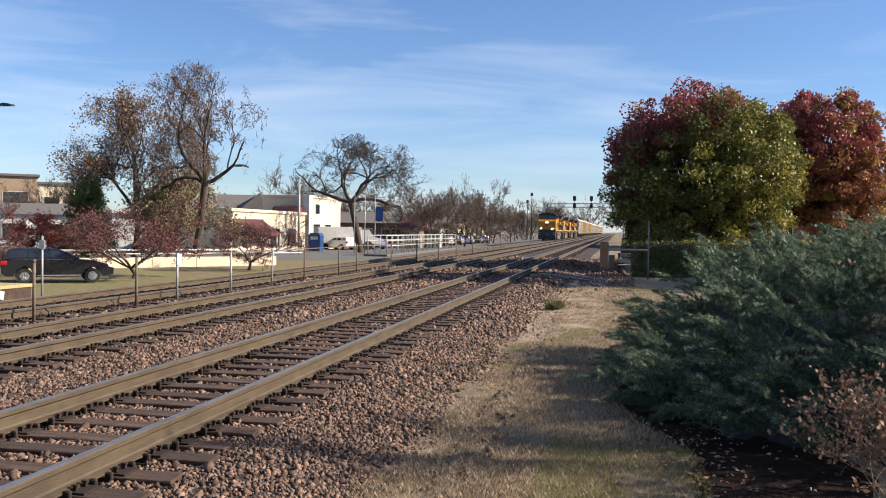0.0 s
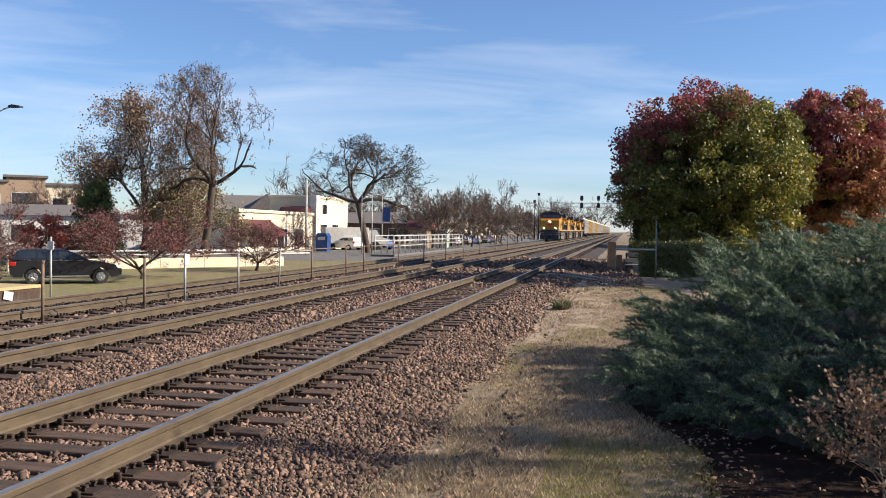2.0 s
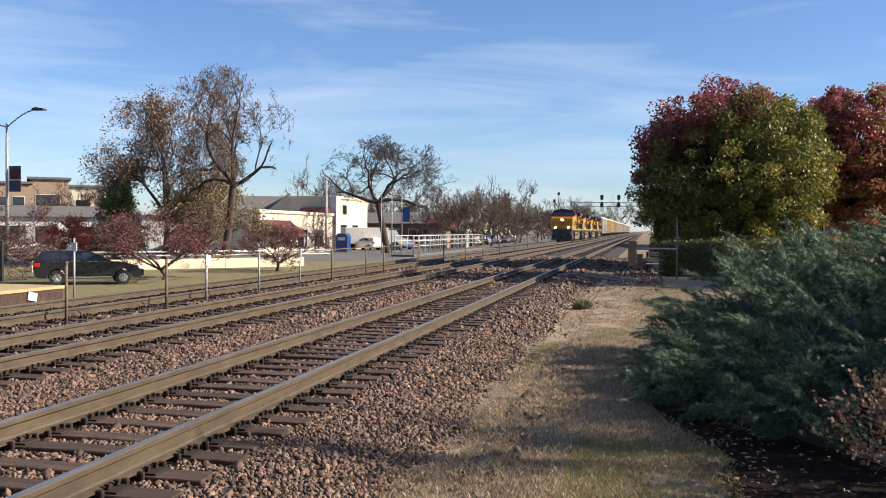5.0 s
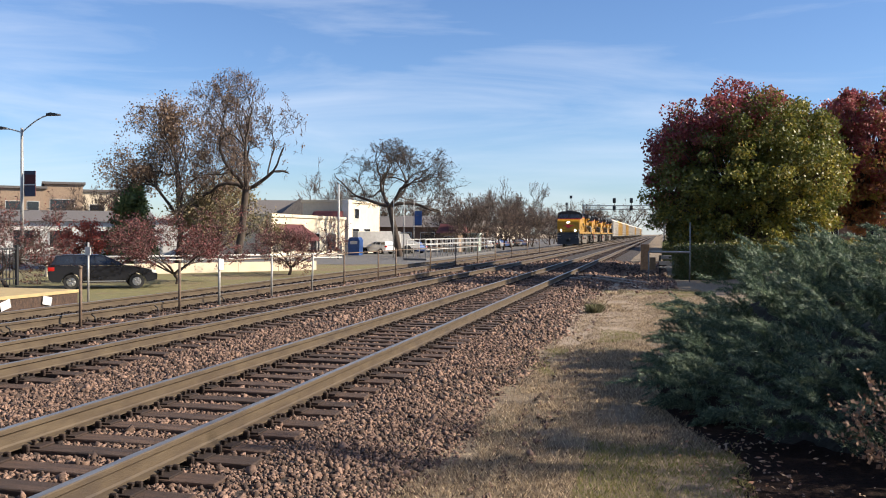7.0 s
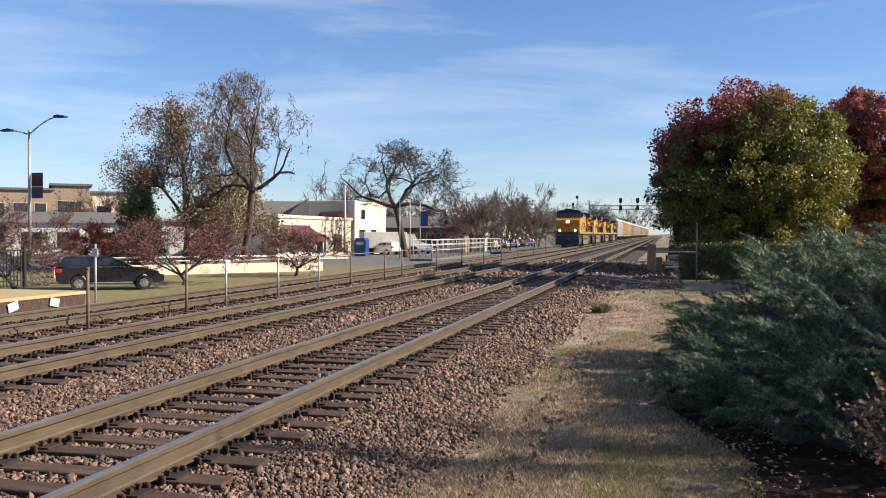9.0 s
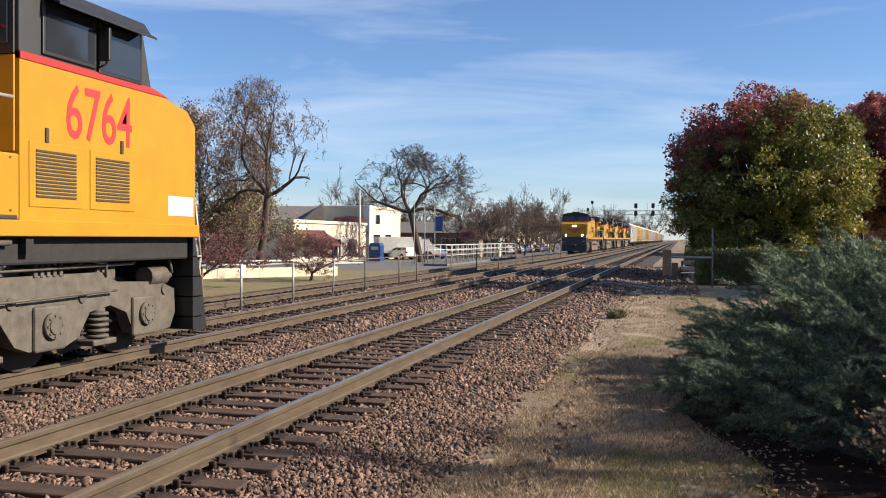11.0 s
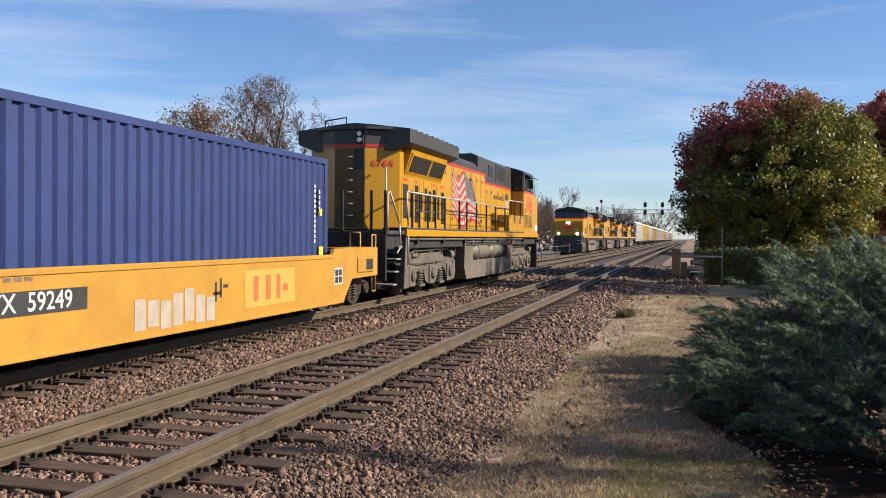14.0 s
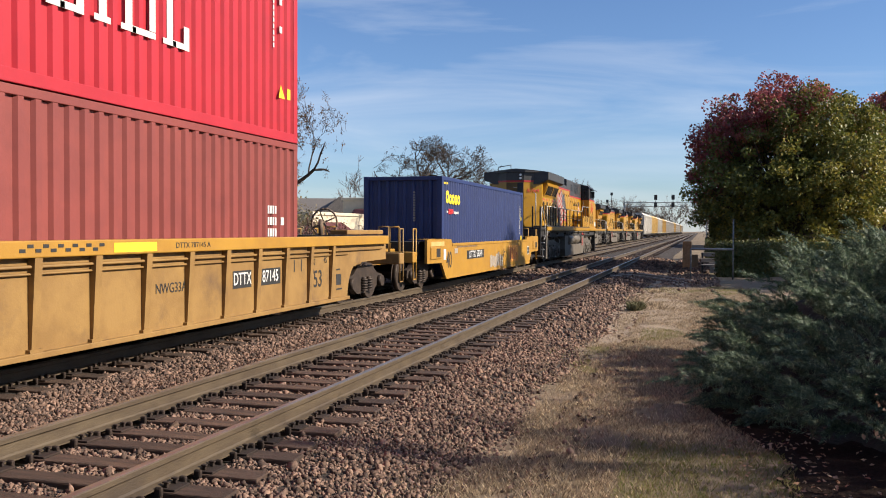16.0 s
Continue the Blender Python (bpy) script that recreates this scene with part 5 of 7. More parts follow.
annex = house("gabled_annex", -38.0, -33.0, 62.0, 69.0, 2.5, M["white"], "white annex with a low gabled roof", "gable_y", M["white"], 0.3, 0.7)
bm = bmesh.new()
box(bm, -34.2, -33.0, 61.9, 62.0, -0.3, 2.3)
part("brick_pier", bm, M["brick"], annex)
openings(annex, 62.0, ((-37.4, 0.0, 1.9, 1.9),), M["white"])
barn = house("brown_house", -42, -33.5, 84, 96, 3.4, M["tanbrick"], "house with a steep grey-brown shingle roof", "gable_x", M["roof"], 0.3, 1.6)
bm = bmesh.new()
prism(bm, [(-38.0, 3.4), (-36.2, 5.0), (-34.4, 3.4)], "y", 83.2, 90)
part("cross_gable", bm, M["roof"], barn)
longb = house("long_brown_building", -34, -19.6, 92, 104, 2.2, M["brick"], "long low brown building with a shingle roof", "gable_x", M["roof"], 0.5, 1.3)
openings(longb, 92, tuple((-32.5 + 2.6 * i, 0.3, 1.5, 1.3) for i in range(5)))
side_openings(longb, -19.6, tuple((93.2 + 2.6 * i, 0.3, 1.4, 1.3) for i in range(4)))
kiosk = house("brick_kiosk", -20.6, -18.8, 84, 87, 1.6, M["tanbrick"], "small tan brick shelter with a red-brown roof", "gable_x", M["maroon"], 0.35, 0.9)
openings(kiosk, 84, ((-20.2, 0.4, 0.9, 0.8),))
green = house("utility_box", -18.4, -17.2, 86, 87.4, 1.4, mat("pale_green_metal", (0.30, 0.36, 0.31), (0.25, 0.30, 0.26), 2, 0.6), "pale green metal utility cabinet")
hall = house("yellow_building", -27, -21.5, 120, 150, 2.8, M["cream"], "cream building behind the street trees", "flat", M["roof"])
side_openings(hall, -21.5, tuple((122 + 4.5 * i, 0.6, 2, 1.2) for i in range(6)))
leftb = house("grey_roofed_building", -52, -40.5, 62, 76, 2.35, M["white"], "pale building with a low grey roof", "gable_x", M["roof"], 0.4, 1.0)
openings(leftb, 62, tuple((-51 + 2.6 * i, 0.3, 1.5, 1.3) for i in range(4)))
flats = thing("apartment_block", pose(0, 0, 0), "tan brick apartment block with flat roof and balconies", "building")
for k, (x0, x1, h, m0) in enumerate(((-78, -70.5, 6.4, M["tanbrick"]), (-70.5, -66.4, 7.0, M["tanbrick"]), (-66.4, -60, 6.2, M["cream"]), (-100, -78, 6.8, M["brick"]))):
    bm = bmesh.new()
    box(bm, x0, x1, 90 + 0.4 * k, 104, -0.3, h)
    part("wall", bm, m0, flats)
    bm = bmesh.new()
    box(bm, x0 - 0.3, x1 + 0.3, 89.7 + 0.4 * k, 104.3, h, h + 0.25)
    part("roof", bm, M["roof"], flats)
for k in range(2):
    z = 0.4 + 2.9 * k
    openings(flats, 90.0, ((-77, z, 1.6, 1.6), (-74.5, z, 1.6, 1.6), (-72.3, z, 1.2, 1.6)))
    openings(flats, 90.4, ((-69.9, z, 2.6, 1.9),))
    openings(flats, 90.8, ((-65.6, z, 1.6, 1.4), (-63, z, 1.6, 1.4)))
    bm = bmesh.new()
    box(bm, -70.3, -66.6, 88.9, 90.3, z - 0.35, z - 0.15)
    for i in range(14):
        box(bm, -70.3 + 0.27 * i, -70.24 + 0.27 * i, 88.9, 88.96, z - 0.15, z + 0.75)
    box(bm, -70.3, -66.6, 88.88, 88.98, z + 0.75, z + 0.83)
    part("balcony", bm, M["black"], flats)
def turned(ob, x, y, degrees):
    ob.matrix_basis = pose(x, y, 0, 0, 0, degrees) @ pose(-x, -y, 0) @ ob.matrix_basis


turned(leftb, -46, 64, 38)
turned(flats, -68, 92, 38)
turned(annex, -34, 63, 30)
turned(barn, -36, 86, 25)
for o in (shop, tower, annex, barn, longb, kiosk, green, hall, leftb, flats):
    push_back(o)
redb = house("brown_office", 2.5, 16, 105, 130, 3.0, M["brick"], "dark red-brown building beyond the maples", "gable_y", M["roof"], 0.5, 1.4)
openings(redb, 105, tuple((3.4 + 2.8 * i, 0.6, 1.6, 1.3) for i in range(4)))
verge = house("brick_building", 9.5, 24, 66, 84, 2.6, M["brick"], "brown brick building behind the maples", "flat", M["roof"])
openings(verge, 66, tuple((10.5 + 2.6 * i, 0.8, 1.5, 1.4) for i in range(5)))
# plain unseen walls added to close the place behind the camera, blocking sky light
for x0, x1, y0, y1, h in ((-0.5, 45, -12, -11, 9.0), (-60, -23, -14, -13, 8.0)):
    bm = bmesh.new()
    box(bm, x0, x1, y0, y1, -0.4, h)
    tagged(finish("wall_behind", bm, M["brick"]), "plain unseen brown brick wall added behind the camera to block sky light", "wall", kind="structure")


# ---- signals, gate and small things by the path ----
gantry = thing("signal_bridge", pose(0, 205, 0), "grey lattice signal bridge with dark signal heads", "signal bridge")
for z in (7.1, 8.0):
    for y in (-0.5, 0.5):
        bm = bmesh.new()
        box(bm, -16.8, 1.4, y - 0.06, y + 0.06, z - 0.06, z + 0.06)
        part("chord", bm, M["galv"], gantry)
bm = bmesh.new()
for k in range(13):
    x = -16.6 + 1.4 * k
    rod(bm, (x, -0.5, 7.1), (x + 0.7, -0.5, 8.0), 0.04, n=5)
    rod(bm, (x + 0.7, -0.5, 8.0), (x + 1.4, -0.5, 7.1), 0.04, n=5)
part("lattice", bm, M["galv"], gantry)
for x in (-16.6, 1.2):
    for y in (-0.5, 0.5):
        bm = bmesh.new()
        box(bm, x - 0.12, x + 0.12, y - 0.1, y + 0.1, -0.3, 8.3)
        part("leg", bm, M["galv"], gantry)
for x in (-9.75, -6.0):
    bm = bmesh.new()
    rod(bm, (x, -0.7, 6.9), (x, -0.7, 9.6), 0.06, n=6)
    for z in (7.4, 9.1):
        prism(bm, [(x - 0.32, z - 0.55), (x + 0.32, z - 0.55), (x + 0.36, z), (x + 0.32, z + 0.55), (x - 0.32, z + 0.55), (x - 0.36, z)], "y", -0.95, -0.75)
        for q in (-0.3, 0.0, 0.3):
            rod(bm, (x, -1.15, z + q), (x, -0.95, z + q), 0.12, n=8)
    part("signal_head", bm, M["black"], gantry)
for x, y, h in ((-18.1, 190, 9.9), (-19.6, 196, 8.6)):
    R = thing("mast", pose(x, y, -0.25), "thin dark mast beside the tracks", "mast", "masts beside the tracks")
    bm = bmesh.new()
    rod(bm, (0, 0, 0), (0, 0, h), 0.12, 0.05, n=8)
    box(bm, -0.25, 0.25, -0.2, 0.2, h - 0.6, h)
    part("pole", bm, M["black"], R)

M["galv_dull"] = mat("weathered_pipe", (0.22, 0.22, 0.21), (0.13, 0.13, 0.125), 12, 0.7, 0.2)
M["new_timber"] = mat("fresh_timber", (0.50, 0.27, 0.13), (0.36, 0.18, 0.085), 9, 0.8, 0)
gate = thing("gate_rail", pose(0, 37.5, 0), "grey pipe barrier with a tall thin post", "barrier")
for x, z in ((1.25, 2.1), (-0.38, 0.92)):
    bm = bmesh.new()
    rod(bm, (x, 0, -0.35), (x, 0, z), 0.03, n=10)
    part("post", bm, M["galv_dull"], gate)
for z in (0.9, 0.88):
    bm = bmesh.new()
    rod(bm, (-0.38, 0.0 if z > 0.89 else 0.08, z), (1.25, 0.0 if z > 0.89 else 0.08, z), 0.035, n=10)
    part("rail", bm, M["galv"], gate)
bench = thing("bench", pose(0.53, 42.0, -0.3), "weathered slatted bench beside the path", "bench")
for z, y in ((0.60, 0.0), (0.86, 0.12)):
    bm = bmesh.new()
    box(bm, -0.5, 0.5, y - 0.03, y + 0.03, z - 0.09, z + 0.09, 0.01)
    part("back_slat", bm, M["concrete"], bench)
bm = bmesh.new()
box(bm, -0.5, 0.5, -0.45, -0.05, 0.38, 0.43, 0.01)
part("seat", bm, M["concrete"], bench)
for x in (-0.45, 0.45):
    bm = bmesh.new()
    box(bm, x - 0.04, x + 0.04, -0.42, 0.14, 0.0, 0.40, 0.01)
    box(bm, x - 0.04, x + 0.04, 0.04, 0.16, 0.0, 0.95, 0.01)
    part("leg", bm, M["black"], bench)
crate = thing("timber_post", pose(-0.68, 48, -0.3), "squat light timber post beside the track", "post")
bm = bmesh.new()
box(bm, -0.22, 0.22, -0.2, 0.2, 0, 1.38, 0.03)
part("post", bm, M["new_timber"], crate)
bm = bmesh.new()
box(bm, 0.24, 0.55, -0.2, 0.2, 0, 0.7, 0.03)
part("low_block", bm, M["wood"], crate)
cab = thing("relay_cabinet", pose(0.75, 70, -0.3), "dark rounded relay cabinet beside the path", "cabinet")
bm = bmesh.new()
box(bm, -0.45, 0.45, -0.4, 0.4, 0, 1.5, 0.12)
part("housing", bm, M["black"], cab)
# pale conduits that loop over the ballast
for k, (x0, x1, y) in enumerate(((-3.5, -2.2, 36.5), (-3.3, -0.9, 37.2), (-3.2, -0.4, 38.6), (-6.6, -5.3, 40), (-10.0, -9.3, 43), (-7.6, -6.4, 43.5))):
    bm = bmesh.new()
    pts = [(x0 + (x1 - x0) * i / 8, y + 0.9 * math.sin(3.14 * i / 8 + 0.5 * k) - 0.25 * i, -0.20 - 0.012 * i * (x1 > -2.5)) for i in range(9)]
    bar(bm, pts, 0.045)
    tagged(finish("conduit", bm, M["hose"]), "pale conduit looping over the shaded ballast", "conduit", "conduits on the ballast")


# ---- rolling stock ----
def wheelset(parent, y, r, name="wheelset"):
    bm = bmesh.new()
    rod(bm, (-0.75, y, r), (0.75, y, r), 0.09, n=10)
    for s in (-1, 1):
        disc_x(bm, s * 0.765, y, r, r, 0.12, 28)
        disc_x(bm, s * 0.69, y, r, r + 0.028, 0.03, 28)
        disc_x(bm, s * 0.84, y, r, r * 0.42, 0.08, 16)
    return part(name, bm, M["wheel"], parent, "worn steel wheels on an axle")


def coil(bm, x, y, z0, z1, r, turns=5, mi=0):
    for i in range(turns):
        z = z0 + (i + 0.5) * (z1 - z0) / turns
        rod(bm, (x, y, z - 0.018), (x, y, z + 0.018), r, n=12, mi=mi)
        rod(bm, (x, y, z), (x, y, z + (z1 - z0) / turns), r * 0.72, n=8, mi=mi)


def loco_truck(parent, y0):
    """A three-axle truck; y0 is the middle axle."""
    for dy in (-1.92, 0, 1.92):
        wheelset(parent, y0 + dy, 0.53)
    for s in (-1, 1):
        bm = bmesh.new()
        out = [(-2.75, 0.52), (-2.72, 0.86), (-2.35, 0.98), (-1.35, 1.02), (-1.05, 1.16), (1.05, 1.16), (1.35, 1.02), (2.35, 0.98), (2.72, 0.86), (2.75, 0.52), (2.62, 0.30), (2.1, 0.26), (1.72, 0.30), (1.55, 0.60), (1.2, 0.72), (0.78, 0.66), (0.55, 0.36), (0.32, 0.28), (-0.32, 0.28), (-0.55, 0.36), (-0.78, 0.66), (-1.2, 0.72), (-1.55, 0.60), (-1.72, 0.30), (-2.1, 0.26), (-2.62, 0.30)]
        prism(bm, [(y0 + a, b) for a, b in out], "x", s * 1.02, s * 1.20)
        for dy in (-1.92, 0, 1.92):
            box(bm, s * 1.16, s * 1.25, y0 + dy - 0.27, y0 + dy + 0.27, 0.26, 0.80, 0.03)
        for dy in (-2.45, -0.62, 0.62, 2.45):
            disc_x(bm, s * 1.21, y0 + dy, 0.86, 0.07, 0.03, 12)
        part("side_frame", bm, M["truck"], parent, "cast grey truck side frame")
        for dy in (-1.92, 0, 1.92):
            bm = bmesh.new()
            disc_x(bm, s * 1.27, y0 + dy, 0.56, 0.155, 0.07, 18)
            disc_x(bm, s * 1.31, y0 + dy, 0.56, 0.10, 0.03, 14)
            for k in range(8):
                a = k * 0.785
                disc_x(bm, s * 1.312, y0 + dy + 0.125 * math.cos(a), 0.56 + 0.125 * math.sin(a), 0.016, 0.02, 6)
            part("axle_cap", bm, M["truck"], parent)
        for dy in (-1.02, 1.02):
            bm = bmesh.new()
            coil(bm, s * 1.12, y0 + dy, 0.30, 0.66, 0.15)
            box(bm, s * 0.98, s * 1.26, y0 + dy - 0.24, y0 + dy + 0.24, 0.22, 0.30, 0.02)
            part("coil_spring", bm, M["truck"], parent)
        for dy in (-2.3, 2.3):
            bm = bmesh.new()
            rod(bm, (s * 1.12, y0 + dy - 0.22, 1.06), (s * 1.12, y0 + dy + 0.22, 1.06), 0.14, n=16)
            rod(bm, (s * 1.12, y0 + dy + 0.22, 1.06), (s * 1.12, y0 + dy + 0.42, 1.06), 0.05, n=10)
            part("brake_cylinder", bm, M["truck"], parent)
        bm = bmesh.new()
        bar(bm, [(s * 1.22, y0 - 2.3, 1.12), (s * 1.26, y0 - 1.9, 1.22), (s * 1.26, y0 + 1.6, 1.26), (s * 1.24, y0 + 1.9, 1.40), (s * 1.24, y0 + 2.5, 1.40), (s * 1.24, y0 + 2.6, 1.1)], 0.022)
        bar(bm, [(s * 1.24, y0 - 2.6, 0.95), (s * 1.3, y0 - 1.4, 0.88), (s * 1.3, y0 + 1.2, 0.92)], 0.016)
        bar(bm, [(s * 1.1, y0 + 0.4, 1.2), (s * 1.28, y0 + 0.6, 1.32), (s * 1.28, y0 + 1.0, 1.28), (s * 1.2, y0 + 1.1, 1.1)], 0.02)
        part("brake_pipe", bm, M["truck"], parent)
        bm = bmesh.new()
        for k in range(5):
            box(bm, s * 1.08, s * 1.22, y0 - 0.25 + 0.11 * k, y0 - 0.19 + 0.11 * k, 1.14, 1.34, 0.01)
        box(bm, s * 1.0, s * 1.2, y0 - 1.75, y0 - 1.25, 1.05, 1.30, 0.03)
        box(bm, s * 1.02, s * 1.18, y0 + 0.95, y0 + 1.35, 1.05, 1.22, 0.03)
        part("snubber", bm, M["truck"], parent)
    bm = bmesh.new()
    box(bm, -1.0, 1.0, y0 - 2.6, y0 + 2.6, 0.45, 0.95, 0.05)
    part("traction_motor", bm, M["grime"], parent)


def louvre(bm, x, s, y0, y1, z0, z1, n, mi):
    for k in range(n):
        z = z0 + (k + 0.5) * (z1 - z0) / n
        box(bm, x, x + s * 0.012, y0, y1, z - 0.28 * (z1 - z0) / n, z + 0.28 * (z1 - z0) / n, 0, mi)


def flag_decal(parent, x):
    """A waving striped flag with a dark canton, in bands laid on the hood."""
    def at(u, v, d=0.0):
        wave = 0.13 * math.sin(6.283 * (1.35 * u) + 0.9 + 1.2 * v) * (1 - 0.25 * v) - 0.28 * u * v * 0 + 0.10 * math.sin(11 * u + 2)
        return (x + d, 9.15 + u * (13.15 - 1.55 * v - 9.15), 2.08 + 1.66 * v + wave + 0.06 * (1 - v) * math.cos(9 * u))
    n = 40
    for k in range(13):
        V, F = [], []
        lim = 1.0 if k < 6 else 0.60
        v0, v1 = k / 13, (k + 1) / 13
        for i in range(n + 1):
            u = lim * i / n
            V += [at(u, v0), at(u, v1)]
        F = [(2 * i, 2 * i + 2, 2 * i + 3, 2 * i + 1) for i in range(n)]
        raw("flag_stripe", V, F, M["flagred" if k % 2 == 0 else "flagwhite"], parent)
    V, F = [], []
    for i in range(13):
        for j in range(9):
            V.append(at(0.60 + 0.40 * i / 12, (6 + 7 * j / 8) / 13))
    F = [(i * 9 + j, (i + 1) * 9 + j, (i + 1) * 9 + j + 1, i * 9 + j + 1) for i in range(12) for j in range(8)]
    tagged(raw("flag_canton", V, F, M["flagblue"], parent), "navy flag canton with white stars")
    V, F = [], []
    for j in range(7):
        for i in range(6):
            u, v = 0.63 + 0.345 * (i + 0.5 * (j % 2)) / 6, (6.5 + 6.2 * j / 6.5) / 13
            c = at(u, v, 0.004)
            b = len(V)
            V += [(c[0], c[1] - 0.045, c[2]), (c[0], c[1], c[2] - 0.05), (c[0], c[1] + 0.045, c[2]), (c[0], c[1], c[2] + 0.05)]
            F.append((b, b + 1, b + 2, b + 3))
    tagged(raw("flag_stars", V, F, M["flagwhite"], parent), kind="stuff")
    V = [(x + 0.002, 11.58, 3.92), (x + 0.002, 11.63, 3.92), (x + 0.002, 13.2, 2.0), (x + 0.002, 13.12, 1.98)]
    raw("flag_pole", V, [(0, 1, 2, 3)], M["lococrey"], parent)


def locomotive(m, label, decorated, lit):
    """A six-axle road locomotive, nose towards +y; y = 1 at the rear platform, 22.8 at the nose."""
    R = thing("locomotive", m, label, "locomotive", "" if decorated else "oncoming locomotives")
    Y, G, Z = M["yellow"], M["lococrey"], M["grime"]
    bm = bmesh.new()
    box(bm, -1.40, 1.40, 1.25, 22.7, 1.30, 1.76, 0.03)
    box(bm, -0.9, 0.9, 8.8, 17.2, 0.5, 1.3, 0.05)
    for s in (-1, 1):
        for k in range(7):
            box(bm, s * 1.40, s * 1.50, 3.6 + 2.6 * k, 3.72 + 2.6 * k, 1.42, 1.60)
    part("underframe", bm, Z, R, "black grimy underframe")
    for s in (-1, 1):
        bm = bmesh.new()
        box(bm, s * 1.36, s * 1.56, 2.5, 22.75, 1.62, 1.80, 0.012)
        part("side_sill", bm, Y, R)
        bm = bmesh.new()
        box(bm, s * 0.9, s * 1.56, 2.5, 19.0, 1.802, 1.85, 0.01)
        part("walkway", bm, G, R, "grey walkway along the hood")
        bm = bmesh.new()
        rod(bm, (s * 1.46, 2.6, 1.55), (s * 1.46, 19, 1.55), 0.035, n=8)
        rod(bm, (s * 1.42, 9, 1.46), (s * 1.42, 17.5, 1.46), 0.022, n=6)
        part("conduit", bm, M["truck"], R)
    # engine hood
    bm = bmesh.new()
    prism(bm, [(-0.95, 1.8), (0.95, 1.8), (0.95, 4.0), (-0.95, 4.0)], "y", 7.4, 14.0)
    prism(bm, [(-0.95, 1.8), (0.95, 1.8), (0.95, 3.70), (-0.95, 3.70)], "y", 14.0, 19.1)
    part("engine_hood", bm, Y, R)
    bm = bmesh.new()
    prism(bm, [(-0.95, 4.0), (0.95, 4.0), (0.95, 4.16), (0.80, 4.32), (-0.80, 4.32), (-0.95, 4.16)], "y", 7.4, 12.75)
    prism(bm, [(-0.95, 3.70), (0.95, 3.70), (0.95, 4.58), (0.72, 4.68), (-0.72, 4.68), (-0.95, 4.58)], "y", 14.0, 19.1)
    prism(bm, [(-0.95, 4.0), (0.95, 4.0), (0.95, 4.58), (0.72, 4.68), (-0.72, 4.68), (-0.95, 4.58)], "y", 12.75, 14.0)
    part("hood_top", bm, G, R, "grey hood top")
    bm = bmesh.new()
    for k in range(3):
        rod(bm, (-0.3, 8.5 + 0.42 * k, 4.32), (-0.3, 8.5 + 0.42 * k, 4.50), 0.15, n=10)
        rod(bm, (0.35, 8.5 + 0.42 * k, 4.40), (0.75, 8.5 + 0.42 * k, 4.46), 0.10, n=10)
    box(bm, -0.5, 0.5, 10.3, 11.6, 4.32, 4.50, 0.04)
    part("exhaust_stack", bm, M["black"], R)
    for s in (-1, 1):
        x = s * 0.95
        # red line with its step
        bm = bmesh.new()
        prism(bm, [(7.4, 3.93), (13.93, 3.93), (13.93, 3.63), (19.1, 3.63), (19.1, 3.71), (14.01, 3.71), (14.01, 4.01), (7.4, 4.01)], "x", x, x + s * 0.012)
        part("red_stripe", bm, M["red"], R)
        for y0, y1, z1 in ((7.5, 8.1, 3.6), (8.15, 8.95, 3.85), (9.0, 9.75, 3.85), (9.8, 10.6, 3.85), (10.65, 11.5, 3.85), (11.55, 12.4, 3.85), (12.45, 13.2, 3.85), (13.25, 13.85, 3.85), (14.1, 14.85, 3.55), (14.9, 15.5, 3.55), (16.15, 17.1, 3.55), (17.15, 18.0, 3.55), (18.05, 19.0, 3.55)):
            bm = bmesh.new()
            box(bm, x, x + s * 0.010, y0, y1, 1.92, z1, 0.004)
            for z in (2.15, z1 - 0.25):
                box(bm, x + s * 0.010, x + s * 0.03, y0 + 0.10, y0 + 0.15, z, z + 0.10, 0.004, 1)
            box(bm, x, x + s * 0.003, y1 + 0.016, y1 + 0.032, 1.9, z1 + 0.02, 0, 2)
            box(bm, x, x + s * 0.003, y0, y1, 1.895, 1.91, 0, 2)
            part("hood_door", bm, [Y, M["black"], M["mesh"]], R)
        # grille panels high on the grey part
        bm = bmesh.new()
        box(bm, x, x + s * 0.02, 14.5, 15.3, 3.98, 4.42, 0.01, 0)
        box(bm, x + s * 0.02, x + s * 0.026, 14.56, 15.24, 4.03, 4.37, 0, 1)
        part("intake_grille", bm, [G, M["black"]], R)
        for y0 in (15.85, 16.85):
            bm = bmesh.new()
            box(bm, x, x + s * 0.016, y0 - 0.06, y0 + 0.80, 3.86, 4.52, 0.006, 0)
            for k in range(5):
                for q in range(11):
                    box(bm, x + s * 0.016, x + s * 0.022, y0 + 0.15 * k, y0 + 0.15 * k + 0.10, 3.92 + 0.052 * q, 3.955 + 0.052 * q, 0, 1)
            part("vent_panel", bm, [G, M["black"]], R)
        for y0, z0, z1 in ((17.75, 4.2, 4.5), (17.75, 3.78, 4.17), (18.35, 3.8, 4.5)):
            bm = bmesh.new()
            box(bm, x, x + s * 0.010, y0, y0 + 0.52, z0, z1, 0.005)
            part("access_panel", bm, G, R)
        # low cabinets ahead of the walkway, with the stepped recess
        bm = bmesh.new()
        box(bm, s * 0.95, s * 1.5, 16.0, 19.1, 1.8, 2.52, 0.02, 0)
        box(bm, s * 0.95, s * 1.30, 15.0, 16.0, 1.852, 2.0, 0.01, 0)
        box(bm, s * 0.95, s * 1.32, 15.02, 16.0, 2.22, 2.27, 0.01, 1)
        box(bm, s * 0.952, s * 0.97, 15.02, 16.0, 1.86, 2.62, 0.0, 0)
        box(bm, s * 0.97, s * 1.12, 15.05, 15.35, 2.27, 2.55, 0.01, 0)
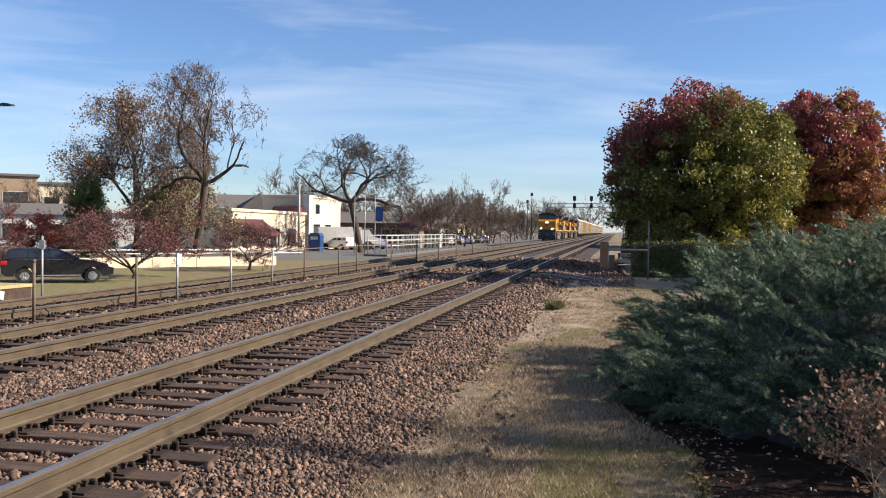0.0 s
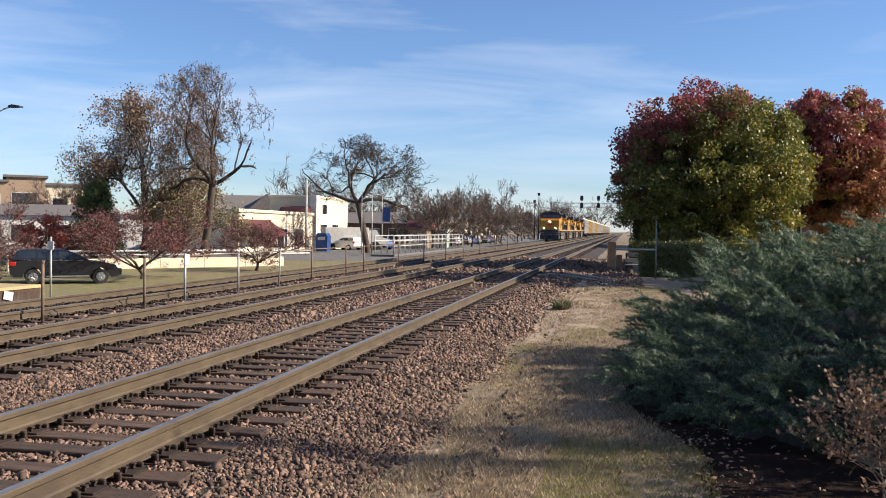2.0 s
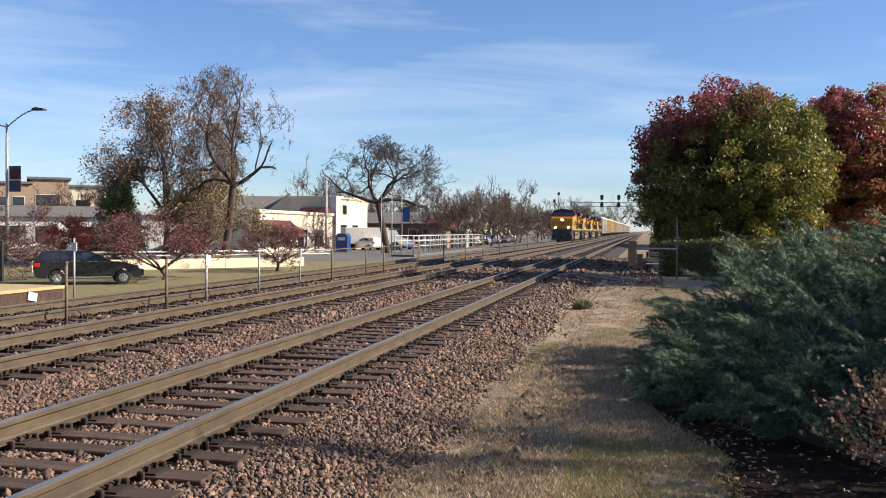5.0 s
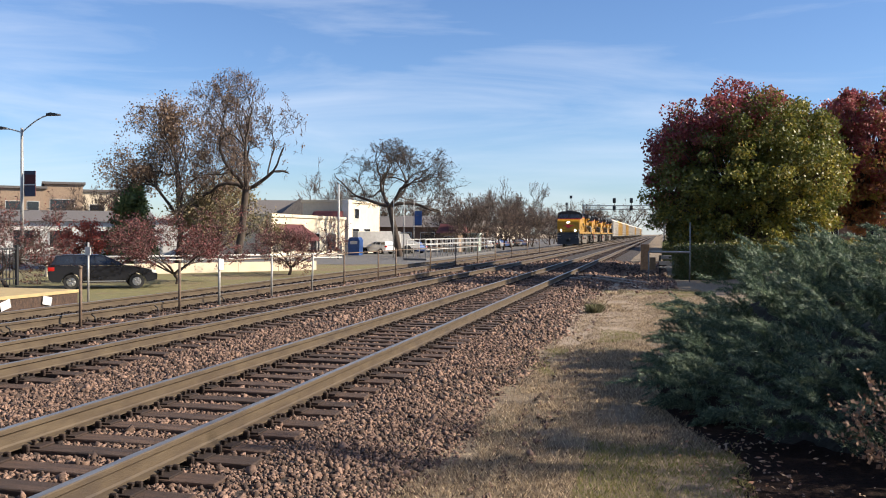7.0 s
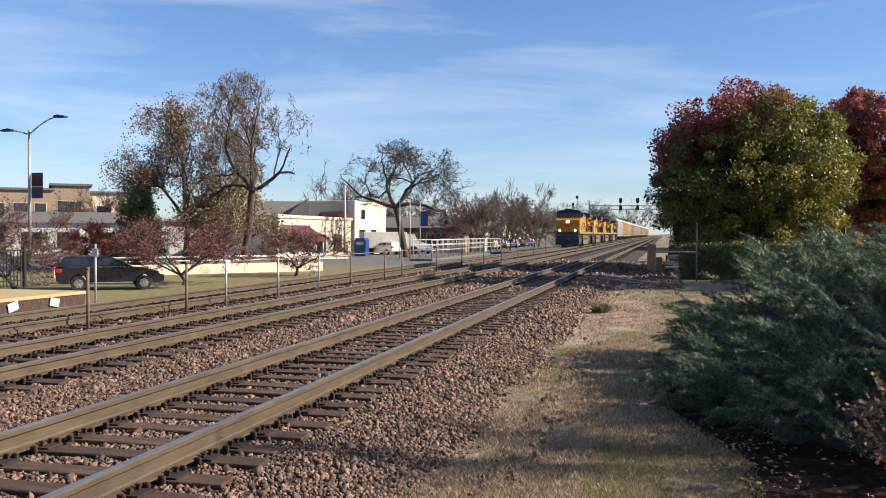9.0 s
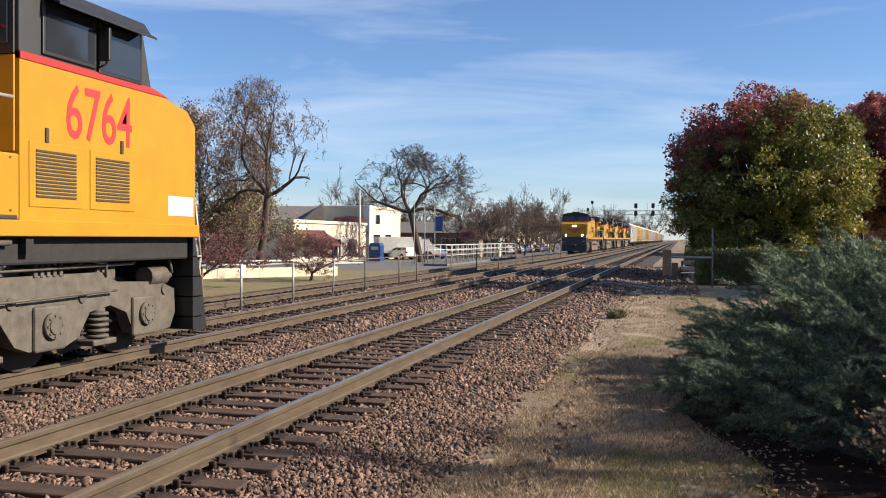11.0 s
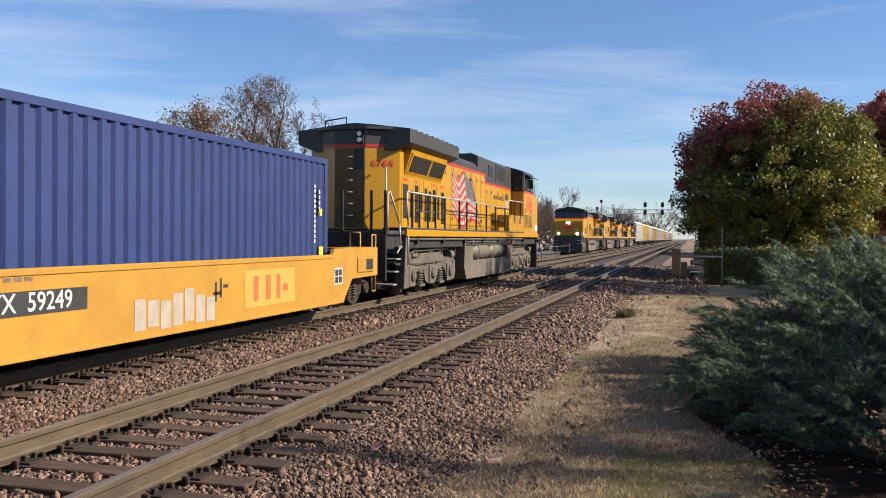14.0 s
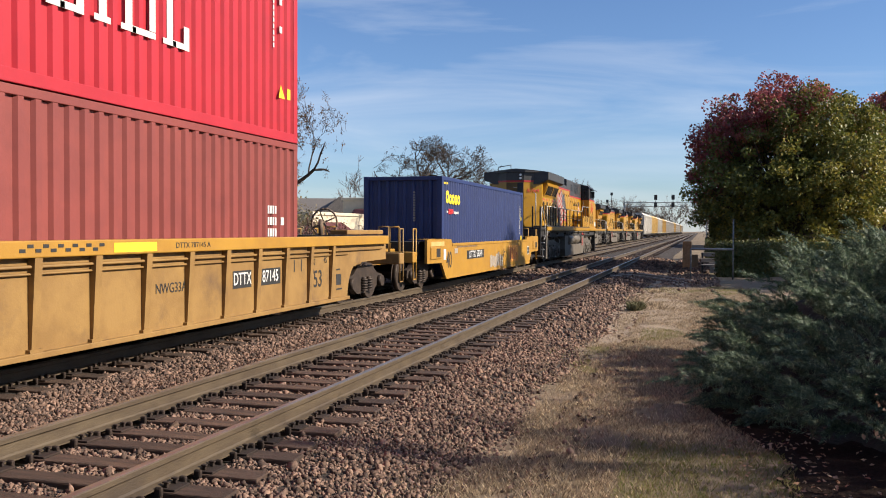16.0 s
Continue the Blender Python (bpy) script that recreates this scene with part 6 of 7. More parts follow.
        for y0 in (16.9, 18.0):
            louvre(bm, s * 1.5, s, y0, y0 + 0.5, 2.18, 2.42, 5, 2)
        for k in range(14):
            disc_x(bm, s * 1.503, 16.1 + 0.22 * k, 2.47, 0.014, 0.01, 6, 2)
            disc_x(bm, s * 1.503, 16.1 + 0.22 * k, 1.9, 0.014, 0.01, 6, 2)
        for y0 in (16.75, 17.8):
            box(bm, s * 1.5, s * 1.504, y0, y0 + 0.015, 1.82, 2.5, 0, 2)
        part("battery_cabinet", bm, [Y, G, M["mesh"]], R)
        # warning stickers
        for y0, z0 in ((14.3, 3.2), (16.4, 2.1), (17.1, 2.05), (18.2, 2.05), (16.1, 3.8), (17.1, 3.8), (18.0, 4.35), (18.0, 3.95), (18.6, 4.0)):
            bm = bmesh.new()
            xx = s * (1.506 if z0 < 2.2 else 0.975)
            box(bm, xx, xx + s * 0.003, y0, y0 + 0.09, z0, z0 + 0.034)
            part("warning_sticker", bm, M["sign_red"], R)
    # radiator compartment with the flared top
    bm = bmesh.new()
    prism(bm, [(-0.42, 2.5), (0.42, 2.5), (1.2, 2.95), (1.2, 7.4), (-1.2, 7.4), (-1.2, 2.95)], "z", 1.8, 3.98)
    part("radiator_compartment", bm, Y, R)
    # panel colour takes in both soot and the shade at the rear
    bm = bmesh.new()
    box(bm, -0.41, 0.41, 2.488, 2.499, 1.84, 3.88, 0.004)
    part("rear_door", bm, M["rear_soot_shade"], R, "brown rear door panel, soot and rear-end shade in its colour")
    bm = bmesh.new()
    prism(bm, [(-0.424, 2.495), (0.424, 2.495), (1.205, 2.946), (1.205, 3.3), (-1.205, 3.3), (-1.205, 2.946)], "z", 3.98, 4.36)
    part("rear_grey_band", bm, G, R)
    bm = bmesh.new()
    prism(bm, [(-0.428, 2.49), (0.428, 2.49), (1.209, 2.942), (1.209, 3.1), (-1.209, 3.1), (-1.209, 2.942)], "z", 3.90, 3.98)
    part("rear_red_band", bm, M["red"], R)
    bm = bmesh.new()
    prism(bm, [(-1.05, 3.82), (1.05, 3.82), (1.56, 4.02), (1.56, 4.38), (0.45, 4.52), (0.0, 4.56), (-0.45, 4.52), (-1.56, 4.38), (-1.56, 4.02)], "y", 2.74, 7.68)
    prism(bm, [(-0.5, 2.42), (0.5, 2.42), (1.10, 2.735), (-1.10, 2.735)], "z", 4.362, 4.44)
    bmesh.ops.bevel(bm, geom=[e for e in bm.edges if abs(e.verts[0].co.x) > 1.5 and abs(e.verts[1].co.x) > 1.5], offset=0.015, segments=1, affect="EDGES")
    for s in (-1, 1):
        for k in range(9):
            disc_x(bm, s * 1.56, 3.2 + 0.52 * k, 4.33, 0.02, 0.015, 6)
            box(bm, s * 1.52, s * 1.565, 3.2 + 0.52 * k, 3.26 + 0.52 * k, 4.375, 4.40)
    part("radiator_roof", bm, G, R, "grey flared radiator roof")
    bm = bmesh.new()
    bar(bm, [(-0.9, 3.0, 4.42), (-0.9, 3.0, 4.66), (-0.3, 3.0, 4.74), (-0.3, 3.0, 4.5)], 0.018)
    part("roof_grab_rail", bm, M["black"], R)
    for s in (-1, 1):
        # slanted radiator screens
        tilt = Matrix.Translation((s * 1.2, 0, 3.30)) @ Matrix.Rotation(s * radians(20), 4, "Y")
        for y0, y1 in ((3.45, 5.2), (5.3, 6.75)):
            bm = bmesh.new()
            box(bm, 0 if s > 0 else -0.05, 0.05 if s > 0 else 0, y0 - 0.07, y1 + 0.07, 0.0, 0.56, 0.012, 0, tilt)
            part("screen_frame", bm, Y, R)
            bm = bmesh.new()
            box(bm, s * 0.05, s * 0.058, y0 + 0.03, y1 - 0.03, 0.06, 0.50, 0, 0, tilt)
            for k in range(26):
                yy = y0 + 0.05 + (y1 - y0 - 0.1) * k / 26
                box(bm, s * 0.058, s * 0.066, yy, yy + 0.02, 0.06, 0.50, 0, 1, tilt)
            part("radiator_screen", bm, [M["black"], M["mesh"]], R, "dark wire radiator screen")
        bm = bmesh.new()
        prism(bm, [(s * 1.2, 3.20), (s * 1.2, 3.9), (s * 1.42, 3.9)], "y", 3.3, 6.85)
        part("screen_cheek", bm, Y, R)
        # tall doors with grilles
        y = 3.1
        for w, z1, g0, g1 in ((0.62, 3.18, 2.1, 3.0), (0.42, 3.12, 2.15, 2.85), (0.52, 3.18, 2.0, 3.02), (0.40, 3.12, 2.3, 2.85), (0.42, 3.18, 2.05, 2.98), (0.40, 3.12, 2.05, 2.92), (0.5, 3.18, 2.05, 2.98), (0.42, 3.12, 2.15, 2.80), (0.5, 3.18, 2.0, 2.95)):
            bm = bmesh.new()
            box(bm, s * 1.2, s * 1.212, y + 0.015, y + w - 0.015, 1.9, z1, 0.004, 0)
            box(bm, s * 1.212, s * 1.218, y + 0.10, y + w - 0.10, g0, g1, 0, 1)
            for k in range(7):
                yy = y + 0.11 + (w - 0.22) * k / 7
                box(bm, s * 1.218, s * 1.224, yy, yy + 0.012, g0, g1, 0, 2)
            box(bm, s * 1.212, s * 1.216, y + 0.12, y + w - 0.14, z1 - 0.10, z1 - 0.03, 0, 3 if w > 0.45 else 0)
            part("grille_door", bm, [Y, M["mesh"], M["black"], M["sign_red"]], R, "yellow door with a brown grille")
            y += w
    # rear wall: lamps, rungs, dark recess
    bm = bmesh.new()
    for z in (4.08, 4.24):
        rod(bm, (0.28, 2.49, z), (0.28, 2.42, z), 0.075, n=14, mi=0)
        rod(bm, (0.28, 2.42, z), (0.28, 2.405, z), 0.058, n=14, mi=1)
    box(bm, 0.18, 0.38, 2.455, 2.495, 3.98, 4.34, 0.02, 0)
    part("rear_headlight", bm, [M["black"], M["lens"]], R)
    bm = bmesh.new()
    box(bm, 0.12, 0.40, 2.47, 2.498, 3.35, 3.88, 0.01)
    part("number_box", bm, M["black"], R)
    for k in range(6):
        bm = bmesh.new()
        z = 2.15 + 0.30 * k
        bar(bm, [(-0.05, 2.49, z), (-0.05, 2.40, z), (0.08, 2.40, z), (0.08, 2.49, z)], 0.013)
        part("rung", bm, M["galv"], R)
    # rear platform, steps, rails
    bm = bmesh.new()
    box(bm, -1.5, 1.5, 1.1, 2.6, 1.66, 1.76, 0.02, 0)
    box(bm, -1.5, 1.5, 1.05, 1.15, 0.55, 1.66, 0.02, 1)
    box(bm, -0.5, 0.5, 0.9, 1.1, 0.75, 1.15, 0.04, 1)
    part("rear_platform", bm, [G, M["black"]], R)
    for s in (-1, 1):
        bm = bmesh.new()
        for k in range(4):
            box(bm, s * 1.02, s * 1.52, 1.55 + 0.14 * k, 1.85 + 0.14 * k, 0.42 + 0.31 * k, 0.455 + 0.31 * k, 0.008, 1)
        prism(bm, [(1.5, 0.36), (2.0, 0.36), (2.5, 1.7), (2.0, 1.7)], "x", s * 1.0, s * 1.03, 0)
        prism(bm, [(2.45, 0.3), (2.85, 0.3), (2.85, 1.62), (2.6, 1.62)], "x", s * 1.38, s * 1.50, 2)
        part("rear_steps", bm, [M["black"], M["galv"], M["truck"]], R)
        for pts in ([(s * 1.5, 1.15, 1.7), (s * 1.5, 1.15, 2.62), (s * 1.5, 1.32, 2.7), (s * 1.52, 2.0, 1.95), (s * 1.52, 2.1, 1.35), (s * 1.52, 1.8, 1.2)],
                    [(s * 1.52, 2.75, 0.9), (s * 1.52, 2.72, 1.9), (s * 1.52, 2.58, 2.68), (s * 1.5, 2.7, 2.76), (s * 1.5, 15.35, 2.76), (s * 1.5, 15.8, 3.08), (s * 1.5, 19.0, 3.12)],
                    [(s * 1.0, 2.5, 1.8), (s * 1.0, 2.45, 3.35), (s * 0.9, 2.6, 3.4)]):
            bm = bmesh.new()
            bar(bm, pts, 0.022, 8)
            part("handrail", bm, M["galv"], R)
        bm = bmesh.new()
        rod(bm, (s * 1.49, 3.4, 2.30), (s * 1.49, 15.2, 2.30), 0.014, n=6)
        part("lower_rail", bm, M["black"], R)
        for y, z1 in ((3.1, 2.76), (3.75, 2.76), (4.55, 2.76), (5.3, 2.76), (6.3, 2.76), (8.0, 2.76), (8.97, 2.76), (10.3, 2.76), (11.85, 2.76), (13.36, 2.76), (15.1, 2.76), (16.1, 3.08), (17.0, 3.09), (18.4, 3.11)):
            bm = bmesh.new()
            box(bm, s * 1.475, s * 1.525, y - 0.022, y + 0.022, 1.6 if z1 < 3 else 2.4, z1, 0.006)
            part("rail_post", bm, M["black"], R)
        for x in (0.35, 1.1, 1.45):
            bm = bmesh.new()
            box(bm, s * x - 0.03, s * x + 0.03, 1.1, 1.16, 1.66, 2.72, 0.008)
            part("end_post", bm, M["black"], R)
    # cab and nose
    bm = bmesh.new()
    prism(bm, [(19.1, 1.8), (22.8, 1.8), (22.8, 3.28), (22.6, 3.42), (21.6, 3.62), (19.1, 3.62)], "x", -1.5, 1.5)
    bmesh.ops.bevel(bm, geom=[e for e in bm.edges if abs(e.verts[0].co.y - 22.8) < 0.3 and abs(e.verts[1].co.y - 22.8) < 0.3], offset=0.08, segments=2, affect="EDGES")
    part("nose", bm, Y, R)
    bm = bmesh.new()
    prism(bm, [(19.1, 3.622), (21.6, 3.622), (21.4, 4.34), (19.1, 4.34)], "x", -1.49, 1.49)
    part("cab_wall", bm, G, R)
    bm = bmesh.new()
    prism(bm, [(-1.53, 4.34), (1.53, 4.34), (1.42, 4.50), (0.8, 4.66), (-0.8, 4.66), (-1.42, 4.50)], "y", 19.0, 21.55)
    box(bm, -0.3, 0.3, 19.4, 20.1, 4.66, 4.80, 0.03)
    for k in range(3):
        rod(bm, (0.2 + 0.12 * k, 20.3, 4.74), (0.2 + 0.12 * k, 20.7, 4.74), 0.05, 0.09, n=10)
    part("cab_roof", bm, M["black"], R)
    bm = bmesh.new()
    prism(bm, [(19.1, 3.56), (22.0, 3.56), (21.6, 3.64), (19.1, 3.64)], "x", -1.512, 1.512)
    part("cab_red_stripe", bm, M["red"], R)
    for s in (-1, 1):
        for y0, y1, z0 in ((19.5, 20.35, 3.72), (20.5, 21.3, 3.68)):
            bm = bmesh.new()
            box(bm, s * 1.49, s * 1.52, y0 - 0.05, y1 + 0.05, z0 - 0.05, 4.32, 0.012, 0)
            box(bm, s * 1.50, s * 1.524, y0, y1, z0, 4.27, 0, 1)
            part("cab_window", bm, [M["black"], M["glass"]], R)
        bm = bmesh.new()
        box(bm, s * 1.0, s * 1.45, 19.07, 19.1, 2.55, 3.60, 0.01, 2)
        box(bm, s * 1.0, s * 1.45, 19.07, 19.1, 3.61, 4.34, 0.01, 0)
        box(bm, s * 1.1, s * 1.38, 19.055, 19.07, 3.72, 4.25, 0.01, 1)
        bar(bm, [(s * 1.12, 19.05, 2.75), (s * 1.12, 19.0, 2.75), (s * 1.12, 19.0, 3.5), (s * 1.12, 19.05, 3.5)], 0.014, mi=0)
        part("cab_door", bm, [M["black"], M["glass"], Y], R, "rear cab door, yellow below and black round its window")
        bm = bmesh.new()
        box(bm, s * 1.52, s * 1.68, 20.42, 20.47, 3.78, 4.18, 0.012)
        bar(bm, [(s * 1.5, 20.45, 3.70), (s * 1.62, 20.45, 3.74), (s * 1.62, 20.45, 3.80)], 0.014)
        part("mirror", bm, M["black"], R, "black wing mirror beside the cab window")
        bm = bmesh.new()
        prism(bm, [(s * 1.50, 4.34), (s * 1.74, 4.22), (s * 1.74, 4.25), (s * 1.50, 4.38)], "y", 19.45, 21.35)
        part("sun_visor", bm, M["black"], R)
        bm = bmesh.new()
        for y0 in (19.3, 20.35):
            box(bm, s * 1.5, s * 1.512, y0 - 0.06, y0 + 0.85, 1.95, 2.68, 0.006, 0)
            louvre(bm, s * 1.512, s, y0 + 0.04, y0 + 0.72, 2.05, 2.6, 13, 1)
        for y0 in (19.5, 20.9):
            box(bm, s * 1.5, s * 1.52, y0, y0 + 0.05, 2.68, 2.85, 0.004, 1)
        part("nose_vent", bm, [Y, M["mesh"]], R)
        bm = bmesh.new()
        box(bm, s * 1.5, s * 1.508, 22.0, 22.66, 1.92, 2.2, 0.004)
        part("white_panel", bm, M["sign_white"], R)
        bm = bmesh.new()
        bar(bm, [(s * 1.4, 22.85, 0.5), (s * 1.4, 23.05, 1.3), (s * 1.4, 22.9, 2.1), (s * 1.35, 22.82, 2.2)], 0.02)
        for k in range(4):
            box(bm, s * 0.95, s * 1.45, 22.75, 23.0, 0.42 + 0.3 * k, 0.45 + 0.3 * k, 0.006)
        part("front_steps", bm, M["galv"], R)
        bm = bmesh.new()
        rod(bm, (s * 0.95, 22.8, 2.02), (s * 0.95, 22.90, 2.02), 0.14, n=16, mi=0)
        rod(bm, (s * 0.95, 22.90, 2.02), (s * 0.95, 22.93, 2.02), 0.115, n=16, mi=1)
        part("ditch_light", bm, [M["black"], M["lamp_on"] if lit else M["lens"]], R)
        for x0, x1 in ((0.12, 1.3),):
            bm = bmesh.new()
            m4 = Matrix.Translation((0, 21.58, 3.68)) @ Matrix.Rotation(radians(15), 4, "X")
            box(bm, s * x0, s * x1, 0.0, 0.03, 0.02, 0.60, 0.02, 0, m4)
            part("windscreen", bm, M["glass"], R)
    bm = bmesh.new()
    for s in (-1, 1):
        rod(bm, (s * 0.11, 22.62, 3.12), (s * 0.11, 22.84, 3.12), 0.13, n=16, mi=0)
        rod(bm, (s * 0.11, 22.84, 3.12), (s * 0.11, 22.87, 3.12), 0.10, n=16, mi=1)
    part("headlight", bm, [M["black"], M["lamp_on"] if lit else M["lens"]], R)
    bm = bmesh.new()
    prism(bm, [(-0.8, 2.72), (-0.3, 2.55), (0, 2.3), (0.3, 2.55), (0.8, 2.72), (0.3, 2.74), (0, 2.85), (-0.3, 2.74)], "y", 22.79, 22.815)
    part("nose_emblem", bm, M["sign_red"], R, "plain red and blue emblem on the nose")
    bm = bmesh.new()
    prism(bm, [(22.75, 0.25), (23.15, 0.2), (23.0, 0.95), (22.75, 1.75)], "x", -1.45, 1.45)
    box(bm, -0.25, 0.25, 22.8, 23.5, 0.72, 1.0, 0.05)
    part("pilot", bm, M["black"], R, "black snow plough and coupler")
    # fuel tank and air reservoirs
    bm = bmesh.new()
    prism(bm, [(9.05, 1.32), (9.0, 0.62), (9.3, 0.24), (16.6, 0.24), (17.0, 0.6), (17.0, 1.30), (15.9, 1.30), (15.9, 0.84), (10.2, 0.84), (10.2, 1.32)], "x", -1.42, 1.42)
    part("fuel_tank", bm, M["tank"], R, "dusty grey fuel tank")
    bm = bmesh.new()
    box(bm, -1.0, 1.0, 10.2, 15.9, 0.84, 1.32, 0.0)
    part("tank_core", bm, Z, R)
    for s in (-1, 1):
        for y0, y1 in ((10.55, 12.75), (13.0, 15.2)):
            bm = bmesh.new()
            prof = [(y0, 0.10), (y0 + 0.05, 0.2), (y0 + 0.16, 0.285), (y1 - 0.16, 0.285), (y1 - 0.05, 0.2), (y1, 0.10)]
            for (a, ra), (b, rb) in zip(prof, prof[1:]):
                rod(bm, (s * 1.2, a, 1.13), (s * 1.2, b, 1.13), ra, rb, n=20, caps=(a == y0 or b == y1))
            part("air_reservoir", bm, M["tank"], R, "rounded grey air reservoir", True)
            for y in (y0 + 0.35, y1 - 0.35):
                bm = bmesh.new()
                rod(bm, (s * 1.2, y - 0.03, 1.13), (s * 1.2, y + 0.03, 1.13), 0.295, n=20)
                box(bm, s * 1.1, s * 1.42, y - 0.05, y + 0.05, 0.80, 0.90, 0.01)
                part("tank_strap", bm, M["truck"], R)
        bm = bmesh.new()
        box(bm, s * 1.42, s * 1.45, 16.05, 16.2, 0.72, 1.22, 0.01)
        part("fuel_gauge", bm, M["sign_red"], R)
        for k, (y, z, q) in enumerate(((16.1, 1.42, 1), (16.5, 1.45, 0), (16.8, 1.4, 1), (17.1, 1.43, 0), (10.0, 1.45, 0), (8.9, 1.4, 0))):
            bm = bmesh.new()
            box(bm, s * 1.3, s * 1.46, y, y + 0.14, z - 0.06, z + 0.07, 0.02)
            part("valve", bm, M["sign_red" if q else "truck"], R)
    loco_truck(R, 5.92)
    loco_truck(R, 19.92)
    bm = bmesh.new()
    box(bm, -0.18, 0.18, 0.25, 1.0, 0.72, 1.0, 0.05)
    part("coupler", bm, M["wheel"], R)
    if decorated:
        flag_decal(R, 0.966)
        for n, y, z, s in (("6764", 20.5, 3.06, 0.92),):
            writing("road_number", n, s, facing_right(1.503, y, z), M["sign_red"], R, 0.72, bold=0.004)
        writing("rear_number", "6764", 0.26, Matrix.Translation((0.83, 2.71, 3.50)) @ pose(0, 0, 0, 0, 0, 30) @ pose(0, 0, 0, 90), M["sign_red"], R, 1.15, bold=0.0)
        writing("slogan", "BUILDING AMERICA", 0.23, facing_right(0.974, 16.4, 3.2), M["sign_black"], R, 0.95)
        # shield of plain shapes
        bm = bmesh.new()
        prism(bm, [(17.75, 2.75), (17.98, 2.68), (18.21, 2.75), (18.24, 3.05), (18.22, 3.28), (18.26, 3.42), (17.70, 3.42), (17.74, 3.28), (17.72, 3.05)], "x", 0.966, 0.972, 0)
        box(bm, 0.972, 0.975, 17.72, 18.24, 3.16, 3.42, 0, 1)
        for k in range(4):
            box(bm, 0.972, 0.975, 17.77 + 0.12 * k, 17.82 + 0.12 * k, 2.76, 3.15, 0, 2)
        part("shield_emblem", bm, [M["sign_white"], M["flagblue"], M["sign_red"]], R)
    return R


LEAD = locomotive(pose(C2, 0, 0), "yellow and grey diesel locomotive with a striped flag on its hood", True, False)
FIRST = locomotive(pose(C3, 150, 0, 0, 0, 180), "oncoming yellow and grey diesel locomotive with lit headlights", False, True)


def unlit_copy(i):
    c = copy_thing(FIRST, pose(C3, 170 + 23 * i, 0, 0, 0, 180))
    for o in c.children:
        if o.name.startswith(("ditch_light", "headlight")):
            o.data = UNLIT[o.name.split(".")[0]]
    return tagged(c, "yellow and grey diesel locomotive coupled behind the first")


UNLIT = {}
for o in FIRST.children:
    k = o.name.split(".")[0]
    if k in ("ditch_light", "headlight") and k not in UNLIT:
        UNLIT[k] = o.data.copy()
        UNLIT[k].materials[1] = M["lens"]
HELPERS = [unlit_copy(i) for i in range(3)]


def container(name, m, length, height, material, label, group=""):
    """A corrugated steel box, y from 0 to length, floor at z = 0."""
    R = thing(name, m, label, "container", group)
    w = 1.22
    n = int(length / 0.278)
    pitch = (length - 0.30) / n
    for s in (-1, 1):
        V, F = [], []
        for k in range(n):
            y = 0.15 + k * pitch
            for a, d in ((0, 0), (0.32, 0), (0.46, 1), (0.86, 1)):
                V += [(s * (w - 0.008 - 0.048 * d), y + a * pitch, 0.14), (s * (w - 0.008 - 0.048 * d), y + a * pitch, height - 0.10)]
        V += [(s * (w - 0.008), length - 0.15, 0.14), (s * (w - 0.008), length - 0.15, height - 0.10)]
        F = [(2 * i, 2 * i + 2, 2 * i + 3, 2 * i + 1)[::s] for i in range(len(V) // 2 - 1)]
        raw("corrugated_side", V, F, material, R)
        for z0, z1 in ((0.0, 0.16), (height - 0.11, height)):
            bm = bmesh.new()
            box(bm, s * (w - 0.07), s * w, 0.12, length - 0.12, z0, z1, 0.008)
            part("side_rail", bm, material, R)
        for y in (0.0, length):
            bm = bmesh.new()
            sg = 1 if y == 0 else -1
            box(bm, s * (w - 0.16), s * w, min(y, y + sg * 0.16), max(y, y + sg * 0.16), 0.1, height - 0.1, 0.012)
            part("corner_post", bm, material, R)
            for z in (0.0, height - 0.118):
                bm = bmesh.new()
                box(bm, s * (w - 0.165), s * (w + 0.002), min(y - sg * 0.003, y + sg * 0.178), max(y - sg * 0.003, y + sg * 0.178), z, z + 0.119, 0.012)
                part("corner_casting", bm, material, R)
    for y, sg in ((0.06, 1), (length - 0.06, -1)):
        V, F = [], []
        for k in range(8):
            x = -1.06 + 0.265 * k
            for a, d in ((0, 0), (0.30, 0), (0.42, 1), (0.88, 1)):
                V += [(x + a * 0.265, y + sg * 0.05 * d, 0.14), (x + a * 0.265, y + sg * 0.05 * d, height - 0.1)]
        V += [(1.06, y, 0.14), (1.06, y, height - 0.1)]
        F = [(2 * i, 2 * i + 2, 2 * i + 3, 2 * i + 1) for i in range(len(V) // 2 - 1)]
        raw("corrugated_end", V, F, material, R)
        for z0, z1 in ((height - 0.12, height - 0.005), (0.0, 0.16)):
            bm = bmesh.new()
            box(bm, -1.06, 1.06, y - 0.05, y + 0.06, z0, z1, 0.01)
            part("end_rail", bm, material, R)
    bm = bmesh.new()
    box(bm, -1.15, 1.15, 0.1, length - 0.1, height - 0.03, height - 0.012)
    box(bm, -1.15, 1.15, 0.1, length - 0.1, 0.05, 0.12)
    part("roof", bm, material, R)
    return R


def plain_marks(R, x, y, z, rows, material, name="mark"):
    """Unreadable lettering as small bars: rows of (offset along, offset up, width, height)."""
    bm = bmesh.new()
    for a, b, w, h in rows:
        box(bm, x, x + 0.004, y + a, y + a + w, z + b, z + b + h)
    return tagged(part(name, bm, material, R), kind="stuff")


BLUE = container("container", pose(C2, 0, 0.28), 12.19, 2.92, M["blue"], "dark blue corrugated shipping container with a yellow emblem")
X = 1.216
bm = bmesh.new()
